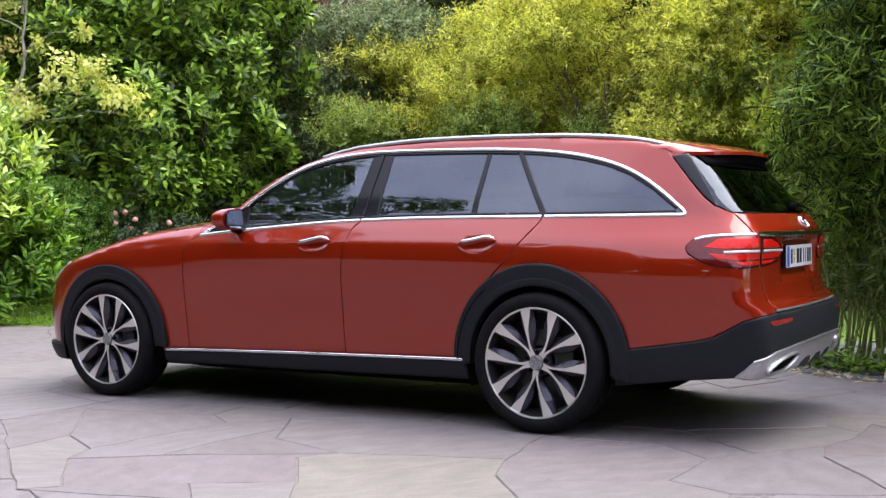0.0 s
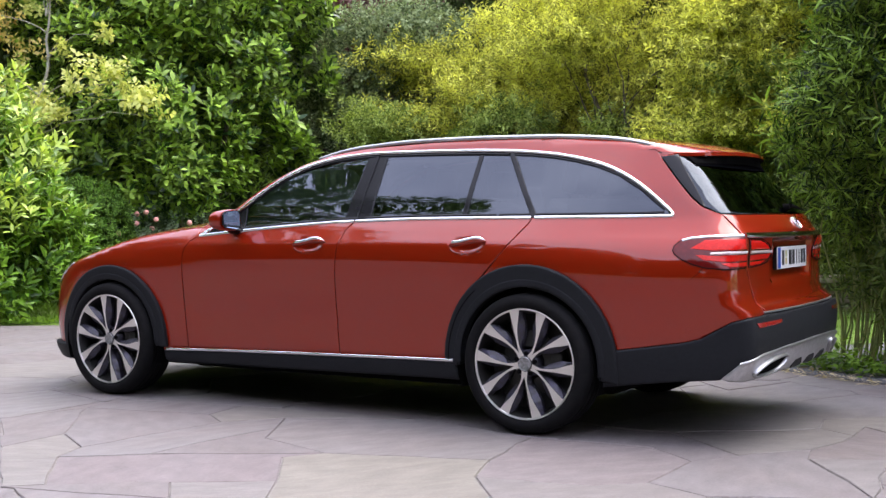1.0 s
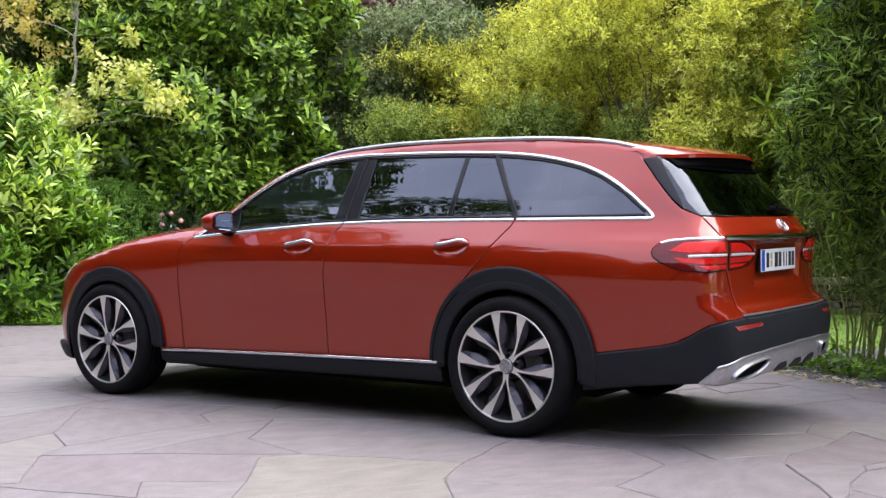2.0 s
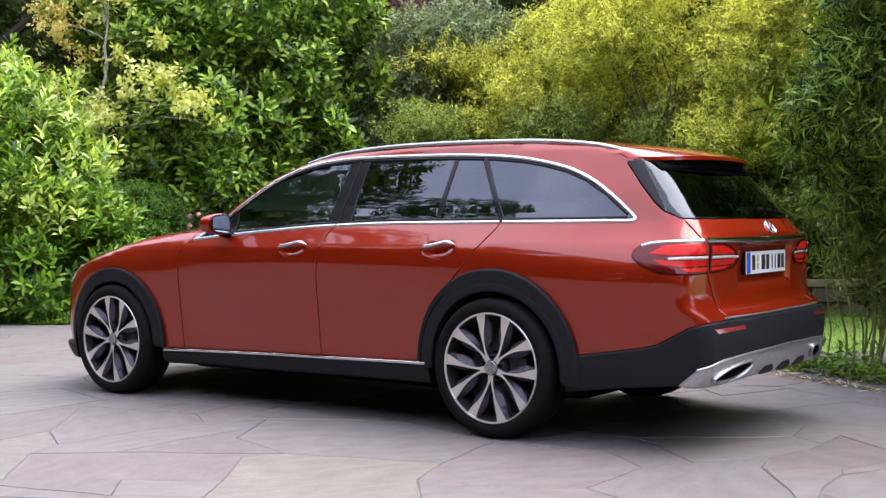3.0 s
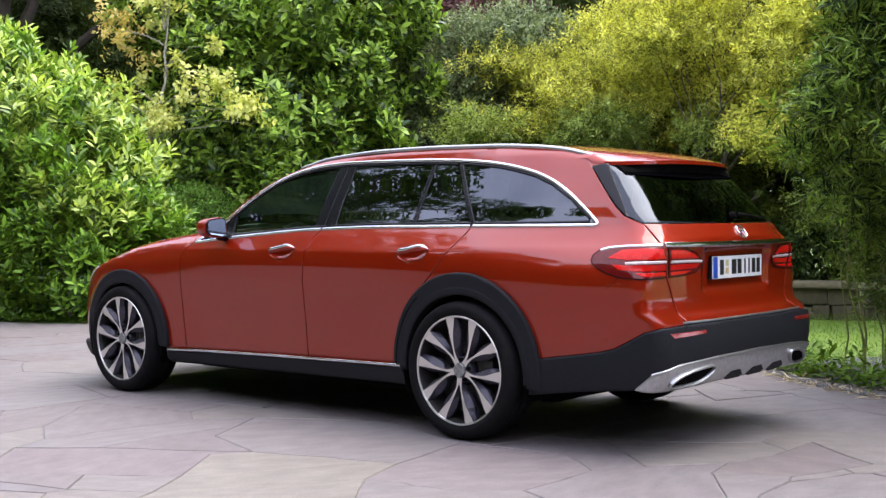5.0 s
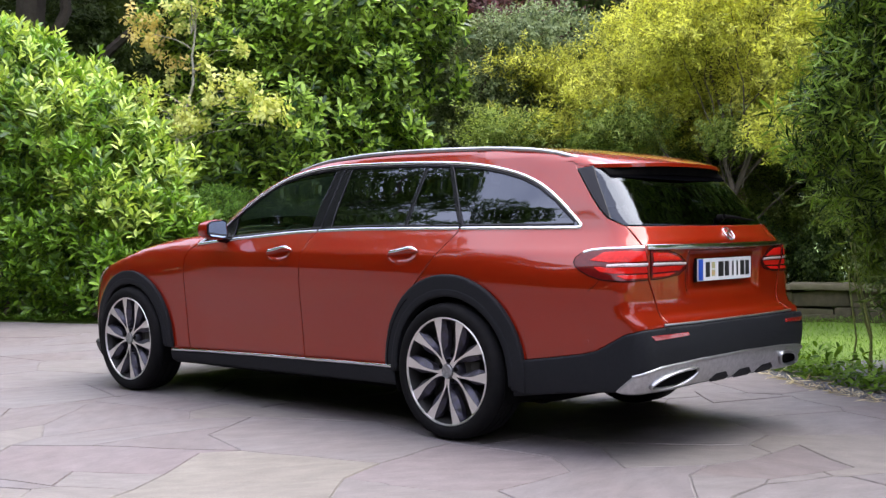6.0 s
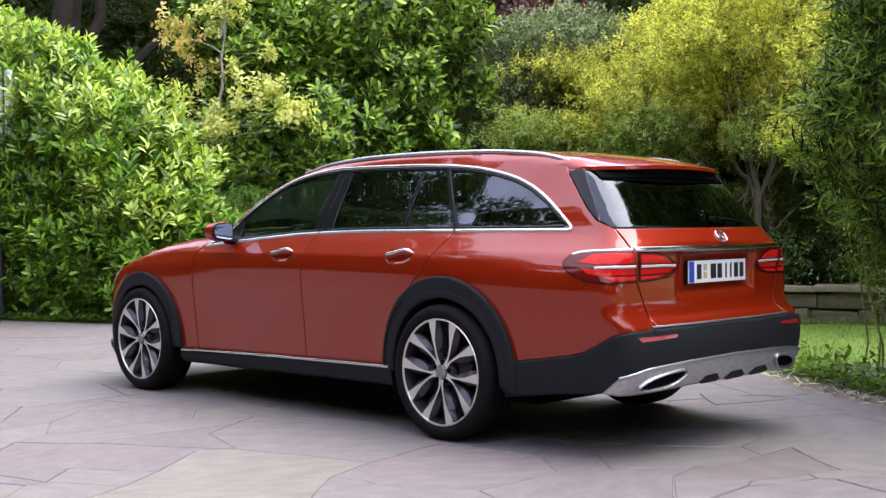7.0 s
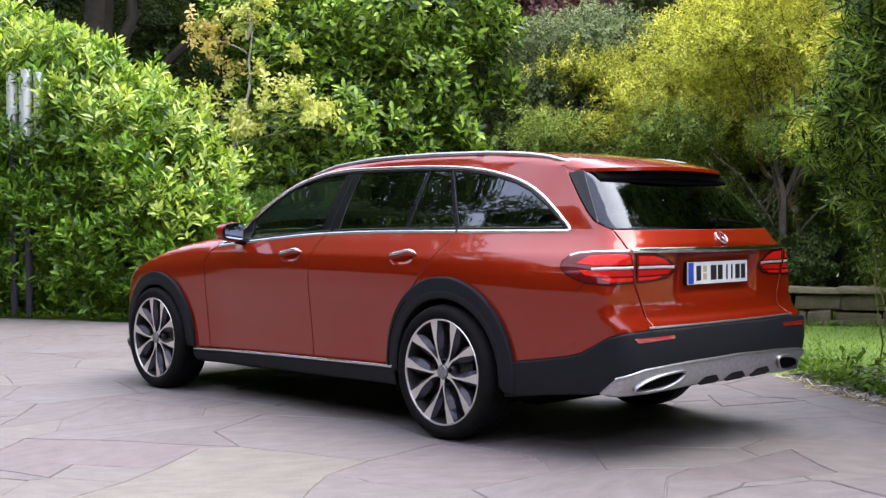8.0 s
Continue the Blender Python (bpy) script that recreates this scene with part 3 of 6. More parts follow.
sheet("rear_bumper", across(stack([(TAIL_U, 0.345)], at3((1.10, -0.4, 0.342), (1.02, -0.76, 0.330), (0.95, -0.82, 0.318), (0.72, -0.86, 0.298)), from_side(arc(0, WZ, 0.41, -13, 8, 6)), at3(*BUMPER_TOP), [(TAIL_U, 0.615)])),
      CLAD, car, "charcoal plastic rear bumper", offset=0.019, depth=0.045, edge=0.010, both=False)
sheet("front_lip", stack(at3((-3.35, -0.85, 0.30)), [(FRONT_U, 0.31), (FRONT_U, 0.215)], at3((-3.33, -0.80, 0.215))), CLAD, car, "charcoal plastic front lip", offset=0.03, depth=0.05, edge=0.01)
sheet("skid_plate", across(stack([(TAIL_U, 0.335)], at3((1.11, -0.33, 0.335), (1.07, -0.56, 0.322), (1.0, -0.79, 0.318), (0.985, -0.815, 0.325), (1.05, -0.79, 0.395), (1.11, -0.67, 0.441), (1.15, -0.39, 0.458)), [(TAIL_U, 0.466)])),
      SKID, car, "silver painted skid plate", offset=0.024, depth=0.03, edge=0.012, both=False)
mould("skid_edge", across(stack(rounded(at3((1.05, -0.785, 0.398), (1.08, -0.74, 0.418), (1.11, -0.66, 0.437), (1.15, -0.39, 0.452)), False, 2), [(TAIL_U, 0.460)])), SATIN, car, "bright upper edge of the skid plate", width=0.016, height=0.006, offset=0.024, both=False)
# hollows of the skid plate: their shade laid on as dark sheets
for y0, y1 in ((-0.27, -0.10), (-0.06, 0.13), (0.17, 0.38)):
    w = (y1 - y0) / 4
    sheet("skid_notch_shade", from_tail([(y0, 0.345), (y0 + w, 0.375), (y1 - w, 0.378), (y1, 0.350), (y1 - w * 0.6, 0.338), (y0 + w * 0.6, 0.336)]), CLAD, car, "dark sheet for the shade in a skid plate hollow", offset=0.027, depth=0.004, edge=0.002, both=False, step=0.02)
EXHAUST = rounded(at3((1.05, -0.715, 0.352), (1.10, -0.63, 0.405), (1.14, -0.42, 0.424), (1.135, -0.40, 0.40), (1.10, -0.49, 0.350), (1.07, -0.64, 0.340)), True, 2)
# no opening is cut: a flat black sheet gives the darkness inside
sheet("exhaust_mouth_dark", EXHAUST, UNDER, car, "flat black sheet for the dark inside the exhaust", offset=0.026, depth=0.003, edge=0.002, step=0.02)
mould("exhaust_trim", EXHAUST, SATIN, car, "chrome exhaust trim", width=0.014, height=0.016, offset=0.026, closed=True, step=0.015)
sheet("bumper_reflector", at3((1.10, -0.735, 0.578), (1.14, -0.48, 0.582), (1.14, -0.475, 0.566), (1.11, -0.715, 0.556)), REFLECTOR, car, "red bumper reflector", offset=0.0225, depth=0.004, edge=0.002)
# the highlight on the bumper's top ledge, laid on as a satin strip
mould("bumper_step_highlight", across(stack(at3((1.085, -0.60, 0.622)), [(TAIL_U, 0.624)])), SATIN, car, "bright strip for the highlight along the bumper ledge", width=0.012, height=0.004, offset=0.004, both=False)

# side glass, black frames and chrome
sheet("front_door_window", stack(from_side(roofline(-2.02, -1.125)), from_side([(-1.185, 1.062)]), from_side(belt(-1.2, -2.08))), CLEARISH, car, "green tinted front door window", offset=-0.008, depth=0.004)
sheet("rear_door_window", from_side(roofline(-1.02, -0.40) + belt(-0.43, -1.02)), PRIVACY, car, "dark tinted rear door window", offset=-0.008, depth=0.004)
sheet("vent_window", from_side(roofline(-0.385, -0.235) + belt(-0.02, -0.405)), PRIVACY, car, "dark tinted fixed window", offset=-0.008, depth=0.004)
sheet("quarter_window", from_side(roofline(-0.205, 0.69) + belt(0.675, 0.005)), PRIVACY, car, "dark tinted quarter window", offset=-0.006, depth=0.004)


def bar(name, a, b, wa, wb, label, lift=-0.004):
    """A black window bar from a on the belt to b under the roof, wa and wb wide."""
    sheet(name, from_side([(b[0] - wb / 2, b[1]), (b[0] + wb / 2, b[1]), (a[0] + wa / 2, a[1]), (a[0] - wa / 2, a[1])]), SEAL, car, label, offset=lift, depth=0.02, step=0.03)


bar("pillar_trim", (-1.145, 1.068), (-1.098, 1.446), 0.085, 0.068, "gloss black door pillar trim")
bar("pillar_trim", (-1.055, 1.071), (-1.028, 1.447), 0.085, 0.056, "gloss black door pillar trim")
bar("window_bar", (-0.42, 1.080), (-0.395, 1.440), 0.030, 0.026, "black window bar")
bar("window_bar", (-0.005, 1.080), (-0.222, 1.432), 0.034, 0.030, "black window bar", 0.0)
sheet("mirror_triangle", from_side([(-2.06, 1.075), (-1.93, 1.165), (-1.90, 1.025), (-2.10, 1.012), (-2.2, 1.003)]), SEAL, car, "gloss black corner trim", offset=-0.003, depth=0.02)
for a, b in ((-2.02, -1.09), (-1.05, -0.23), (-0.21, 0.66)):
    mould("window_seal", from_side([(x, z - 0.016) for x, z in roofline(a, b)]), SEAL, car, width=0.014, height=0.004, offset=-0.004)
    mould("window_seal", from_side([(x, z + 0.017) for x, z in belt(max(a, -2.0), b)]), SEAL, car, width=0.014, height=0.004, offset=-0.004)
mould("window_chrome", from_side([(x, float(ROOF_Z(x))) for x in np.linspace(-2.06, 0.655, 60)] + [tuple(q) for q in rounded([(0.67, 1.122), (0.718, 1.079), (0.64, 1.0805)], False, 3)] + belt(0.62, -0.002)), CHROME, car, "chrome window surround", step=0.02, width=0.019, height=0.007, offset=0.0)
mould("belt_chrome", from_side(belt(-0.02, -1.10)), CHROME, car, "chrome belt strip", width=0.019, height=0.007, offset=0.0)
mould("belt_chrome", from_side(belt(-1.112, -2.235)), CHROME, car, "chrome belt strip", width=0.019, height=0.007, offset=0.0)
mould("belt_chrome", from_side([(-2.225, 1.000), (-2.15, 1.045), (-2.06, 1.085)]), CHROME, car, "chrome belt strip", width=0.014, height=0.006, offset=0.0)

# tail lamps
LAMP = stack(at3((0.735, -0.79, 0.900), (0.728, -0.79, 0.918), (0.735, -0.785, 0.938), (0.758, -0.77, 0.960), (0.80, -0.745, 0.976), (0.90, -0.70, 0.980), (1.018, -0.650, 0.980)), at3((1.036, -0.640, 0.832)),
             at3((0.95, -0.74, 0.829), (0.87, -0.79, 0.838), (0.81, -0.79, 0.856), (0.762, -0.79, 0.878)))
sheet("tail_lamp", LAMP, LAMP_RED, car, "dark red tail lamp", offset=0.004, depth=0.02, step=0.025)
mould("lamp_gap", LAMP, UNDER, car, "dark gap round the tail lamp", width=0.0045, height=0.002, offset=0.002, closed=True, step=0.02)
IN = stack(at3((1.035, -0.625, 0.972), (1.07, -0.51, 0.970), (1.082, -0.43, 0.945), (1.085, -0.372, 0.905), (1.08, -0.372, 0.88), (1.07, -0.42, 0.850), (1.05, -0.55, 0.835), (1.042, -0.622, 0.833)))
mould("lamp_gap", IN, UNDER, car, "dark gap round the tailgate lamp", width=0.0035, height=0.002, offset=0.002, closed=True, step=0.02)
sheet("gate_lamp", IN, LAMP_RED, car, "dark red tailgate lamp", offset=0.004, depth=0.02, step=0.025)
FACETS = (((0.80, -0.765, 0.925), (0.86, -0.738, 0.962), (0.95, -0.695, 0.968), (1.020, -0.650, 0.966), (1.026, -0.646, 0.922), (0.90, -0.75, 0.915)),
          ((0.835, -0.785, 0.896), (0.90, -0.76, 0.892), (1.028, -0.645, 0.897), (1.032, -0.642, 0.868), (0.93, -0.745, 0.864), (0.87, -0.785, 0.872)),
          ((0.93, -0.755, 0.856), (1.032, -0.642, 0.860), (1.034, -0.641, 0.842), (0.96, -0.735, 0.840)),
          ((1.045, -0.615, 0.960), (1.068, -0.52, 0.958), (1.078, -0.455, 0.940), (1.084, -0.41, 0.918), (1.05, -0.615, 0.920)),
          ((1.045, -0.615, 0.893), (1.08, -0.392, 0.895), (1.075, -0.42, 0.872), (1.045, -0.613, 0.866)),
          ((1.046, -0.613, 0.858), (1.07, -0.45, 0.862), (1.06, -0.50, 0.848), (1.046, -0.612, 0.843)))
for facet in FACETS:
    sheet("lamp_facet", at3(*facet), LAMP_LIT, car, "brighter red lamp facet", offset=0.0055, depth=0.001, edge=0.002, step=0.02)
mould("light_band", at3((0.89, -0.76, 0.900), (0.95, -0.725, 0.904), (1.03, -0.643, 0.907)), LAMP_CLEAR, car, "pale serrated light band", width=0.014, height=0.004, offset=0.005)
mould("light_band", at3((1.045, -0.615, 0.906), (1.07, -0.5, 0.906), (1.085, -0.385, 0.904)), LAMP_CLEAR, car, "pale serrated light band", width=0.014, height=0.004, offset=0.005)
mould("lamp_chrome", at3((0.768, -0.768, 0.962), (0.80, -0.745, 0.973), (0.87, -0.715, 0.980), (0.95, -0.685, 0.982), (1.018, -0.652, 0.984)), CHROME, car, "chrome strip over the lamp", width=0.016, height=0.007, offset=0.001)
mould("tailgate_chrome", across(stack(at3((1.03, -0.645, 0.985), (1.06, -0.45, 0.984)), [(TAIL_U, 0.984)])), CHROME, car, "chrome strip across the tailgate", width=0.026, height=0.012, offset=0.0, both=False)
sheet("headlamp", at3((-3.35, -0.815, 0.825), (-3.48, -0.78, 0.80), (-3.62, -0.66, 0.745), (-3.62, -0.66, 0.68), (-3.50, -0.79, 0.72)), HEADLAMP, car, "clear headlamp lens", offset=0.004, depth=0.012)

# seam between the quarter panel and the painted part of the bumper, and two parking sensors
mould("panel_seam", stack(at3((0.87, -0.79, 0.838), (0.85, -0.80, 0.81), (0.82, -0.81, 0.785))), SEAL, car, width=0.002, height=0.0005, offset=0.0)
for p in ((0.84, -0.86, 0.545), (1.12, -0.62, 0.60)):
    u, z = at3(p)[0]
    sheet("parking_sensor", [(u + 0.011 * math.cos(a), z + 0.011 * math.sin(a)) for a in np.linspace(0, 2 * math.pi, 14)[:-1]], PAINT if p[0] < 1 else CLAD, car, offset=0.002 if p[0] < 1 else 0.021, depth=0.003, edge=0.002, step=0.02)

# number plate in its hollow: plain bars stand for the writing
plate_x = 1.072


def plate_box(name, y0, y1, z0, z1, x, thick, mat, label=""):
    bm = bmesh.new()
    box(bm, (x, y0, z0), (x + thick, y1, z1), min(thick, y1 - y0, z1 - z0) * 0.3)
    return part(name, bm, mat, car, label)


plate_box("plate_holder", -0.266, 0.266, 0.808, 0.924, plate_x - 0.02, 0.02, SEAL, "black plate holder")
plate_box("number_plate", -0.26, 0.26, 0.811, 0.921, plate_x, 0.006, PLATE, "white plate with a blue end and dark bars")
plate_box("plate_band", -0.257, -0.214, 0.814, 0.918, plate_x + 0.005, 0.0025, PLATE_BLUE, "blue end band")
for y0, y1 in ((-0.190, -0.150), (-0.068, -0.018), (-0.006, 0.036), (0.068, 0.082), (0.112, 0.126), (0.150, 0.190), (0.202, 0.240)):
    plate_box("plate_bar", y0, y1, 0.829, 0.903, plate_x + 0.005, 0.0022, INK)
for z in (0.848, 0.886):
    plate_box("plate_seal", -0.132, -0.10, z - 0.016, z + 0.016, plate_x + 0.005, 0.002, STICKER)

# roof spoiler
bm = bmesh.new()
ys = np.sin(np.linspace(-math.pi / 2, math.pi / 2, 33)) * 0.588
loops = []
for y in ys:
    k = abs(y) / 0.588
    root = plan([(0.555 - 0.02 * k, y)])[0] + (0, 0, 0.001)
    tip = plan([(0.605, math.copysign(0.582, y))])[0]
    xt, zt = 0.868 - 0.14 * k ** 2.2 - 0.123 * k ** 14, 1.408 - 0.015 * k ** 2 - (1.393 - tip[2]) * k ** 14
    low = reach(np.array([(X0, y, 1.342 - 0.006 * k ** 2)]), np.array([(1.0, 0.0, 0.0)]))[0] + (0.004, 0, 0)
    mid = root * 0.5 + np.array((xt, y, zt)) * 0.5 + (0, 0, 0.006)
    loop = [root, mid, np.array((xt - 0.02, y, zt + 0.002)), np.array((xt, y, zt - 0.006)), np.array((xt + 0.002, y, zt - 0.024)), np.array((xt - 0.02, y, zt - 0.028)), low]
    loops.append(loop)
grid_v = [[bm.verts.new(p) for p in loop[:5]] for loop in loops]
for a, b in zip(grid_v, grid_v[1:]):
    for k in range(4):
        bm.faces.new((a[k], b[k], b[k + 1], a[k + 1]))
bmesh.ops.recalc_face_normals(bm, faces=bm.faces)
part("roof_spoiler", bm, PAINT, car, "red roof spoiler")
bm = bmesh.new()
grid_v = [[bm.verts.new(loop[4] + (-0.001, 0, 0)), bm.verts.new(loop[4] * 0.5 + loop[5] * 0.5), bm.verts.new(loop[5]), bm.verts.new(loop[6]), bm.verts.new(loop[6] + (-0.03, 0, 0.03)), bm.verts.new(loop[1] + (0, 0, -0.012)), bm.verts.new(loop[0] + (0, 0, -0.012))] for loop in loops[4:-4]]
for a, b in zip(grid_v, grid_v[1:]):
    for k in range(6):
        bm.faces.new((a[k], b[k], b[k + 1], a[k + 1]))
bm.faces.new(grid_v[0])
bm.faces.new(grid_v[-1][::-1])
bmesh.ops.recalc_face_normals(bm, faces=bm.faces)
part("spoiler_underside", bm, UNDER, car, "black band under the spoiler")

sheet("spoiler_corner", at3((0.535, -0.58, 1.415), (0.59, -0.60, 1.360), (0.625, -0.60, 1.365), (0.645, -0.575, 1.392), (0.60, -0.56, 1.42), (0.55, -0.55, 1.44)), PAINT, car, "red corner beside the spoiler", offset=-0.003, depth=0.006, edge=0.002, step=0.02)

# emblem: a plain chrome ring with a disc
bm = bmesh.new()
lathe(bm, [(0.040, 0.0), (0.040, -0.005), (0.0375, -0.008), (0.035, -0.005), (0.035, 0.0)], 40)
for k in range(3):
    a = radians(90 + 120 * k)
    tube(bm, [(0, -0.006, 0), (0.036 * math.cos(a), -0.003, 0.036 * math.sin(a))], [0.0045, 0.002], 6)
badge = part("badge", bm, CHROME, car, "plain round chrome ring badge")
spot = girdle([(TAIL_U, 1.04)])
badge.matrix_basis = Matrix.Translation(spot[0]) @ Vector((0, -1, 0)).rotation_difference(Vector(normals_at(spot)[0])).to_matrix().to_4x4()
# rear wiper
bm = bmesh.new()
w0, w1 = girdle([(TAIL_U + 0.02, 1.118), (TAIL_U + 0.42, 1.105)])
tube(bm, [w0 + (0.0, 0, 0), w0 + (0.028, 0, 0.006)], [0.022, 0.015], 12)
tube(bm, [w0 + (0.03, 0, 0.01), w0 * 0.6 + w1 * 0.4 + (0.03, 0, 0.008), w1 + (0.02, 0, 0)], [0.011, 0.008, 0.004], 8)
part("rear_wiper", bm, UNDER, car, "black rear wiper")

# roof rails
for side in (-1, 1):
    bm = bmesh.new()
    ts = np.linspace(0, 1, 40)
    rings = []
    for t in ts:
        x = -1.52 + 2.10 * t
        y = -0.570 + 0.016 * step01((t - 0.6) / 0.4) + 0.004 * (1 - step01(t / 0.2))
        base = plan([(x, y)])[0]
        lift = 0.006 * step01(t / 0.14) * step01((1 - t) / 0.16) - 0.002 - 0.007 * step01((t - 0.93) / 0.07)
        c = base + (0, 0, lift)
        w, h = 0.013, 0.013
        rings.append([bm.verts.new((c[0], side * -(c[1] + w * math.cos(a)), c[2] + h * math.sin(a))) for a in [2 * math.pi * k / 12 for k in range(12)]])
    for a, b in zip(rings, rings[1:]):
        for k in range(12):
            bm.faces.new((a[k], a[(k + 1) % 12], b[(k + 1) % 12], b[k]))
    bm.faces.new(rings[0]), bm.faces.new(rings[-1])
    bmesh.ops.recalc_face_normals(bm, faces=bm.faces)
    part("roof_rail", bm, SATIN, car, "satin aluminium roof rail")

# door handles: red grips with a chrome top, over a hollow
for a, b in ((-1.49, -1.265), (-0.455, -0.235)):
    za, zb = 0.940, 0.958
    sheet("handle_hollow", from_side([((a + b) / 2 + 0.112 * math.cos(q), (za + zb) / 2 - 0.006 + 0.006 * math.cos(q) + 0.046 * math.sin(q)) for q in np.linspace(0, 2 * math.pi, 25)[:-1]]),
          PAINT, car, "dished hollow behind the handle", offset=0.0022, depth=0.001, edge=0.001, step=0.009)
    DISH["deep"] = 0.0      # the grip bridges the hollow
    mould("door_handle", from_side([(a, za), (a + 0.06, za + 0.006), (b - 0.06, zb), (b, zb + 0.002)]), PAINT, car, "red door handle", width=0.026, height=0.016, offset=0.012, taper=0.16, step=0.012)
    mould("handle_chrome", from_side([(a + 0.01, za + 0.006), (a + 0.08, za + 0.011), (b - 0.06, zb + 0.006), (b - 0.004, zb + 0.006)]), CHROME, car, "chrome top of the handle", width=0.016, height=0.006, offset=0.0285, taper=0.14, step=0.012)
    DISH["deep"] = 0.017

# door mirrors
for side in (-1, 1):
    bm = bmesh.new()
    bmesh.ops.create_uvsphere(bm, u_segments=28, v_segments=16, radius=1)
    for v in bm.verts:
        x, y, z = v.co
        sx = abs(x) ** 0.8 * (1 if x > 0 else -1)
        w = (abs(y) ** 0.75) * (1 if y > 0 else -1)
        h = (abs(z) ** 0.7) * (1 if z > 0 else -1)
        x = min(sx, 0.35) if sx > 0 else sx
        v.co = (-1.925 + x * 0.108 + 0.02 * w * -1, side * (0.952 + w * 0.092), 1.090 + h * (0.073 - 0.012 * w))
    housing = part("door_mirror", bm, PAINT, car, "red door mirror with a black foot")
    bm = bmesh.new()
    g = [(0.86, 1.03), (0.87, 1.148), (0.90, 1.160), (1.01, 1.150), (1.037, 1.125), (1.035, 1.06), (1.01, 1.035), (0.90, 1.022)]
    f = bm.faces.new([bm.verts.new((-1.882 - 0.035 * (y - 0.95), side * y, z)) for y, z in g])
    r = bmesh.ops.extrude_face_region(bm, geom=[f])
    bmesh.ops.translate(bm, verts=[v for v in r["geom"] if isinstance(v, bmesh.types.BMVert)], vec=(0.01, 0, 0))
    bmesh.ops.recalc_face_normals(bm, faces=bm.faces)
    part("mirror_rim", bm, SEAL, housing, "black mirror rim", smooth=False)
    bm = bmesh.new()
    f = bm.faces.new([bm.verts.new((-1.8705 - 0.035 * (y - 0.95), side * (0.95 + (y - 0.95) * 0.9), 1.092 + (z - 1.092) * 0.9)) for y, z in g])
    if (f.normal_update() or f.normal.x) < 0:
        f.normal_flip()
    part("mirror_glass", bm, MIRROR, housing, "silvered mirror glass", smooth=False)
    bm = bmesh.new()
    tube(bm, [(-1.95, side * 0.80, 1.022), (-1.94, side * 0.88, 1.03), (-1.93, side * 0.93, 1.06)], [0.04, 0.034, 0.03], 12)
    part("mirror_foot", bm, SEAL, housing, "black mirror foot")
    pivot = Vector((-1.91, side * 0.90, 1.06))
    housing.matrix_basis = Matrix.Translation(pivot) @ Matrix.Scale(0.83, 4) @ Matrix.Translation(-pivot)


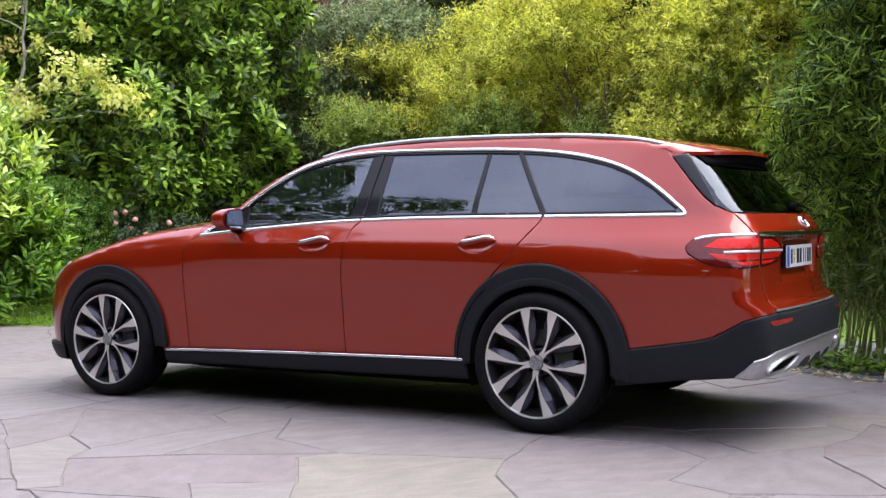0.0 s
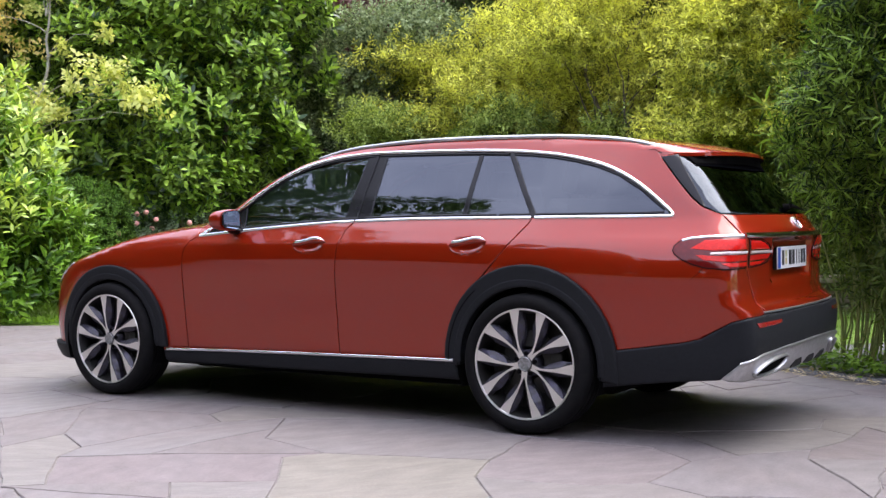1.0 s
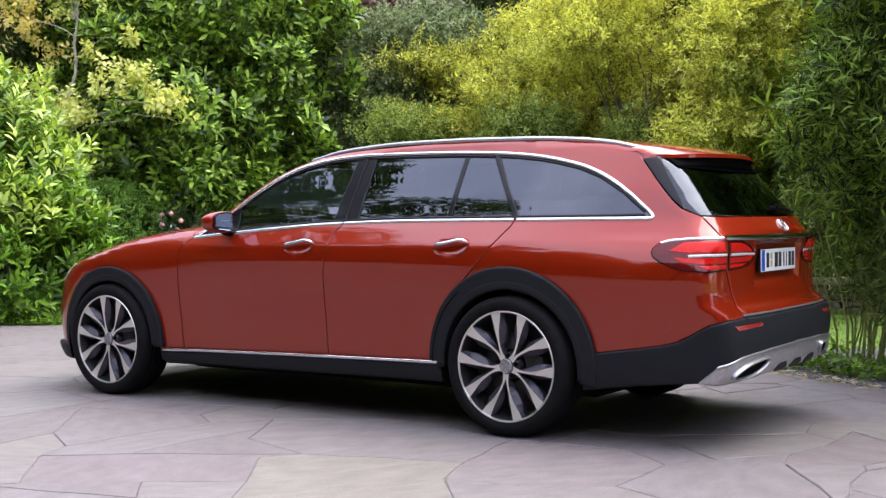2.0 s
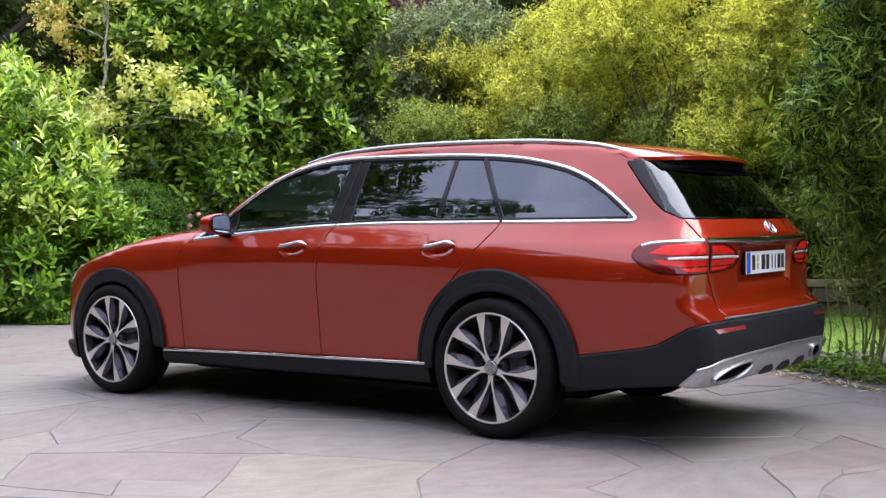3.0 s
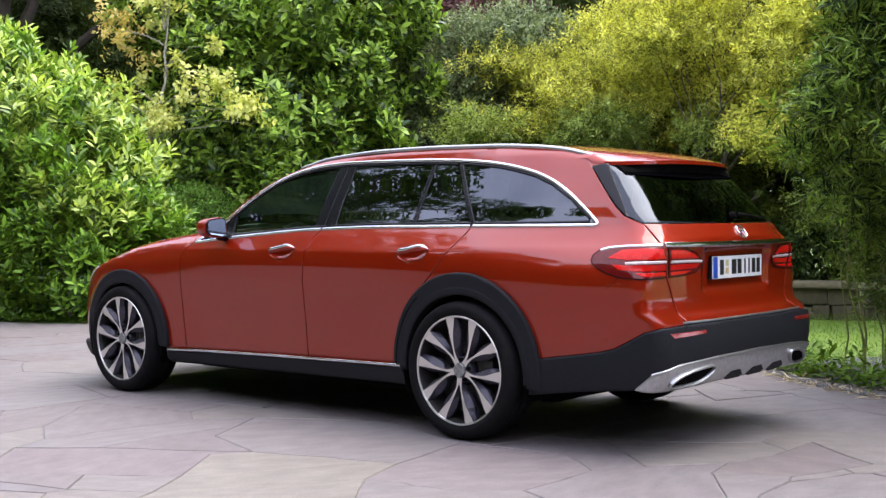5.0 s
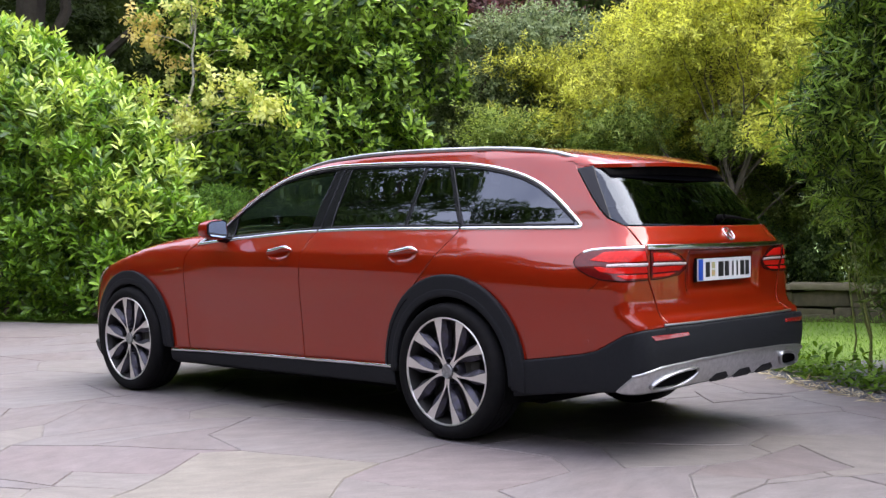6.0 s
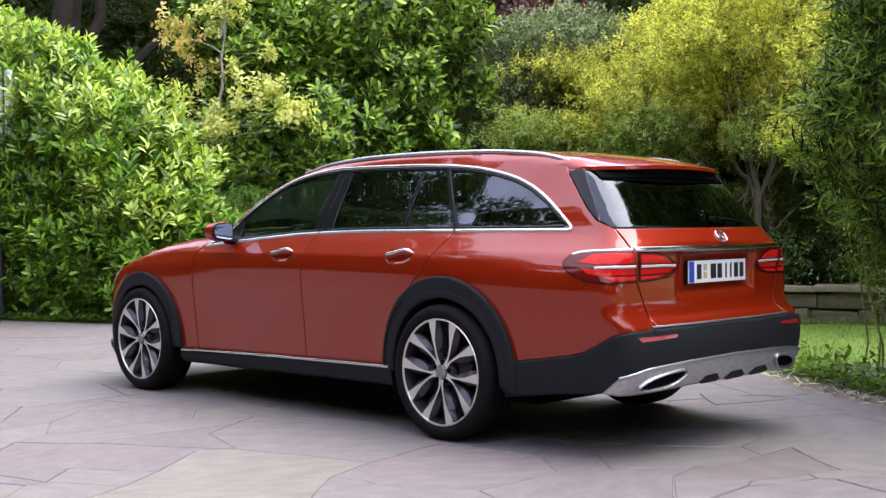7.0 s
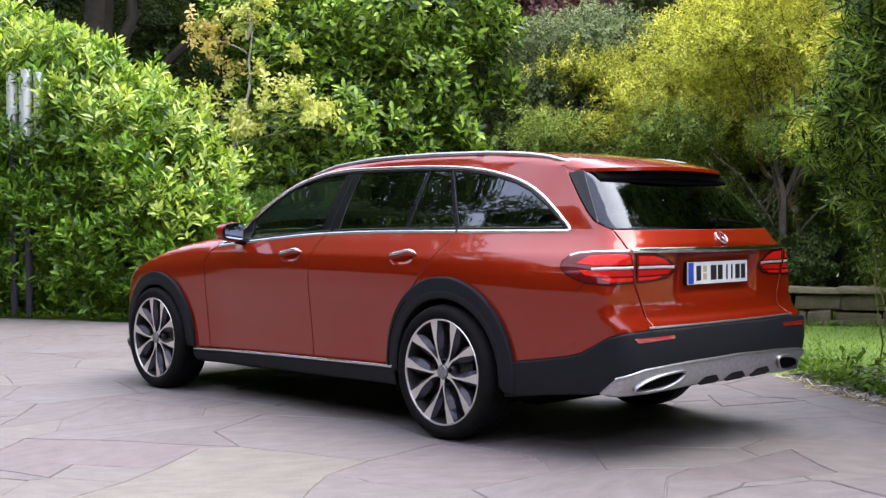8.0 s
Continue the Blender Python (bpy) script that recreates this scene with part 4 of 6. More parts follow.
# ---- wheels: tyre, rim, ten blades in five pairs, hub and bolts, brake disc and caliper ----
def build_wheel():
    """Outer face towards -y, axle at the origin."""
    wheel = empty("wheel")
    bm = bmesh.new()
    R = WR
    lathe(bm, [(0.274, -0.105), (0.284, -0.118), (0.306, -0.124), (0.329, -0.120), (0.343, -0.106), (0.3495, -0.088), (0.3515, -0.07), (0.352, -0.058), (0.346, -0.056), (0.346, -0.048), (0.352, -0.046),
               (R, -0.012), (0.346, -0.010), (0.346, -0.002), (R, 0.0), (R, 0.035), (0.346, 0.037), (0.346, 0.045), (0.3515, 0.047), (0.349, 0.085), (0.340, 0.110), (0.31, 0.12), (0.274, 0.105)], 96)
    part("tyre", bm, RUBBER, wheel, "black low-profile tyre")
    bm = bmesh.new()
    lathe(bm, [(0.2785, -0.108), (0.2785, -0.114), (0.276, -0.1165), (0.270, -0.1145), (0.268, -0.108)], 96)
    part("rim_lip", bm, MACHINED, wheel, "bright rim lip")
    bm = bmesh.new()
    lathe(bm, [(0.277, -0.105), (0.268, -0.108), (0.261, -0.09), (0.250, -0.04), (0.243, 0.02), (0.26, 0.10), (0.277, 0.105)], 80)
    part("rim_barrel", bm, RIMDEEP, wheel, "dark grey rim")
    bm = bmesh.new()
    lathe(bm, [(0.160, -0.030), (0.160, -0.022), (0.001, -0.022)], 60)
    lathe(bm, [(0.085, -0.050), (0.160, -0.031)], 60)
    lathe(bm, [(0.246, 0.012), (0.001, 0.012)], 48)
    part("brake_disc", bm, DISC, wheel, "grey steel brake disc")
    bm = bmesh.new()
    box(bm, (0.12, -0.06, -0.05), (0.185, 0.01, 0.06), 0.018)
    part("brake_caliper", bm, DISC, wheel, "grey brake caliper")
    bm = bmesh.new()
    lathe(bm, [(0.070, -0.02), (0.068, -0.078), (0.060, -0.088), (0.036, -0.090), (0.034, -0.098), (0.0005, -0.098)], 40)
    part("hub", bm, RIMDARK, wheel, "dark wheel hub")
    bm = bmesh.new()
    lathe(bm, [(0.036, -0.094), (0.036, -0.104), (0.033, -0.107), (0.029, -0.1045), (0.0005, -0.1045)], 40)
    part("hub_cap", bm, HUBGREY, wheel, "silver hub cap")
    for k in range(5):
        a = radians(-95 + 36 + 72 * k)
        bm = bmesh.new()
        lathe(bm, [(0.011, -0.085), (0.010, -0.094), (0.0005, -0.095)], 10)
        part("wheel_bolt", bm, UNDER, wheel).location = (0.054 * math.cos(a), -0.004, 0.054 * math.sin(a))
    for k in range(5):
        for s in (-1, 1):
            mid = radians(-95 + 72 * k)

            def spot(r, off, y):
                a = mid + s * radians(off)
                return (r * math.cos(a), y, r * math.sin(a))
            # centre line bows out from the pair's middle; (radius, inner angle, outer angle) of the bright face
            face = [(0.040, -1.0, 24.0), (0.060, -0.5, 15.0), (0.078, 2.4, 12.0), (0.100, 6.2, 12.0), (0.132, 9.4, 14.6), (0.165, 11.4, 17.4), (0.198, 12.8, 20.8), (0.230, 13.6, 23.8), (0.271, 14.0, 25.8)]
            depth = [-0.0965, -0.0965, -0.0965, -0.098, -0.1, -0.104, -0.107, -0.109, -0.110]
            bm = bmesh.new()
            rows_ = []
            for (r, a, b), d in zip(face, depth):
                rows_.append([bm.verts.new(spot(r, a, d)), bm.verts.new(spot(r, b, d))])
            for p, q in zip(rows_, rows_[1:]):
                bm.faces.new((p[0], p[1], q[1], q[0]))
            bmesh.ops.recalc_face_normals(bm, faces=bm.faces)
            if bm.faces[:][0].normal.y > 0:
                for f in bm.faces:
                    f.normal_flip()
            blade = part("spoke_face", bm, MACHINED, wheel, "bright machined spoke face", smooth=False)
            bm = bmesh.new()
            rows_ = []
            for (r, a, b), d in zip(face, depth):
                wide = 1.5 + 9.5 * step01((r - 0.07) / 0.07) * (1 - step01((r - 0.17) / 0.085))
                deep = 1.2 + 5.5 * step01((r - 0.095) / 0.06) * (1 - step01((r - 0.20) / 0.07))
                rows_.append([bm.verts.new(spot(r, *w)) for w in ((a - deep * 0.9, d + 0.055), (a - deep, d + 0.026), (a, d + 0.0015), (b, d + 0.0015), (b + wide, d + 0.024), (b + wide * 0.9, d + 0.055))])
            for p, q in zip(rows_, rows_[1:]):
                for j in range(5):
                    bm.faces.new((p[j], p[j + 1], q[j + 1], q[j]))
            bm.faces.new(rows_[0]), bm.faces.new(rows_[-1])
            bmesh.ops.recalc_face_normals(bm, faces=bm.faces)
            part("spoke", bm, RIMDARK, wheel, "dark grey spoke flank", smooth=False)
    return wheel


first_wheel = build_wheel()
first_wheel.parent = car
first_wheel.matrix_basis = pose(0, -0.805, WZ)
copy_thing(first_wheel, pose(-WB, -0.805, WZ, 0, 4, 0))
copy_thing(first_wheel, pose(0, 0.805, WZ, 0, 20, 180))
copy_thing(first_wheel, pose(-WB, 0.805, WZ, 0, 20, 180))


# ---- cabin, seen dimly through the glass ----
def seat(x, y, wide, name="car_seat"):
    s = empty(name)
    s.parent = car
    bm = bmesh.new()
    box(bm, (x - 0.27, y - wide / 2, 0.50), (x + 0.25, y + wide / 2, 0.66), 0.06)
    part("seat_cushion", bm, LEATHER, s)
    bm = bmesh.new()
    box(bm, (-0.07, -wide / 2, 0), (0.07, wide / 2, 0.60), 0.06, pose(x + 0.24, y, 0.60, 0, 16, 0))
    part("seat_back", bm, LEATHER, s)
    bm = bmesh.new()
    for k in ((0,) if wide < 0.8 else (-0.42, 0, 0.42)):
        box(bm, (-0.05, -0.13, 0), (0.05, 0.13, 0.17), 0.04, pose(x + 0.42, y + k, 1.20, 0, 14, 0))
    part("head_restraint", bm, LEATHER, s)


seat(-1.25, -0.37, 0.50)
seat(-1.25, 0.37, 0.50)
seat(-0.35, 0.0, 1.25, "car_bench_seat")
bm = bmesh.new()
box(bm, (-2.25, -0.74, 0.70), (-1.85, 0.74, 0.98), 0.06)
box(bm, (-1.95, -0.1, 0.35), (-1.0, 0.1, 0.62), 0.05)
part("dashboard", bm, LEATHER, car, "black dashboard")
bm = bmesh.new()
tube(bm, [(0.185 * math.cos(a), 0.185 * math.sin(a), 0) for a in np.linspace(0, 2 * math.pi, 33)], 0.016, 10, False)
for a in (0.3, math.pi - 0.3, -math.pi / 2):
    tube(bm, [(0, 0, -0.02), (0.18 * math.cos(a), 0.18 * math.sin(a), 0)], 0.016, 8)
part("steering_wheel", bm, LEATHER, car, "black steering wheel").matrix_basis = pose(-1.72, -0.37, 0.93, 0, 65, 0)
bm = bmesh.new()
box(bm, (-2.3, -0.66, 0.27), (0.25, 0.66, 0.36), 0.02)
part("cabin_floor", bm, LINING, car)



# ---- ground: lawn and soil to the horizon, with a terrace of irregular stone slabs on it ----
def ground_material():
    m = bpy.data.materials.new("lawn_and_soil")
    m.use_nodes = True
    n, l = m.node_tree.nodes, m.node_tree.links
    b = n["Principled BSDF"]
    co, a, c = n.new("ShaderNodeTexCoord"), n.new("ShaderNodeTexNoise"), n.new("ShaderNodeTexNoise")
    a.inputs["Scale"].default_value, a.inputs["Detail"].default_value = 0.7, 5
    c.inputs["Scale"].default_value, c.inputs["Detail"].default_value = 60, 4
    r, s, mul = n.new("ShaderNodeValToRGB"), n.new("ShaderNodeValToRGB"), n.new("ShaderNodeMix")
    r.color_ramp.elements[0].position, r.color_ramp.elements[0].color = 0.35, (0.085, 0.155, 0.016, 1)
    r.color_ramp.elements[1].position, r.color_ramp.elements[1].color = 0.68, (0.135, 0.220, 0.024, 1)
    s.color_ramp.elements[0].position, s.color_ramp.elements[0].color = 0.3, (0.55, 0.5, 0.45, 1)
    s.color_ramp.elements[1].position, s.color_ramp.elements[1].color = 0.65, (1.1, 1.1, 1.0, 1)
    mul.data_type, mul.blend_type = "RGBA", "MULTIPLY"
    mul.inputs[0].default_value = 1.0
    l.new(co.outputs["Object"], a.inputs["Vector"])
    l.new(co.outputs["Object"], c.inputs["Vector"])
    l.new(a.outputs["Fac"], r.inputs["Fac"])
    l.new(c.outputs["Fac"], s.inputs["Fac"])
    l.new(r.outputs["Color"], mul.inputs[6])
    l.new(s.outputs["Color"], mul.inputs[7])
    l.new(mul.outputs[2], b.inputs["Base Color"])
    b.inputs["Roughness"].default_value = 0.9
    return m


def stone_material(name, light, dark, warm, scale=1.0, rough=0.62):
    """Sawn and riven sandstone: tone by slab, cloudy stains, fine grain, faint relief."""
    m = bpy.data.materials.new(name)
    m.use_nodes = True
    n, l = m.node_tree.nodes, m.node_tree.links
    b = n["Principled BSDF"]
    co, info = n.new("ShaderNodeTexCoord"), n.new("ShaderNodeObjectInfo")
    geo = n.new("ShaderNodeNewGeometry")
    big, mid, fine = (n.new("ShaderNodeTexNoise") for _ in range(3))
    # the bedding draws the stains out, each slab its own way
    spin, way = n.new("ShaderNodeVectorRotate"), n.new("ShaderNodeMath")
    spin.rotation_type, way.operation = "Z_AXIS", "MULTIPLY"
    way.inputs[1].default_value = 3.0
    l.new(info.outputs["Random"], way.inputs[0])
    l.new(geo.outputs["Position"], spin.inputs["Vector"])
    l.new(way.outputs[0], spin.inputs["Angle"])
    flow = n.new("ShaderNodeMapping")
    flow.inputs["Rotation"].default_value, flow.inputs["Scale"].default_value = (0, 0, radians(28)), (0.8, 1.6, 1.0)
    l.new(spin.outputs[0], flow.inputs["Vector"])
    for t, s, d in ((big, 1.6, 6), (mid, 7.0, 7), (fine, 90.0, 4)):
        t.inputs["Scale"].default_value, t.inputs["Detail"].default_value = s * scale, d
        l.new(geo.outputs["Position"] if t is fine else flow.outputs[0], t.inputs["Vector"])
    r1, r2, r3 = (n.new("ShaderNodeMapRange") for _ in range(3))
    r1.inputs["From Min"].default_value, r1.inputs["From Max"].default_value = 0.35, 0.68
    r2.inputs["From Min"].default_value, r2.inputs["From Max"].default_value = 0.3, 0.72
    r2.inputs["To Min"].default_value, r2.inputs["To Max"].default_value = 0.82, 1.14
    r3.inputs["From Min"].default_value, r3.inputs["From Max"].default_value = 0.3, 0.7
    r3.inputs["To Min"].default_value, r3.inputs["To Max"].default_value = 0.88, 1.10
    base, tone = n.new("ShaderNodeMix"), n.new("ShaderNodeMix")
    base.data_type = tone.data_type = "RGBA"
    base.inputs[6].default_value, base.inputs[7].default_value = (*dark, 1), (*light, 1)
    tone.inputs[7].default_value = (*warm, 1)
    pick = n.new("ShaderNodeMapRange")
    pick.inputs["From Min"].default_value, pick.inputs["From Max"].default_value = 0.55, 1.0
    pick.inputs["To Max"].default_value = 0.75
    avg, m1, m2 = n.new("ShaderNodeMath"), n.new("ShaderNodeVectorMath"), n.new("ShaderNodeVectorMath")
    avg.operation = "MULTIPLY_ADD"
    avg.inputs[1].default_value = 0.45
    half = n.new("ShaderNodeMath")
    half.operation = "MULTIPLY"
    half.inputs[1].default_value = 0.60
    m1.operation = m2.operation = "SCALE"
    l.new(big.outputs["Fac"], r1.inputs["Value"])
    l.new(info.outputs["Random"], half.inputs[0])
    l.new(r1.outputs[0], avg.inputs[0])
    l.new(half.outputs[0], avg.inputs[2])
    l.new(avg.outputs[0], base.inputs[0])
    l.new(info.outputs["Random"], pick.inputs["Value"])
    l.new(pick.outputs[0], tone.inputs[0])
    l.new(base.outputs[2], tone.inputs[6])
    l.new(mid.outputs["Fac"], r2.inputs["Value"])
    l.new(fine.outputs["Fac"], r3.inputs["Value"])
    l.new(tone.outputs[2], m1.inputs[0])
    l.new(r2.outputs[0], m1.inputs["Scale"])
    l.new(m1.outputs[0], m2.inputs[0])
    l.new(r3.outputs[0], m2.inputs["Scale"])
    l.new(m2.outputs[0], b.inputs["Base Color"])
    bump, bump2 = n.new("ShaderNodeBump"), n.new("ShaderNodeBump")
    bump.inputs["Strength"].default_value, bump.inputs["Distance"].default_value = 0.35, 0.02
    bump2.inputs["Strength"].default_value, bump2.inputs["Distance"].default_value = 0.25, 0.003
    l.new(mid.outputs["Fac"], bump.inputs["Height"])
    l.new(fine.outputs["Fac"], bump2.inputs["Height"])
    l.new(bump.outputs[0], bump2.inputs["Normal"])
    l.new(bump2.outputs[0], b.inputs["Normal"])
    b.inputs["Roughness"].default_value = rough
    b.inputs["Specular IOR Level"].default_value = 0.35
    return m


LAWN = ground_material()
STONE = stone_material("mauve_grey_sandstone", (0.148, 0.138, 0.142), (0.127, 0.104, 0.100), (0.152, 0.134, 0.118))
CREAM = stone_material("cream_sandstone", (0.162, 0.148, 0.128), (0.142, 0.124, 0.108), (0.165, 0.148, 0.126))
MAUVE = stone_material("pinkish_sandstone", (0.150, 0.130, 0.132), (0.130, 0.104, 0.104), (0.150, 0.126, 0.122))
CAPSTONE = stone_material("weathered_cap_stone", (0.185, 0.160, 0.105), (0.110, 0.096, 0.062), (0.150, 0.132, 0.080), 2.0, 0.85)
WALLSTONE = stone_material("old_rubble_stone", (0.128, 0.106, 0.066), (0.046, 0.040, 0.026), (0.080, 0.076, 0.036), 2.0, 0.85)
JOINT = material("sandy_joint", (0.072, 0.065, 0.062), 0.95, grain=(3.5, (0.185, 0.168, 0.158), 0.36, 0.52), bump=0.5, bump_scale=150)
GRAVEL = material("dark_gravel", (0.05, 0.05, 0.055), 0.9, grain=(60, (0.13, 0.13, 0.135), 0.4, 0.6), bump=0.8, bump_scale=120)

bm = bmesh.new()
bmesh.ops.create_grid(bm, x_segments=60, y_segments=60, size=300)
for v in bm.verts:
    v.co.z = -0.045 if v.co.length < 40 else -0.045 + 0.4 * noise.noise(v.co * 0.02)
tagged(part("ground", bm, LAWN, None), "green lawn and soil reaching far back", "ground", kind="structure")

TERRACE = [(-13.0, -14.0), (11.0, -14.0), (11.0, 0.9), (2.6, 1.42), (1.1, 1.78), (0.58, 2.06), (-0.13, 2.62), (-1.6, 3.1), (-4.4, 3.25), (-7.25, 2.50), (-8.6, 1.80), (-10.5, 1.08), (-13.0, 0.3)]
bm = bmesh.new()
f = bm.faces.new([bm.verts.new((x, y, -0.008)) for x, y in TERRACE])
r = bmesh.ops.extrude_face_region(bm, geom=[f])
bmesh.ops.translate(bm, verts=[v for v in r["geom"] if isinstance(v, bmesh.types.BMVert)], vec=(0, 0, -0.06))
bmesh.ops.recalc_face_normals(bm, faces=bm.faces)
terrace = tagged(part("pavement", bm, JOINT, None, smooth=False), "terrace of irregular mauve-grey sandstone slabs with sandy joints", "pavement", kind="structure")

# corners of the slabs beside the car, by letter; then the slabs
NODE = dict(a=(-1.33, -2.98), b=(-1.2, -2.86), c=(-0.78, -2.57), d=(-0.41, -2.33), e=(-1.63, -2.43), f=(-1.3, -2.17), g=(-1.3, -1.85), h=(-1.23, -1.35), i=(-1.39, -1.08),
            j=(-0.6, -1.76), k=(0.15, -1.53), l=(0.27, -1.86), m=(0.77, -1.77), n=(0.94, -1.62), o=(0.94, -1.12), p=(1.12, -0.84), q=(1.33, -0.61), r=(-0.71, -1.93), s=(-0.24, -2.6),
            t=(-1.09, -1.6), u=(-2.08, -2.39), v=(-2.09, -2.0), w=(-1.72, -2.21), x=(-1.61, -1.35), y=(0.06, -0.94), z=(1.38, -0.84), A=(1.68, -0.7), B=(1.63, -1.2), C=(1.79, -1.47),
            D=(0.53, -2.18), E=(1.23, -1.74), F=(0.66, -0.9), H=(-2.66, -1.34), I=(-2.8, -1.84))
MORE = dict(J=(-1.85, -1.18), K=(-1.89, -0.85), L=(1.41, -0.33), M=(1.41, 0.12), O=(0.38, 1.07), P=(0.61, 1.63), Q=(0.04, 1.42), R=(-0.57, -2.79), S=(-1.74, -2.66), T=(0.5, -2.75), U=(-0.1, -2.95),
            V=(1.35, -2.2), W=(0.85, -2.5), X=(-0.7, -0.72), Y=(-2.76, -1.02), Z=(1.85, -0.23))
NODE.update(MORE)
SLABS = "jklDTUsdr klmnoFy nopqzBCE lmnEVWD efjrdcb fghtj hiXykjt fghixwe wxJHv uvweS IHvu ebaS JKYH xiXKJ qzAZML zBCA cdsR bcRa OPQ iXK".split()


def paving():
    rng = random.Random(7)
    seeds = [(x * 0.86 + rng.uniform(-0.33, 0.33) + (0.43 if y % 2 else 0), y * 0.80 + rng.uniform(-0.3, 0.3)) for x in range(-17, 12) for y in range(-18, 6)]
    seeds = np.array([s for s in seeds])
    segs = {}

    def add(a, b):
        a, b = tuple(np.round(a, 3)), tuple(np.round(b, 3))
        if a != b:
            segs[min(a, b), max(a, b)] = 1
    for i, s in enumerate(seeds):
        cell = [np.array(p) for p in ((-2.0, -2.0), (2.0, -2.0), (2.0, 2.0), (-2.0, 2.0))]
        cell = [c + s for c in cell]
        near = np.argsort(np.sum((seeds - s) ** 2, 1))[1:18]
        for j in near:
            mid, nrm = (s + seeds[j]) / 2, seeds[j] - s
            out = []
            for a, b in zip(cell, cell[1:] + cell[:1]):
                da, db = np.dot(a - mid, nrm), np.dot(b - mid, nrm)
                if da <= 0:
                    out.append(a)
                if (da < 0 < db) or (db < 0 < da):
                    out.append(a + (b - a) * da / (da - db))
            cell = out
        for a, b in zip(cell, cell[1:] + cell[:1]):
            add(a, b)
    polys = [np.array([NODE[c] for c in s]) for s in SLABS]
    for p in polys:
        for a, b in zip(p, np.roll(p, -1, 0)):
            add(a, b)
    edge = np.array(TERRACE)
    for a, b in zip(edge, np.roll(edge, -1, 0)):
        add(a, b)
    pts, cons, seen = [], [], {}

    def vert(p):
        k = (round(p[0], 3), round(p[1], 3))
        if k not in seen:
            seen[k] = len(pts)
            pts.append(Vector(k))
        return seen[k]
    for a, b in segs:
        a, b = np.array(a), np.array(b)
        d = b - a
        k = max(1, int(np.linalg.norm(d) / 0.17))
        side = np.array((-d[1], d[0])) / max(np.linalg.norm(d), 1e-6)
        chain = [a] + [a + d * i / k + side * rng.gauss(0, 0.009) for i in range(1, k)] + [b]
        for p, q in zip(chain, chain[1:]):
            ip, iq = vert(p), vert(q)
            if ip != iq:
                cons.append((ip, iq))
    v2, _, faces, _, _, _ = delaunay_2d_cdt(pts, cons, [], 0, 1e-4)
    v2 = np.array([tuple(v) for v in v2])
    mid = np.array([v2[list(f)].mean(0) for f in faces])
    label = np.full(len(faces), -1)
    keep = inside(edge, mid)
    traced = np.full(len(faces), -1)
    for k, p in enumerate(polys):
        traced[(traced < 0) & inside(p, mid)] = k
    for lo in range(0, len(mid), 4000):
        dd = np.sum((mid[lo:lo + 4000, None] - seeds[None]) ** 2, 2)
        label[lo:lo + 4000] = 1000 + np.argmin(dd, 1)
    label = np.where(traced >= 0, traced, label)
    # gather each slab's rim from the triangles, then turn it into a bevelled slab
    groups = {}
    for f, k, ok in zip(faces, label, keep):
        if ok:
            groups.setdefault(int(k), []).append(f)
    slabs = []
    for k, fs in groups.items():
        rim = {}
        for f in fs:
            for a, b in zip(f, list(f[1:]) + [f[0]]):
                if (b, a) in rim:
                    del rim[b, a]
                else:
                    rim[a, b] = 1
        nxt = {}
        for a, b in rim:
            nxt.setdefault(a, []).append(b)
        while nxt:
            a = next(iter(nxt))
            loop = [a]
            while True:
                b = nxt[loop[-1]].pop()
                if not nxt[loop[-1]]:
                    del nxt[loop[-1]]
                if b == a or b not in nxt:
                    break
                loop.append(b)
            if len(loop) >= 3:
                p = v2[loop]
                area = 0.5 * np.sum(p[:, 0] * np.roll(p[:, 1], -1) - np.roll(p[:, 0], -1) * p[:, 1])
                if abs(area) > 0.02:
                    slabs.append((k, p if area > 0 else p[::-1]))
    return slabs


def slab_mesh(p, rng):
    t1, t0 = np.roll(p, -1, 0) - p, p - np.roll(p, 1, 0)
    t1 /= np.maximum(np.linalg.norm(t1, axis=1, keepdims=True), 1e-6)
    t0 /= np.maximum(np.linalg.norm(t0, axis=1, keepdims=True), 1e-6)
    nrm = np.stack([-(t0 + t1)[:, 1], (t0 + t1)[:, 0]], 1)
    nrm /= np.maximum(np.linalg.norm(nrm, axis=1, keepdims=True), 1e-6)
    gap = rng.uniform(0.0008, 0.003)
    low, mid, top = p + nrm * gap, p + nrm * (gap + 0.001), p + nrm * (gap + 0.005)
    z = rng.uniform(-0.004, 0.0)
    k = len(p)
    verts = [(x, y, -0.02) for x, y in low] + [(x, y, z - 0.005) for x, y in mid] + [(x, y, z) for x, y in top]
    faces = [tuple(2 * k + i for i in range(k))]
    for r in (0, k):
        faces += [(r + i, r + (i + 1) % k, r + k + (i + 1) % k, r + k + i) for i in range(k)]
    return verts, faces


slab_rng = random.Random(3)
slabs = paving()
order = sorted(range(len(slabs)), key=lambda i: abs(slabs[i][1][:, 0].mean() + 0.5) * 0.8 + abs(slabs[i][1][:, 1].mean() + 1.5))
for i in order[:300]:
    v, f = slab_mesh(slabs[i][1], slab_rng)
    link("slab", mesh_of("slab", v, f, {0: CREAM, 4: MAUVE, 1: MAUVE}.get(slabs[i][0], STONE), smooth=False), terrace)
rest_v, rest_f = [], []
for i in order[300:]:
    v, f = slab_mesh(slabs[i][1], slab_rng)
    rest_f += [tuple(len(rest_v) + k for k in g) for g in f]
    rest_v += v
if rest_v:
    tagged(link("outer_slabs", mesh_of("outer_slabs", rest_v, rest_f, STONE, smooth=False), terrace), kind="stuff")


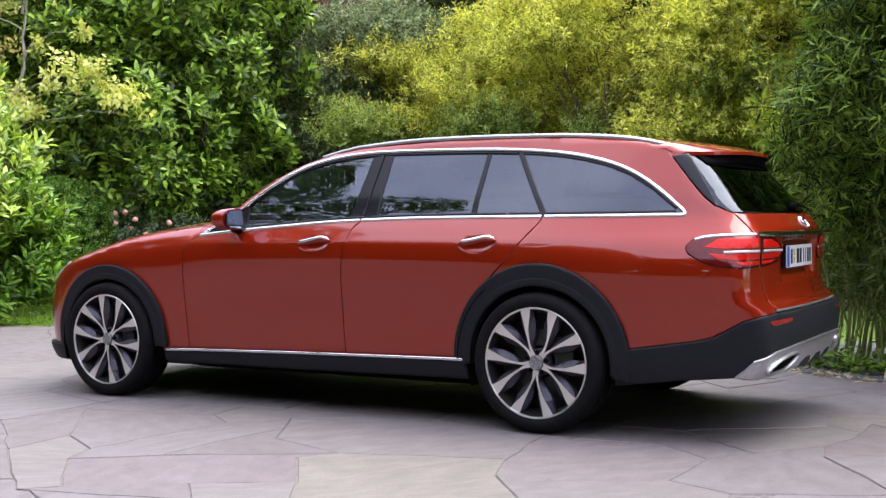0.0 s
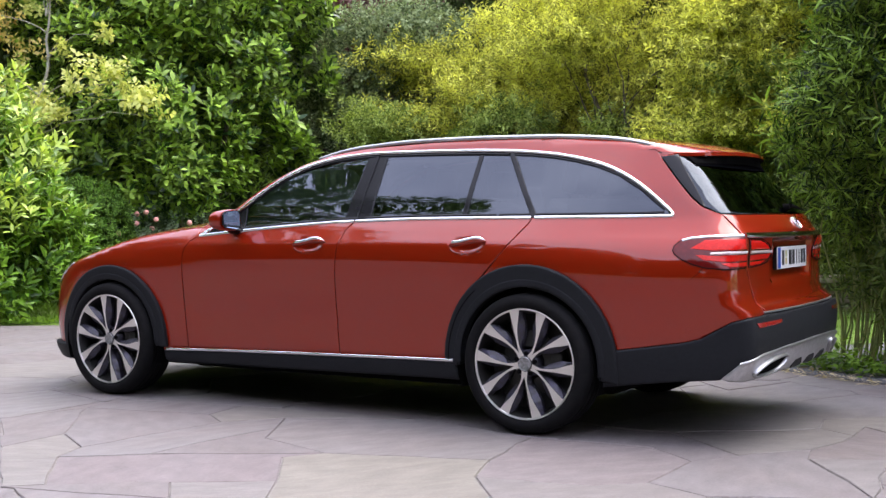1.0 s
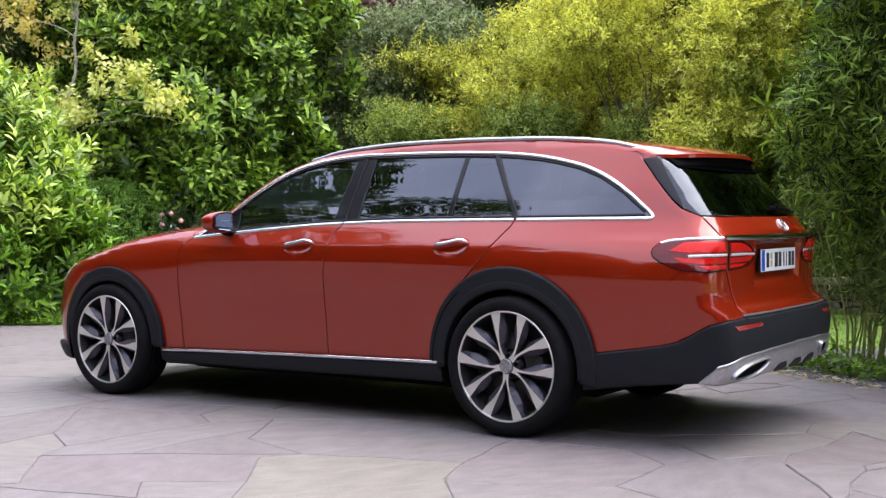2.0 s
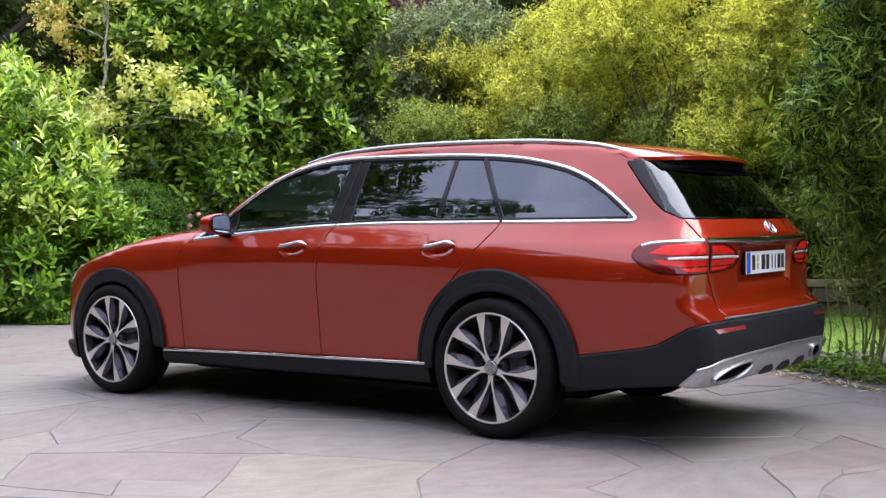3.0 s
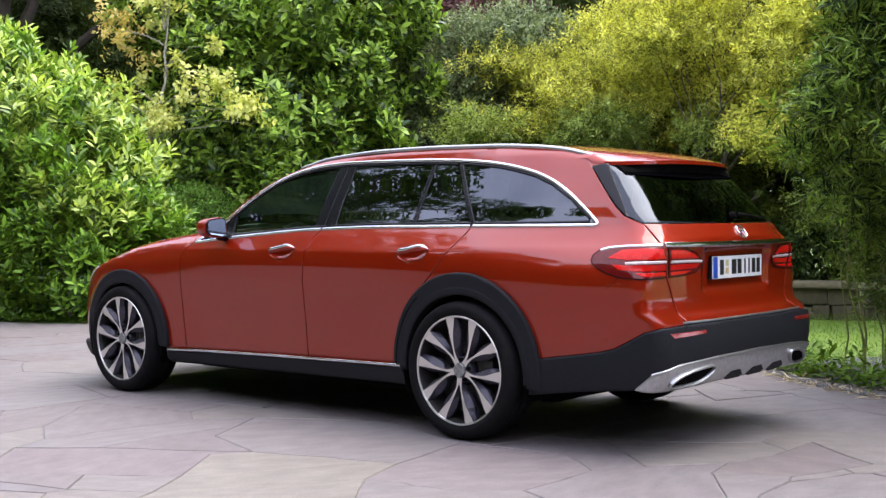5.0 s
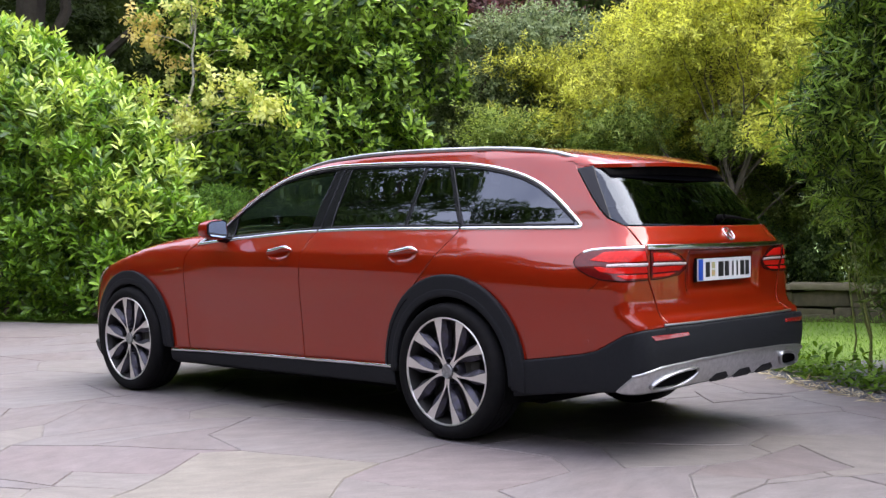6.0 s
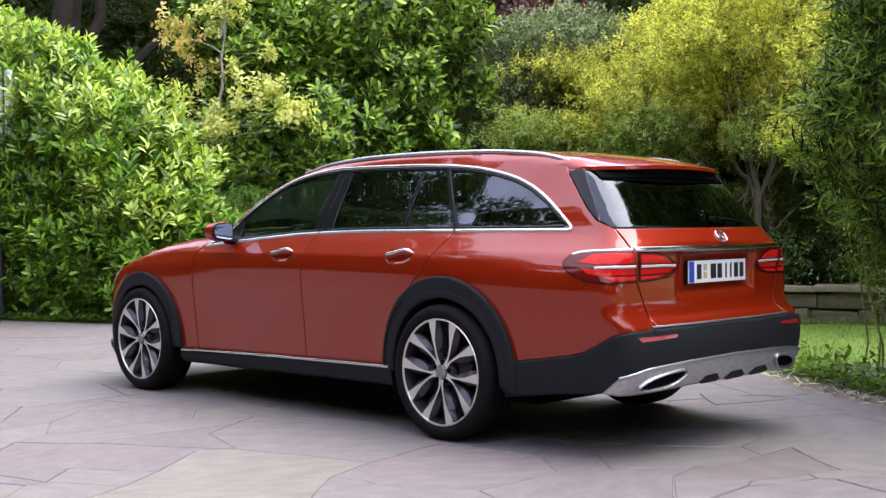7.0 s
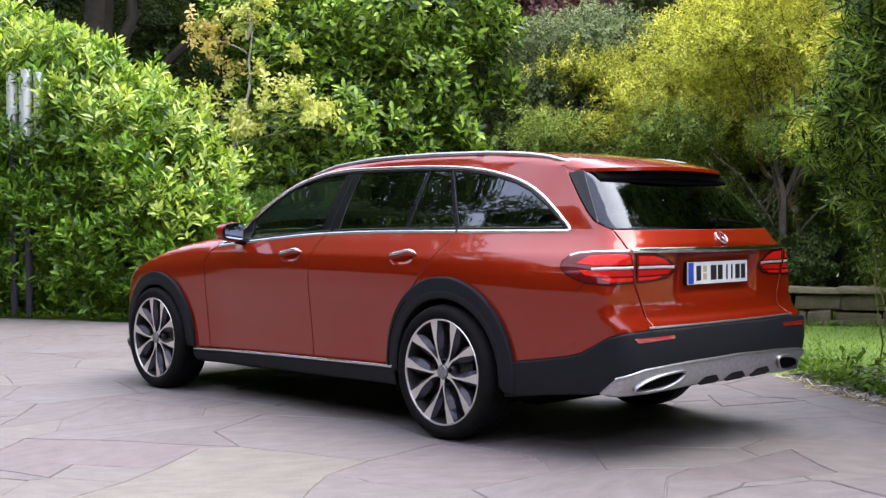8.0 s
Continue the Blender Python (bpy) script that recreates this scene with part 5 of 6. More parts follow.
# ---- plants ----
def big_mesh(name, verts, tris, mat):
    me = bpy.data.meshes.new(name)
    me.vertices.add(len(verts))
    me.vertices.foreach_set("co", np.asarray(verts, np.float32).ravel())
    me.loops.add(len(tris) * 3)
    me.loops.foreach_set("vertex_index", np.asarray(tris, np.int32).ravel())
    me.polygons.add(len(tris))
    me.polygons.foreach_set("loop_start", np.arange(0, len(tris) * 3, 3, dtype=np.int32))
    me.update(calc_edges=True)
    me.materials.append(mat)
    return me


def leaf(length, width, fold=0.25, droop=0.25, rows=2, blunt=1.0):
    """One leaf along +x with its face to +z: folded along the rib and bending down at the tip."""
    v, f = [(0, 0, 0)], []
    for i in range(1, rows + 1):
        t = i / (rows + 1)
        w = width / 2 * (math.sin(math.pi * t ** (1 / blunt) * 0.97 + 0.03)) ** 0.75
        x, z = length * t, -droop * length * t * t
        v += [(x, -w, z + fold * w), (x, 0, z), (x, w, z + fold * w)]
    v.append((length, 0, -droop * length))
    f += [(0, 1, 2), (0, 2, 3)]
    for i in range(rows - 1):
        a = 1 + 3 * i
        f += [(a, a + 3, a + 4), (a, a + 4, a + 1), (a + 1, a + 4, a + 5), (a + 1, a + 5, a + 2)]
    a, t = 1 + 3 * (rows - 1), len(v) - 1
    f += [(a, t, a + 1), (a + 1, t, a + 2)]
    return np.array(v, float), np.array(f)


def turn(axis_from, rng, spread):
    return rng.normal(size=3) * spread + axis_from


def frames_for(d, rng, up=(0, 0, 1)):
    """Rotation matrices whose x axis is d, faces turned mostly up, with some roll."""
    d = d / np.maximum(np.linalg.norm(d, axis=1, keepdims=True), 1e-9)
    u = np.tile(np.array(up, float), (len(d), 1)) + rng.normal(size=d.shape) * 0.25
    y = np.cross(u, d)
    y /= np.maximum(np.linalg.norm(y, axis=1, keepdims=True), 1e-9)
    z = np.cross(d, y)
    return np.stack([d, y, z], 2)


def scatter(template, pos, rot, size):
    v, f = template
    n, k = len(pos), len(v)
    verts = np.einsum("nij,kj->nki", rot, v) * size[:, None, None] + pos[:, None, :]
    tris = (f[None] + (np.arange(n) * k)[:, None, None]).reshape(-1, 3)
    return verts.reshape(-1, 3), tris


def sprig(one, count, length, rise, rng, spread=1.0, end=3):
    """A twig along +z with leaves set round it, the last ones in a tuft; rise: how far they lean along the twig."""
    vs, fs, base = [], [], 0
    pos, ways = [], []
    for i in range(count):
        t = (i + 0.5) / count
        a = i * 2.4 + rng.uniform(-0.4, 0.4)
        lean = rise + (0.9 if i >= count - end else 0) + rng.normal() * 0.15
        ways.append((math.cos(a) * spread, math.sin(a) * spread, lean))
        pos.append((math.cos(a) * 0.01, math.sin(a) * 0.01, length * t))
    rot = frames_for(np.array(ways), rng)
    return scatter(one, np.array(pos), rot, rng.uniform(0.75, 1.1, count))


def crown_points(blobs, count, rng, thick=0.35, power=2.0, bump=0.18, low=0.1, hollow=0.72):
    """Points and outward directions in the outer layer of a lumpy crown made of blobs (centre, radii)."""
    c = np.array([b[0] for b in blobs], float)
    r = np.array([b[1] for b in blobs], float)
    weight = r[:, 0] * r[:, 1] + r[:, 0] * r[:, 2] + r[:, 1] * r[:, 2]
    out_p, out_n = [], []
    got = 0
    while got < count:
        k = rng.choice(len(c), size=count * 2, p=weight / weight.sum())
        d = rng.normal(size=(count * 2, 3))
        d /= np.linalg.norm(d, axis=1, keepdims=True)
        s = 1 / np.sum(np.abs(d) ** power, 1) ** (1 / power)
        lump = np.array([noise.noise(Vector(q)) for q in (c[k] + d * r[k]) * 1.7]) * bump + np.array([noise.noise(Vector(q)) for q in (c[k] + d * r[k]) * 4.1 + 9]) * bump * 0.6
        depth = 1 - thick * rng.random(count * 2) ** 1.6 + lump
        p = c[k] + d * r[k] * (s * depth)[:, None]
        n = d * np.abs(d) ** (power - 2) / r[k]
        n /= np.linalg.norm(n, axis=1, keepdims=True)
        inner = np.min(np.sum((np.abs(p[:, None] - c[None]) / r[None]) ** power, 2) ** (1 / power), 1)
        ok = (inner > hollow) & (p[:, 2] > low)
        out_p.append(p[ok]), out_n.append(n[ok])
        got += ok.sum()
    return np.vstack(out_p)[:count], np.vstack(out_n)[:count]


def foliage(name, blobs, count, kinds, mat, parent, rng, lift=0.5, out=1.0, loose=0.35, size=(0.8, 1.2), label="", clump=1, clump_size=0.16, **crown):
    """A crown of many sprigs; kinds: sprig templates to choose from. lift: how far twigs reach up."""
    p, n = crown_points(blobs, count // clump, rng, **crown)
    if clump > 1:
        # several sprigs share one branch tip, so that tufts and dark gaps form
        p, n = np.repeat(p, clump, 0), np.repeat(n + rng.normal(size=n.shape) * 0.25, clump, 0)
        shift = rng.normal(size=p.shape) * clump_size
        shift -= n * np.sum(shift * n, 1, keepdims=True) * 0.5 / np.maximum(np.sum(n * n, 1, keepdims=True), 1e-6)
        p = p + shift
        count = len(p)
        low_cut = crown.get("low", 0.1)
        p[:, 2] = np.maximum(p[:, 2], low_cut)
    way = n * out + np.array((0, 0, lift)) + rng.normal(size=n.shape) * loose
    way /= np.linalg.norm(way, axis=1, keepdims=True)
    side = np.cross(way, rng.normal(size=way.shape))
    side /= np.linalg.norm(side, axis=1, keepdims=True)
    rot = np.stack([side, np.cross(way, side), way], 2)
    pick = rng.integers(0, len(kinds), count)
    s = rng.uniform(*size, count)
    vs, ts, base = [], [], 0
    for k, template in enumerate(kinds):
        m = pick == k
        v, t = scatter(template, p[m], rot[m], s[m])
        vs.append(v), ts.append(t + base)
        base += len(v)
    return link(name, big_mesh(name, np.vstack(vs), np.vstack(ts), mat), parent, label)


def limbs(name, paths, mat, parent, label="", sides=7):
    """Tapered, slightly crooked limbs: paths of (start, end, radius at start, radius at end, sag)."""
    bm = bmesh.new()
    rng = random.Random(len(paths) * 13 + 5)
    for a, b, ra, rb, sag in paths:
        a, b = Vector(a), Vector(b)
        k = 7
        pts = []
        for i in range(k + 1):
            t = i / k
            q = a.lerp(b, t) + Vector((0, 0, sag * math.sin(math.pi * t)))
            if 0 < i < k:
                q += Vector((rng.gauss(0, 1), rng.gauss(0, 1), rng.gauss(0, 0.6))) * (b - a).length * 0.018
            pts.append(q)
        tube(bm, pts, [ra + (rb - ra) * i / k for i in range(k + 1)], sides)
    return part(name, bm, mat, parent, label)


veg = np.random.default_rng(11)
BARK_LIGHT = material("pale_brown_bark", (0.22, 0.175, 0.105), 0.9, grain=(9, (0.36, 0.30, 0.19), 0.38, 0.62), bump=0.5, bump_scale=35)
BARK_PALE = material("pale_grey_bark", (0.24, 0.22, 0.18), 0.9, grain=(12, (0.36, 0.33, 0.28), 0.38, 0.62), bump=0.4, bump_scale=40)
BARK_DARK = material("dark_bark", (0.055, 0.044, 0.035), 0.9, grain=(9, (0.11, 0.09, 0.072), 0.38, 0.62), bump=0.6, bump_scale=30)
LAUREL = leaf_material("cherry_laurel_leaf", (0.0280, 0.0760, 0.0100), (0.225, 0.405, 0.036), 0.33, 0.22, 0.34, 0.56)
LAUREL_YOUNG = leaf_material("young_laurel_leaf", (0.0720, 0.1450, 0.0210), (0.540, 0.675, 0.145), 0.36, 0.30, 0.40, 0.55)
# brighter tree green with sunlight put into the colour, for the mirrored trees
GARDEN_SUNLIT = leaf_material("sunlit_garden_leaf", (0.040, 0.078, 0.020), (0.150, 0.225, 0.060), 0.5, 0.3, 0.2)
# shrub green with the shade behind the wall put into its colour
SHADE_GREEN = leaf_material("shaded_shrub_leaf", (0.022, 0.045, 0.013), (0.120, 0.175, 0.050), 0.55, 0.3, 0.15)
LAUREL_DEEP = leaf_material("dark_laurel_leaf", (0.0190, 0.0540, 0.0080), (0.425, 0.625, 0.100), 0.30, 0.22, 0.36, 0.62)
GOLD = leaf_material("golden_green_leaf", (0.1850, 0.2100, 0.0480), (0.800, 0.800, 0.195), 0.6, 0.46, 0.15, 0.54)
GREYGREEN = leaf_material("grey_green_leaf", (0.080, 0.114, 0.056), (0.310, 0.375, 0.205), 0.6, 0.3, 0.12)
PALE = leaf_material("pale_yellow_maple_leaf", (0.390, 0.430, 0.125), (0.740, 0.740, 0.290), 0.6, 0.40, 0.15)
RUSTY = leaf_material("rusty_maple_leaf", (0.58, 0.46, 0.17), (0.72, 0.60, 0.27), 0.6, 0.4, 0.15)
BOX = leaf_material("clipped_box_leaf", (0.054, 0.116, 0.018), (0.23, 0.403, 0.073), 0.5, 0.3, 0.2)
# woodland green darkened in its colour for the shade of the wood
WOODS_SHADED = leaf_material("shaded_wood_leaf", (0.0180, 0.0320, 0.0090), (0.062, 0.092, 0.027), 0.6, 0.22, 0.1)
PURPLE = leaf_material("copper_beech_leaf", (0.062, 0.026, 0.029), (0.157, 0.058, 0.058), 0.5, 0.25)
BAMBOO = leaf_material("bamboo_leaf", (0.0105, 0.0280, 0.0042), (0.215, 0.345, 0.048), 0.45, 0.28, 0.13, 0.72)
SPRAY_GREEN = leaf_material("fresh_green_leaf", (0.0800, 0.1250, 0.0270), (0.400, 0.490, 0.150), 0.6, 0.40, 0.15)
CANE = material("green_bamboo_cane", (0.085, 0.125, 0.030), 0.42, grain=(8, (0.20, 0.21, 0.055), 0.38, 0.62))
# low bamboo leaves: the shade of the growth above is put into their colour
BAMBOO_SHADED = leaf_material("shaded_bamboo_leaf", (0.026, 0.050, 0.0085), (0.120, 0.170, 0.030), 0.5, 0.30, 0.15)
ROSE_LEAF = leaf_material("rose_leaf", (0.029, 0.053, 0.023), (0.127, 0.187, 0.096), 0.5, 0.3)
STRAW = leaf_material("dry_bamboo_litter", (0.34, 0.27, 0.15), (0.58, 0.50, 0.34), 0.8, 0.2)
GRASSY = leaf_material("grass_blade", (0.040, 0.085, 0.009), (0.140, 0.245, 0.028), 0.6, 0.35, 0.10)
PETAL = material("pink_rose_petal", (0.62, 0.22, 0.20), 0.6, grain=(30, (0.70, 0.36, 0.33), 0.4, 0.6))

laurel_leaf = leaf(0.158, 0.062, 0.30, 0.22, 2, 1.05)
laurel_kinds = [sprig(laurel_leaf, 9, 0.14, 0.45, veg) for _ in range(5)]
hedge_leaf = leaf(0.138, 0.044, 0.28, 0.22, 2, 1.0)
hedge_kinds = [sprig(hedge_leaf, 9, 0.15, 0.75, veg) for _ in range(6)]
small_leaf = leaf(0.058, 0.030, 0.2, 0.25, 1)
small_kinds = [sprig(small_leaf, 11, 0.20, 0.35, veg) for _ in range(5)]
spray_leaf = (np.array([(0, 0, 0), (0.042, -0.016, 0.007), (0.094, 0, -0.020), (0.042, 0.016, 0.007)]), np.array([(0, 1, 2), (0, 2, 3)]))
spray_kinds = [sprig(spray_leaf, 11, 0.17, 0.28, veg) for _ in range(6)]
tiny_leaf = leaf(0.032, 0.019, 0.2, 0.1, 1)
tiny_kinds = [sprig(tiny_leaf, 12, 0.07, 0.6, veg) for _ in range(4)]
far_leaf = (np.array([(0, 0, 0), (0.09, -0.05, 0.01), (0.18, 0, -0.03), (0.09, 0.05, 0.01)]), np.array([(0, 1, 2), (0, 2, 3)]))
far_kinds = [sprig(far_leaf, 12, 0.3, 0.4, veg) for _ in range(4)]
maple_leaf = leaf(0.078, 0.047, 0.25, 0.3, 1)
maple_kinds = [sprig(maple_leaf, 11, 0.15, 0.05, veg) for _ in range(4)]
blade = leaf(0.165, 0.023, 0.30, 0.45, 1)
blade_kinds = [sprig(blade, 8, 0.10, 0.45, veg, 0.9, 2) for _ in range(8)]


# cherry laurel hedge along the terrace: a row of bulging upright shrubs, lower towards its end
HEDGE_O, HEDGE_D, HEDGE_N = np.array((-7.42, 2.42, 0)), np.array((-0.93, -0.37, 0)), np.array((-0.37, 0.93, 0))
hedge = tagged(empty("laurel_hedge", tuple(HEDGE_O)), "bright green untrimmed cherry laurel hedge beside the terrace", "hedge")
blobs = []
for s, w, h, back in ((0.90, 0.46, 1.45, 0.72), (1.32, 0.60, 2.10, 0.85), (1.78, 0.78, 2.68, 0.95), (2.45, 0.88, 3.12, 1.0), (3.4, 0.98, 3.55, 1.0), (4.5, 1.1, 4.0, 1.05), (5.8, 1.2, 4.3, 1.1), (7.2, 1.3, 4.6, 1.1)):
    c = HEDGE_D * s + HEDGE_N * back
    blobs.append(((c[0], c[1], h * 0.5 + 0.06), (w, back + 0.05, h * 0.5)))
    blobs.append(((c[0], c[1], h * 0.36), (w * 0.95, back + 0.12, h * 0.36)))
foliage("foliage", blobs, 10500, hedge_kinds, LAUREL, hedge, veg, lift=1.1, out=0.9, loose=0.22, power=2.6, bump=0.16, thick=0.35, clump=6, clump_size=0.11, low=0.12, label="glossy bright green laurel leaves")
tops = []
for c, r in blobs[::2]:
    tops.append(((c[0], c[1], c[2] + r[2] * 0.62), (r[0] * 1.0, r[1] * 0.9, r[2] * 0.42)))
foliage("young_growth", tops, 2600, hedge_kinds, LAUREL_YOUNG, hedge, veg, lift=1.5, out=0.7, power=2.4, bump=0.2, thick=0.3, clump=3, clump_size=0.12, low=0.7, size=(0.9, 1.25), label="paler young upright shoots")
for s in np.arange(1.35, 7.5, 0.45):
    for b in (0.45, 1.0):
        limbs("stem", [((HEDGE_D * s + HEDGE_N * b)[:2].tolist() + [0.0], (HEDGE_D * (s + 0.2) + HEDGE_N * (b + 0.1))[:2].tolist() + [1.6], 0.035, 0.015, 0)], BARK_DARK, hedge, "dark woody stem")

# clipped box ball behind the hedge's end
box_ball = tagged(empty("box_shrub", (-10.05, 5.1, 0)), "clipped round box shrub with fine leaves", "shrub")
foliage("foliage", [((0, 0, 0.85), (0.78, 0.78, 0.80)), ((-0.8, -0.3, 0.7), (0.7, 0.7, 0.7))], 3600, tiny_kinds, BOX, box_ball, veg, lift=0.2, out=1.2, thick=0.12, bump=0.05, loose=0.3, size=(1.0, 1.5), low=0.03)

# tall laurel tree
laurel = tagged(empty("laurel_tree", (-9.65, 6.75, 0)), "tall broad evergreen laurel tree with glossy leaves", "tree")
LB = [((0.75, 0.55, 3.4), (0.95, 0.9, 0.8)), ((0.1, -0.5, 2.6), (1.0, 0.9, 0.75)), ((0.75, 0.2, 2.3), (0.75, 0.8, 0.65)), ((-0.7, -0.5, 3.3), (1.0, 1.0, 0.95)), ((0.1, 0, 4.4), (1.3, 1.1, 0.9)), 
      ((-1.5, -0.7, 2.3), (1.0, 0.9, 0.8)), ((-1.7, -0.5, 4.3), (1.2, 1.0, 0.9)), ((0.9, 0.9, 4.4), (0.8, 0.8, 0.7)), ((0.95, 0.75, 1.9), (0.6, 0.6, 0.4)), ((0.35, -0.5, 1.75), (0.9, 0.6, 0.42)), ((-0.6, -0.8, 1.65), (0.9, 0.6, 0.42))]
foliage("crown", LB, 6600, laurel_kinds, LAUREL_DEEP, laurel, veg, lift=0.95, out=0.9, loose=0.3, size=(0.8, 1.2), bump=0.34, thick=0.55, clump=15, clump_size=0.135)
limbs("trunk", [((0, 0, 0), (0.1, -0.1, 2.4), 0.11, 0.08, 0), ((0.1, -0.1, 2.2), (-0.1, 0.1, 4.6), 0.08, 0.03, 0), ((-0.1, 0, 0), (-0.9, -0.8, 3.2), 0.08, 0.03, 0.1), ((0.1, 0, 0.2), (0.7, 0.4, 3.0), 0.07, 0.03, 0.1),
                ((-0.3, -0.2, 0), (-1.5, -1.4, 2.2), 0.06, 0.02, 0.1)], BARK_DARK, laurel, "dark trunk and limbs")

# young maple turning yellow
maple = tagged(empty("maple_sapling", (-10.2, 4.85, 0)), "young maple with pale yellow-green leaves, some rusty", "tree")
MAPLE_TIERS = [((-1.45, -0.10, 2.93), 0.34), ((-0.92, -0.12, 3.10), 0.40), ((-0.80, -0.05, 2.74), 0.40), ((0.02, -0.10, 2.80), 0.38), ((0.14, -0.15, 2.54), 0.28), ((0.80, -0.10, 3.00), 0.42), ((1.32, -0.10, 2.88), 0.28),
               ((1.72, -0.12, 2.66), 0.20), ((1.92, -0.10, 2.45), 0.13), ((0.10, 0.10, 3.55), 0.30), ((0.55, 0.15, 3.62), 0.30), ((-0.32, 0.10, 4.20), 0.34), ((0.16, 0.10, 4.36), 0.42), ((-0.30, 0.20, 4.86), 0.55)]
limbs("trunk", [((-0.80, 0, 0), (-0.54, 0, 2.29), 0.044, 0.034, 0), ((-0.54, 0, 2.29), (-0.17, 0.05, 3.15), 0.034, 0.022, 0), ((-0.17, 0.05, 3.15), (-0.2, 0.2, 4.7), 0.022, 0.008, 0)], BARK_PALE, maple, "slim pale leaning trunk")
for (x, y, z), r in MAPLE_TIERS + [((-1.3, 0.0, 3.98), 0)]:
    root = min(max(z - 0.3, 2.3), 3.9)
    limbs("branch", [((min(-0.54 + (root - 2.29) * 0.43, -0.18), 0.04, root), (x, y, z - 0.02), 0.011, 0.004, 0.10)], BARK_PALE, maple, "thin pale branch", 5)
foliage("crown", [(p, (r, r * 0.85, 0.10 + r * 0.12)) for p, r in MAPLE_TIERS], 205, maple_kinds, PALE, maple, veg, lift=0.1, out=0.8, thick=0.9, hollow=0.0, size=(0.9, 1.35), clump=5, clump_size=0.085)
foliage("autumn_leaves", [((-1.55, -0.05, 4.25), (0.3, 0.3, 0.22)), ((-1.05, 0.0, 4.05), (0.4, 0.3, 0.15)), ((-1.35, 0, 3.9), (0.25, 0.25, 0.15)), ((-0.75, 0.1, 3.55), (0.3, 0.25, 0.10))], 44, maple_kinds, RUSTY, maple, veg, lift=0.0, out=0.8, thick=0.9, hollow=0.0, size=(0.85, 1.3), label="rusty orange leaves")

# dark shrub between hedge and maple
shrub = tagged(empty("dark_laurel_shrub", (-11.6, 4.3, 0)), "dark green laurel shrub in the shade behind the hedge", "shrub")
foliage("foliage", [((-0.7, -0.3, 2.3), (1.0, 0.8, 0.9)), ((-1.8, -0.8, 2.2), (1.1, 0.9, 1.2))], 1200, laurel_kinds, LAUREL_DEEP, shrub, veg, lift=0.6, size=(0.8, 1.1))

# grey-green tree in the middle
grey = tagged(empty("grey_green_tree", (-8.6, 9.0, 0)), "grey-green fine-leaved tree in the garden", "tree")
GB = [((0.3, -0.2, 3.3), (0.9, 0.8, 0.45)), ((0.75, 0.2, 2.75), (0.8, 0.7, 0.40)), ((-0.3, 0, 2.7), (0.8, 0.8, 0.5)), ((1.25, 0.6, 3.5), (0.8, 0.8, 0.5)), ((0.2, 0, 3.7), (1.1, 1.0, 0.4)), ((1.2, 0.3, 3.9), (1.1, 1.0, 0.4)), ((-0.2, -0.1, 2.1), (0.6, 0.6, 0.4)), ((-0.6, 0.1, 3.4), (0.7, 0.7, 0.4)),
      ((1.2, 0.9, 2.1), (0.9, 0.8, 0.5))]
foliage("crown", GB, 5200, small_kinds, GREYGREEN, grey, veg, lift=0.15, out=0.8, loose=0.5, clump=9, clump_size=0.12, thick=0.6, bump=0.32, hollow=0.5, size=(0.95, 1.45))
limbs("trunk", [((-0.2, 0, 0), (0, 0, 3.0), 0.12, 0.08, 0), ((0, 0, 2.8), (0.4, 0.2, 4.0), 0.08, 0.02, 0), ((0, 0, 1.6), (1.0, 0.4, 3.4), 0.05, 0.015, 0.1), ((-0.1, 0, 1.8), (-0.6, -0.1, 3.6), 0.05, 0.015, 0.1), ((0.5, 0, 0.2), (0.7, -0.3, 2.6), 0.04, 0.015, 0.1)], BARK_DARK, grey, "dark trunk and limbs")

# wide golden-green tree behind the car, fresh green in its lower layers
gold = tagged(empty("golden_tree", (-3.6, 8.8, 0)), "wide spreading tree with yellow-green leaves in layers", "tree")
gr = random.Random(21)
YB, YG, YT = [], [], []
YL = [((0, -0.6, 0), (0.05, -0.5, 1.5), 0.07, 0.05, 0), ((0.05, -0.5, 1.5), (-0.9, 0.4, 3.6), 0.04, 0.012, 0.1), ((0.05, -0.5, 1.4), (0.8, 0.3, 3.8), 0.04, 0.012, 0.1)]
YM = [((-2.4, 0.3, 0), (-2.2, 0.2, 2.2), 0.06, 0.04, 0)]
for k in range(130):
    x = gr.uniform(-3.7, 3.4)
    y = gr.uniform(-0.9, 1.6) + max(0, (-x - 2.2)) * -0.35
    z = gr.uniform(1.0, 4.5) if x > -2.6 else gr.uniform(1.2, 3.2 + (x + 3.7) * 1.2)
    w = gr.uniform(0.35, 0.75)
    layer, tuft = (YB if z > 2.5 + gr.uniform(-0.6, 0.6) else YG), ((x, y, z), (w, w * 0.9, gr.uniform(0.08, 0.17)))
    if abs(x + 0.2) > 0.75 or z > 2.1 or y > 0.75:     # a gap in front of the forked trunk
        layer.append(tuft)
    if k % 4 == 0:
        root = (0.0 + gr.uniform(-0.3, 0.3), -0.5, gr.uniform(0.9, 2.2)) if x > -1.4 else (-2.25, 0.25, gr.uniform(0.8, 2.1))
        mid = (root[0] * 0.45 + x * 0.55 + gr.uniform(-0.25, 0.25), root[1] * 0.45 + y * 0.55 + gr.uniform(-0.25, 0.25), root[2] * 0.4 + z * 0.6 + 0.15)
        (YL if x > -1.4 else YM).extend([(root, mid, 0.012, 0.008, 0.1), (mid, (x, y, z), 0.008, 0.003, 0.05)])
    for _ in range(2):
        a = gr.uniform(0, 6.28)
        YT.append(((x, y, z - 0.05), (x + math.cos(a) * w, y + math.sin(a) * w, z + gr.uniform(-0.05, 0.3)), 0.006, 0.002, 0.03))
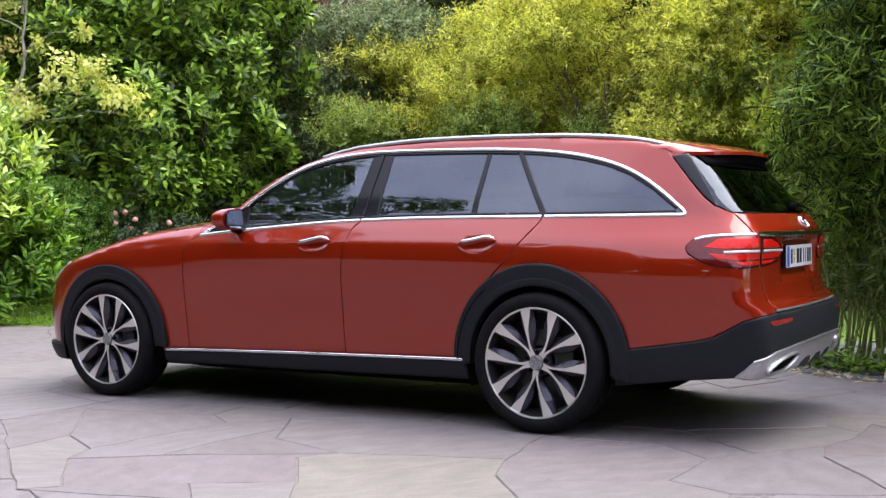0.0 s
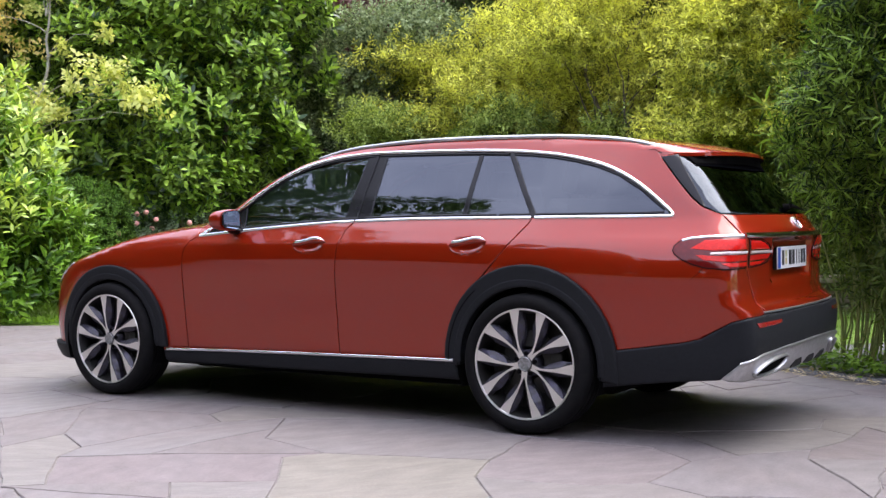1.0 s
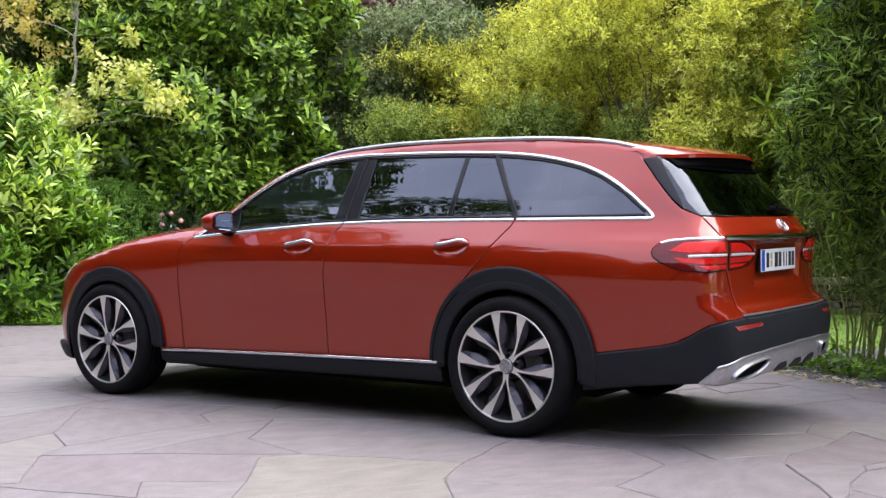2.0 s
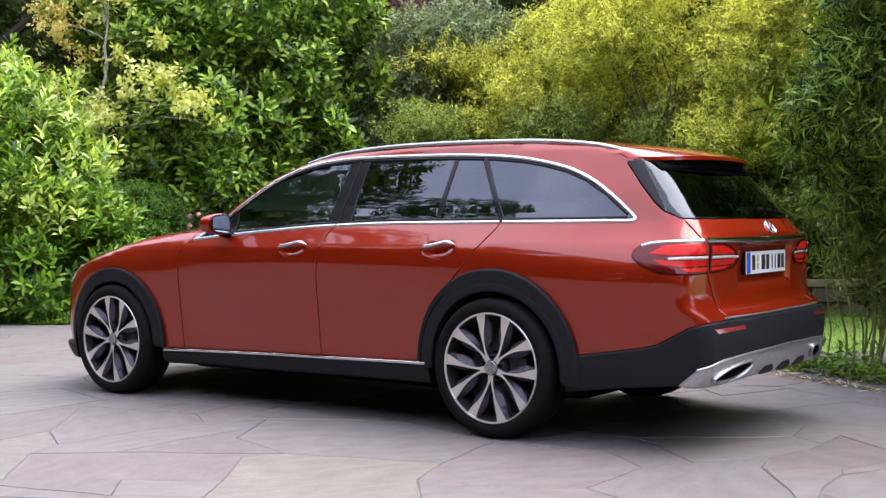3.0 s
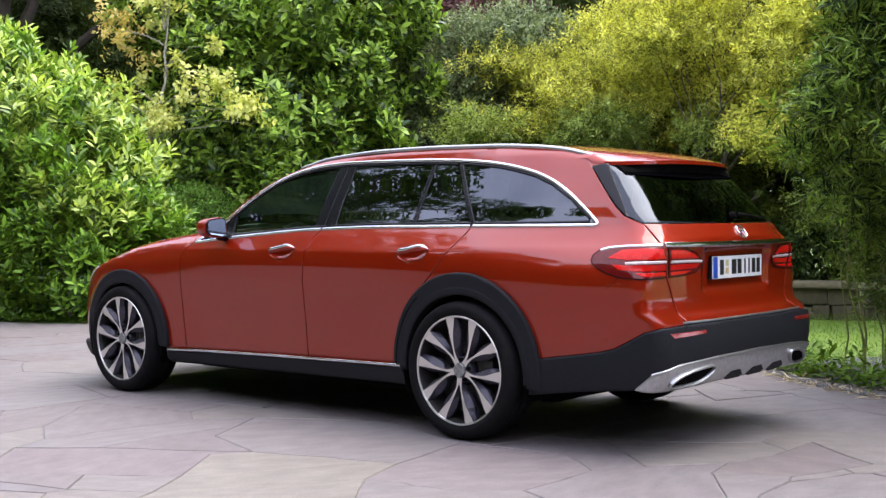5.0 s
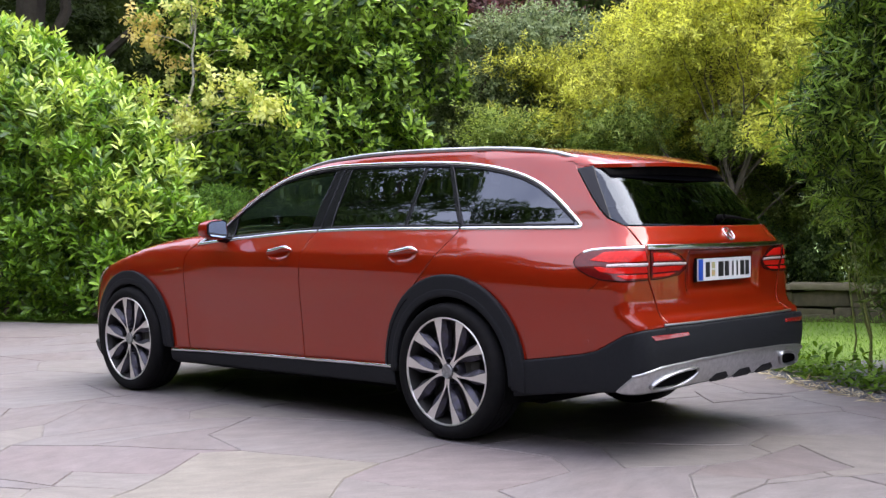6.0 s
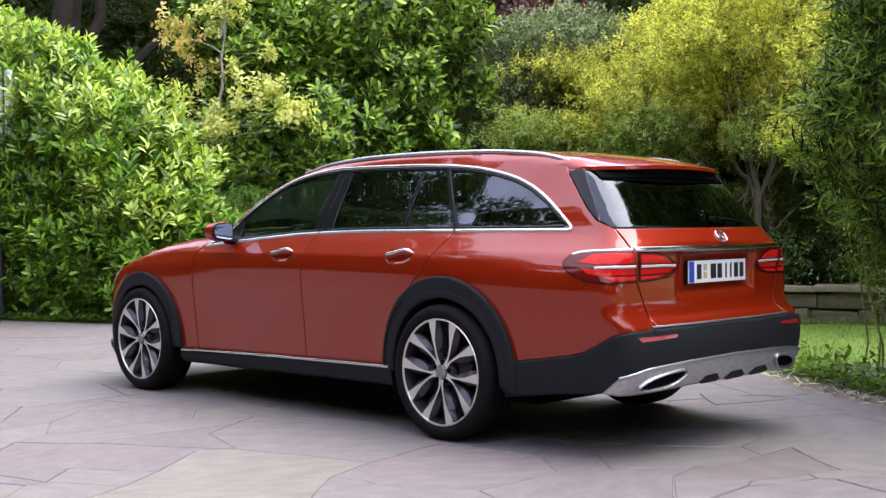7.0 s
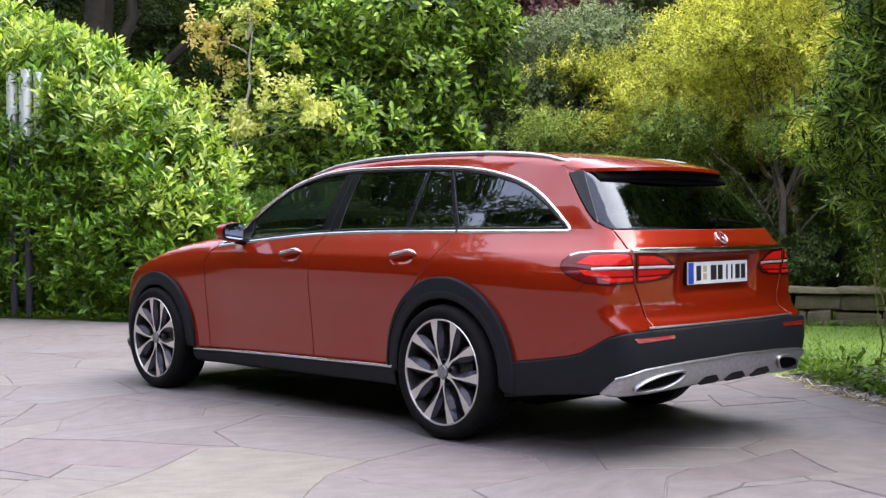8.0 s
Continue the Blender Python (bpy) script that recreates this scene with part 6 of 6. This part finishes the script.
for k in range(30):
    w = gr.uniform(0.35, 0.65)
    YB.append(((gr.uniform(1.3, 4.0), gr.uniform(-1.5, -0.3), gr.uniform(2.0, 4.2)), (w, w * 0.9, gr.uniform(0.08, 0.16))))
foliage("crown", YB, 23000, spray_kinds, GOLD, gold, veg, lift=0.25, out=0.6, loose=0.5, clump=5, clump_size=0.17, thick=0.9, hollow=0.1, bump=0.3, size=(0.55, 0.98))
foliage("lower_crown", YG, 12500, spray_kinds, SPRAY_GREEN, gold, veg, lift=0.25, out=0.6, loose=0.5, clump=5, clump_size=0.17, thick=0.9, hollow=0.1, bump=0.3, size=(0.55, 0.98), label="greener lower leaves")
limbs("trunk", YL, BARK_DARK, gold, "thin dark trunk and crooked branches", 5)
YR = [((-0.05, 0.6, 0), (-0.42, 0.65, 1.0), 0.10, 0.085, 0), ((-0.42, 0.65, 1.0), (-0.52, 0.68, 1.62), 0.085, 0.06, 0), ((-0.46, 0.66, 1.25), (-0.98, 0.70, 1.85), 0.055, 0.035, 0.04), ((-0.98, 0.70, 1.85), (-1.7, 0.8, 2.9), 0.035, 0.012, 0.05), ((-0.52, 0.68, 1.6), (-0.2, 0.9, 3.2), 0.055, 0.015, 0.05)]
limbs("trunk", YR, BARK_LIGHT, gold, "light brown forked trunk", 8)
limbs("trunk", YM, BARK_DARK, gold, "thin dark trunk and crooked branches", 5)
tagged(limbs("twig", YT, BARK_DARK, gold, "thin dark twigs", 4), "thin dark twigs among the leaves", kind="stuff")

# copper beech and the dark wood behind the garden
copper = tagged(empty("copper_beech", (-11.7, 12.2, 0)), "dark purple copper beech behind the garden", "tree")
foliage("crown", [((0.2, 0, 4.2), (1.7, 1.5, 1.2)), ((1.5, 0.9, 4.6), (1.6, 1.4, 1.1)), ((-0.8, -0.3, 4.9), (1.8, 1.5, 1.0)), ((1.2, 1.4, 3.2), (1.4, 1.2, 1.2))], 3000, far_kinds, PURPLE, copper, veg, lift=0.2, thick=0.5, size=(0.6, 0.9))
limbs("trunk", [((0, 0, 0), (0, 0, 4.5), 0.2, 0.1, 0), ((0, 0, 2.5), (1.4, 0.9, 5.0), 0.1, 0.03, 0.2)], BARK_DARK, copper)


def wood_tree(x, y, h, spread, n, seed, mat=None, label="tall dark woodland tree in the shade", size=(0.9, 1.5)):
    rr = random.Random(seed)
    t = tagged(empty("woodland_tree", (x, y, 0)), label, "tree", "woodland trees")
    bl, li = [], [((0, 0, 0), (rr.uniform(-0.3, 0.3), rr.uniform(-0.3, 0.3), h * 0.75), 0.22, 0.07, 0)]
    for k in range(15):
        a, q = rr.uniform(0, 6.28), rr.uniform(0.25, 1.0)
        z = h * rr.uniform(0.14, 0.93)
        wide = spread * (1 - abs(z / h - 0.5) * 0.7)
        p = (math.cos(a) * wide * q * 0.75, math.sin(a) * wide * q * 0.75, z)
        s = rr.uniform(0.8, 1.3) * spread * 0.42
        bl.append((p, (s, s, s * 0.7)))
        if k % 2:
            li.append(((0, 0, z * 0.7), p, 0.07, 0.02, 0.2))
    foliage("crown", bl, n, far_kinds, mat or WOODS_SHADED, t, veg, lift=0.1, thick=0.6, size=size, low=0.2)
    limbs("trunk", li, BARK_DARK, t)
    return t


for k, (x, y, h) in enumerate(((-20.5, 2.0, 10), (-18.2, 6.6, 11), (-16.5, 10.5, 10), (-14.0, 13.0, 12), (-10.5, 15.8, 11), (-7.2, 14.8, 12), (-4.0, 16.5, 11), (-0.8, 15.0, 12), (2.6, 15.5, 11), (-2.5, 12.8, 9), (5.5, 12.5, 11),
                               (-22.5, -3.0, 11), (-5.6, 12.2, 8), (-19.5, 8.8, 8.5), (-24.0, 5.5, 12), (-22.0, 10.5, 13), (-18.5, 15.5, 13), (-13.0, 18.5, 13), (-7.5, 19.5, 13), (-1.5, 20.5, 13), (4.5, 19.0, 13), (-25.0, 0.5, 12), (-29.0, 8.0, 14), (-27.5, 13.5, 14), (-30.0, 2.0, 14), (-24.0, 18.0, 15))):
    near = k < 14
    h = h if -12 < x < 6 else h * 0.78
    if k in (0, 1, 2, 13):
        wood_tree(x, y, h, 2.9, 2600, 100 + k, size=(0.55, 0.9))
    else:
        wood_tree(x, y, h, 2.9, 1300 if near else 800, 100 + k, size=(0.9, 1.5) if near else (1.5, 2.3))
under = tagged(empty("undergrowth", (0, 0, 0)), "dark undergrowth at the edge of the wood", "undergrowth", kind="stuff")
UB = [((x, y, 0.9), (1.7, 1.4, 1.4)) for x, y in ((-23, 1), (-21, 4), (-18.5, 7), (-17, 9.5), (-15, 11.5), (-13.4, 9.0), (-12.5, 13), (-12.0, 10.4), (-10, 13.5), (-7.5, 12.6), (-5, 13.4), (-5.4, 11.6), (-3.4, 12.0), (-1.2, 11.8), (1.0, 11.4), (-2.5, 13.8), (0, 13), (2.5, 12.5), (5, 11), (7, 9))]
UB += [((-15.4, 9.2, 2.3), (1.7, 1.4, 1.6)), ((-13.8, 7.6, 1.7), (1.3, 1.0, 1.5))]
foliage("foliage", UB, 6200, far_kinds, WOODS_SHADED, under, veg, lift=0.3, thick=0.4, size=(0.8, 1.3))
# one big old trunk with a low fork
OLD_BARK = material("old_dark_bark", (0.026, 0.020, 0.015), 0.95, grain=(7, (0.050, 0.040, 0.030), 0.38, 0.62), bump=0.8, bump_scale=22)
old = tagged(empty("old_tree", (-15.35, 5.2, 0)), "old dark tree with a low forked trunk", "tree")
limbs("trunk", [((0, 0, 0), (-0.1, 0.0, 6.5), 0.30, 0.24, 0), ((0.1, 0, 3.4), (1.6, 1.0, 4.6), 0.11, 0.08, -0.15), ((1.6, 1.0, 4.6), (2.1, 1.4, 6.8), 0.08, 0.05, 0), ((0.1, 0.1, 3.8), (0.6, 0.5, 6.4), 0.12, 0.07, 0)], OLD_BARK, old, "dark forked trunk")
foliage("crown", [((0, 0, 8), (2.5, 2.5, 1.5)), ((1.5, 1, 7.5), (2, 2, 1.2))], 1800, far_kinds, WOODS_SHADED, old, veg, thick=0.6)

# bamboo clump beside the car's tail: canes, then hanging tufts of blades
bamboo = tagged(empty("bamboo_clump", (1.45, 2.45, 0)), "dense bamboo clump with green canes and hanging leaves", "bamboo")
br = random.Random(5)
canes = []
for k in range(110):
    x, y = br.uniform(-0.75, 1.6), br.uniform(-0.35, 1.2)
    if y < -0.05 and x < -0.5:
        y += 0.35
    top = (x + br.uniform(-0.45, 0.35), y + br.uniform(-0.55, 0.3), br.uniform(2.0, 3.1) if k % 4 else br.uniform(3.6, 5.2))
    canes.append(((x, y, 0), top, br.uniform(0.007, 0.012), 0.004, 0))
for k in range(46):
    x, y = br.uniform(-1.15, 0.1), br.uniform(0.55, 1.5)
    canes.append(((x, y, 0), (x + br.uniform(-0.3, 0.3), y + br.uniform(-0.4, 0.2), br.uniform(1.4, 2.6)), br.uniform(0.007, 0.011), 0.004, 0))
for c in canes:
    limbs("cane", [c], CANE, bamboo, "slender green bamboo cane", 6)
BB = [((-0.35, -0.2, 2.5), (0.62, 0.62, 0.55)), ((0.15, -0.45, 1.9), (0.65, 0.45, 0.6)), ((-0.45, -0.25, 1.75), (0.60, 0.5, 0.55)), ((0.45, -0.55, 2.7), (0.6, 0.55, 0.6)), ((0.1, -0.1, 2.8), (0.9, 0.8, 0.5)), ((1.1, -0.4, 2.2), (0.7, 0.6, 0.9)), ((-0.35, 0.1, 1.2), (0.55, 0.5, 0.35)), ((0.5, -0.3, 1.25), (0.7, 0.45, 0.4)),
      ((1.0, 0.2, 2.8), (0.9, 0.8, 0.5)), ((0.3, 0.7, 2.1), (1.2, 0.8, 0.9)),
      ((0.3, 0.0, 3.6), (0.85, 0.8, 0.65)), ((0.9, 0.2, 4.4), (0.95, 0.8, 0.7)), ((0.2, 0.5, 4.5), (0.8, 0.8, 0.7)), ((1.0, 0.4, 5.3), (0.8, 0.7, 0.6)), ((1.9, 0.0, 3.5), (0.9, 0.7, 1.0)), ((2.0, 0.2, 4.8), (0.8, 0.7, 0.8))]
foliage("foliage", BB, 19000, blade_kinds, BAMBOO, bamboo, veg, lift=0.15, out=0.9, loose=0.45, thick=0.5, bump=0.36, clump=12, clump_size=0.10, size=(0.5, 0.9), hollow=0.45, low=1.0, label="long narrow drooping bamboo leaves")
foliage("lower_foliage", [((-0.25, 0.0, 0.75), (0.45, 0.4, 0.45)), ((0.5, -0.1, 0.6), (0.8, 0.4, 0.5)), ((0.3, -0.25, 1.0), (0.7, 0.4, 0.4)), ((1.1, -0.3, 0.8), (0.7, 0.4, 0.6)), ((0.2, 0.1, 1.35), (0.8, 0.4, 0.35))], 2100, blade_kinds, BAMBOO_SHADED, bamboo, veg, lift=-0.1, thick=0.9, hollow=0.0, size=(0.5, 0.85), low=0.1, label="low bamboo leaves with the overhang's shade in their colour")
foliage("low_spray", [((-0.85, 0.85, 0.80), (0.40, 0.4, 0.40)), ((-0.4, 0.7, 0.75), (0.5, 0.4, 0.5)), ((0.1, 0.6, 0.7), (0.5, 0.4, 0.5)), ((-0.6, 0.6, 1.15), (0.6, 0.4, 0.25)), ((0.5, 0.2, 1.1), (0.7, 0.4, 0.3))], 900, blade_kinds, BAMBOO_SHADED, bamboo, veg, lift=-0.1, thick=0.9, hollow=0.0, size=(0.45, 0.8), low=0.15, label="green sprays low on the canes, coloured darker as in shade")

# clump added out of view to the right: it keeps sky light off the terrace
clump = tagged(empty("bamboo_clump", (3.9, 2.7, 0)), "unseen bamboo clump, added to shade the terrace's right side", "bamboo")
for k in range(24):
    x, y = br.uniform(-1.0, 1.6), br.uniform(-0.6, 0.9)
    limbs("cane", [((x, y, 0), (x + br.uniform(-0.4, 0.4), y + br.uniform(-0.4, 0.4), br.uniform(2.2, 3.4)), 0.009, 0.004, 0)], CANE, clump, "slender green bamboo cane", 6)
foliage("foliage", [((-0.6, 0, 2.2), (0.9, 0.8, 0.9)), ((0.5, -0.2, 2.4), (1.0, 0.8, 1.0)), ((1.4, 0.1, 2.0), (0.9, 0.8, 0.9)), ((0.2, 0.2, 3.1), (1.3, 0.9, 0.6)), ((-0.4, 0.2, 4.1), (1.0, 0.8, 0.7)), ((0.8, 0.2, 4.6), (1.0, 0.8, 0.8)), ((1.6, 0.2, 3.6), (0.9, 0.8, 0.8))], 4500, blade_kinds, BAMBOO, clump, veg, lift=-0.25, out=0.9, loose=0.45, thick=0.5, low=0.5, label="long narrow drooping bamboo leaves")

# bed under the bamboo: dark gravel, dry leaf litter, low green plants
bm = bmesh.new()
f = bm.faces.new([bm.verts.new((x, y, -0.004)) for x, y in ((0.0, 2.66), (-0.13, 2.60), (0.58, 2.04), (1.1, 1.76), (2.6, 1.40), (6.0, 1.2), (6.0, 4.2), (0.6, 4.4), (-0.2, 3.3))])
r = bmesh.ops.extrude_face_region(bm, geom=[f])
bmesh.ops.translate(bm, verts=[v for v in r["geom"] if isinstance(v, bmesh.types.BMVert)], vec=(0, 0, -0.05))
bmesh.ops.recalc_face_normals(bm, faces=bm.faces)
tagged(part("planting_bed", bm, GRAVEL, None, smooth=False), "dark gravel planting bed along the terrace", "ground", kind="structure")


def strewn(name, template, mat, count, where, height, lift, size, label, category, rng):
    """Loose pieces spread over a stretch of ground. where: function of random numbers to x, y."""
    xy = np.array([where() for _ in range(count)])
    pos = np.column_stack([xy, np.abs(rng.normal(size=count)) * height])
    way = np.column_stack([rng.normal(size=(count, 2)), np.abs(rng.normal(size=count)) * lift])
    v, t = scatter(template, pos, frames_for(way, rng), rng.uniform(*size, count))
    return tagged(link(name, big_mesh(name, v, t, mat)), label, category, kind="stuff")


lr = random.Random(8)
EDGE_X, EDGE_Y = [-0.13, 0.58, 1.1, 2.6, 6.0], [2.62, 2.06, 1.78, 1.42, 1.2]


def near_edge(depth, over=0.0):
    x = lr.uniform(-0.15, 3.4)
    return x, float(np.interp(x, EDGE_X, EDGE_Y)) - over + abs(lr.gauss(0, depth))


strewn("leaf_litter", leaf(0.10, 0.014, 0.3, 0.05, 1), STRAW, 900, lambda: near_edge(0.16, 0.10), 0.006, 0.12, (0.5, 1.1), "pale dry bamboo leaves lying along the bed", "litter", veg)
strewn("ground_cover", leaf(0.07, 0.03, 0.2, 0.2, 2), GRASSY, 2200, lambda: (lambda x, y: (x - 0.15, y + 0.22))(*near_edge(0.35)), 0.07, 0.7, (0.6, 1.4), "low green plants in the bed", "plant", veg)
strewn("pebbles", (np.array([(-.5, -.5, 0), (.5, -.4, 0), (.4, .5, 0), (-.4, .5, 0), (0, 0, .5)]) * 0.018, np.array([(0, 1, 4), (1, 2, 4), (2, 3, 4), (3, 0, 4)])), GRAVEL, 1500, lambda: near_edge(0.12, 0.03), 0.004, 0.0, (0.6, 1.6), "dark loose pebbles at the bed's edge", "gravel", veg)


def lawn_spot():
    return lr.uniform(-6.0, 0.6), lr.uniform(3.0, 8.5)


strewn("lawn_grass", leaf(0.07, 0.006, 0.3, 0.3, 1), GRASSY, 26000, lawn_spot, 0.0, 1.6, (0.5, 1.1), "short mown lawn grass", "grass", veg)


def strip_spot():
    s, d = lr.uniform(-0.6, 6.5), abs(lr.gauss(0, 0.25))
    p = HEDGE_O + HEDGE_D * s + HEDGE_N * (d - 0.02)
    return p[0], p[1]


strewn("hedge_foot_weeds", leaf(0.08, 0.03, 0.2, 0.2, 1), GRASSY, 3000, strip_spot, 0.03, 0.8, (0.5, 1.1), "low weeds along the hedge's foot", "plant", veg)
strewn("rough_grass", leaf(0.12, 0.007, 0.3, 0.3, 1), GRASSY, 9000, lambda: (lr.uniform(-10.2, -6.0), lr.uniform(2.5, 5.2)), 0.0, 1.6, (0.5, 1.1), "rough grass behind the terrace", "grass", veg)

# rose bush with pink blooms
rose = tagged(empty("rose_bush", (-9.15, 5.55, -0.08)), "small rose bush with pink blooms", "shrub")
foliage("foliage", [((0, 0, 0.75), (0.42, 0.4, 0.5)), ((0.25, 0.1, 1.05), (0.3, 0.3, 0.25)), ((0.75, 0.3, 1.0), (0.22, 0.2, 0.2))], 420, small_kinds, ROSE_LEAF, rose, veg, lift=0.3, thick=0.8, hollow=0.0, size=(0.6, 0.9), low=0.1)
for k in range(8):
    bm = bmesh.new()
    bmesh.ops.create_icosphere(bm, subdivisions=2, radius=0.036)
    for v in bm.verts:
        v.co *= 1 + 0.25 * noise.noise(v.co * 40 + Vector((k, 0, 0)))
    bmesh.ops.translate(bm, verts=bm.verts, vec=((-0.28, 0.02, 0.16, 0.3, -0.1, 0.42, 0.1, 0.75)[k], -0.3 + 0.04 * k, (1.02, 1.15, 1.30, 1.2, 1.28, 1.0, 1.08, 1.15)[k]))
    part("rose_bloom", bm, PETAL, rose, "pink rose bloom")

# low rubble wall behind the lawn: uneven stones in rough courses under a broken cap
wall = tagged(empty("low_stone_wall", (-2.4, 7.35, 0)), "low weathered rubble stone wall with a flat cap", "wall")
wr = random.Random(4)
WDIR = Vector((0.90, 0.43, 0))
WTURN = math.degrees(math.atan2(WDIR.y, WDIR.x))


def rubble(name, s, z, w, h, deep, tilt):
    bm = bmesh.new()
    box(bm, (0.006, -deep, 0.0), (w - 0.006, 0.16, h), min(w, h) * 0.2)
    for v in bm.verts:
        q = v.co * 5
        v.co += Vector((noise.noise(q + Vector((s, z, 0))), noise.noise(q + Vector((9, s, z))), noise.noise(q + Vector((z, 5, s))))) * 0.035
    ob = part(name, bm, CAPSTONE if name == "cap_stone" else WALLSTONE, wall)
    q = WDIR * s
    ob.matrix_basis = pose(q.x, q.y, z, 0, tilt, WTURN)


for row, z in enumerate((-0.05, 0.135)):
    s = -2.6 + wr.uniform(0, 0.2)
    while s < 3.2:
        w = wr.choice((0.24, 0.32, 0.42, 0.55)) * wr.uniform(0.85, 1.15)
        if wr.random() < 0.3:
            rubble("stone", s, z, w, 0.09, 0.16 + wr.uniform(-0.05, 0.05), wr.uniform(-4, 4))
            rubble("stone", s + 0.03, z + 0.09, w * 0.9, 0.085, 0.15 + wr.uniform(-0.05, 0.05), wr.uniform(-4, 4))
        else:
            rubble("stone", s, z, w, wr.uniform(0.165, 0.185), 0.16 + wr.uniform(-0.05, 0.05), wr.uniform(-3, 3))
        s += w
s = -2.6
while s < 3.2:
    w = wr.uniform(0.6, 1.2)
    rubble("cap_stone", s, 0.318 + wr.uniform(-0.006, 0.006), w, wr.uniform(0.070, 0.085), 0.22 + wr.uniform(-0.03, 0.03), wr.uniform(-1.2, 1.2))
    s += w
# shrubs over the wall
for k, (x, y, s) in enumerate(((-3.6, 8.3, 0.5), (-1.9, 8.9, 1.0), (-0.2, 9.4, 1.0), (1.2, 9.0, 1.1), (-5.2, 7.9, 0.9))):
    sh = tagged(empty("garden_shrub", (x, y, 0)), "loose green shrub behind the low stone wall", "shrub", "garden shrubs")
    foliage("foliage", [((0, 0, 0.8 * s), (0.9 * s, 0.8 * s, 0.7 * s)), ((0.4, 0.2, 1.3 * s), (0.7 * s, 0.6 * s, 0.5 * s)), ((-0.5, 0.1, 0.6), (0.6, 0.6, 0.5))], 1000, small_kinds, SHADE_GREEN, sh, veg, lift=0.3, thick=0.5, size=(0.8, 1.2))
    for q in range(4):
        limbs("stem", [((0.1 * q - 0.15, 0.05 * q, 0), (0.45 * q - 0.7, 0.12 * q - 0.2, 1.2 * s), 0.018, 0.006, 0.05)], BARK_DARK, sh, "thin woody stem", 5)

# two slim metal posts standing at the hedge, dark below, bright above
steel = material("brushed_steel", (0.80, 0.81, 0.83), 0.40, 0.45, bump=0.05, bump_scale=200)
for k, s in enumerate((3.20, 2.95)):
    p = HEDGE_O + HEDGE_D * s + HEDGE_N * 0.09
    post = tagged(empty("metal_post", (p[0], p[1], 0)), "slim brushed steel lamp post with a dark foot in the hedge", "lamp post", "posts at the hedge")
    bm = bmesh.new()
    tube(bm, [(0, 0, 0), (0, 0, 2.25)], 0.045, 16)
    part("foot", bm, RIMDARK, post, "dark grey foot of the post")
    bm = bmesh.new()
    tube(bm, [(0, 0, 2.25), (0, 0, 3.12 + 0.03 * k)], 0.066, 20)
    part("shaft", bm, steel, post, "bright steel shaft")
    bm = bmesh.new()
    tube(bm, [(0.11, 0.10, 2.3), (0.11, 0.10, 3.08 + 0.03 * k)], 0.05, 20)
    part("side_tube", bm, steel, post, "bright steel side tube")

# trees and a dark belt of wood behind the camera close the garden and mirror in the car
for k, (x, y, h, w) in enumerate(((-15.5, -8.8, 16.5, 5.0), (-23.0, -14.2, 20.5, 6.0), (-22.0, -7.9, 20, 5.6), (-18.2, -17.6, 19.5, 5.0), (-13.8, -20.5, 19.5, 4.6), (-8.6, -22.0, 17, 4.4), (13.0, 3.5, 10, 3.0), (15.5, 9.0, 11, 3.0), (10.0, 9.5, 9, 2.8))):
    wood_tree(x, y, h, w, 6000 if k < 6 else 700, 300 + k, GARDEN_SUNLIT, "broad green garden tree beyond the terrace", size=(0.7, 1.2))
belt_wood = tagged(empty("far_wood", (0, 0, 0)), "dark belt of trees on the far side of the terrace", "wood", kind="stuff")
wb = random.Random(12)
WOOD_RING = [(x, -19.0 + wb.uniform(-1.5, 1.5), 6.4 if x > -14 else 8.5) for x in np.arange(-30, 24, 2.4)] + [(-31 + wb.uniform(-1, 1), y, 8.5) for y in np.arange(-19, 0, 2.6)] + [(24 + wb.uniform(-1, 1), y, 6.4) for y in np.arange(-19, 4, 2.6)]
foliage("foliage", [((x, y, 3.8), (2.7, 2.4, h + wb.uniform(0, 1.6))) for x, y, h in WOOD_RING], 9500, far_kinds, WOODS_SHADED, belt_wood, veg, lift=0.3, thick=0.5, size=(3.0, 4.4))
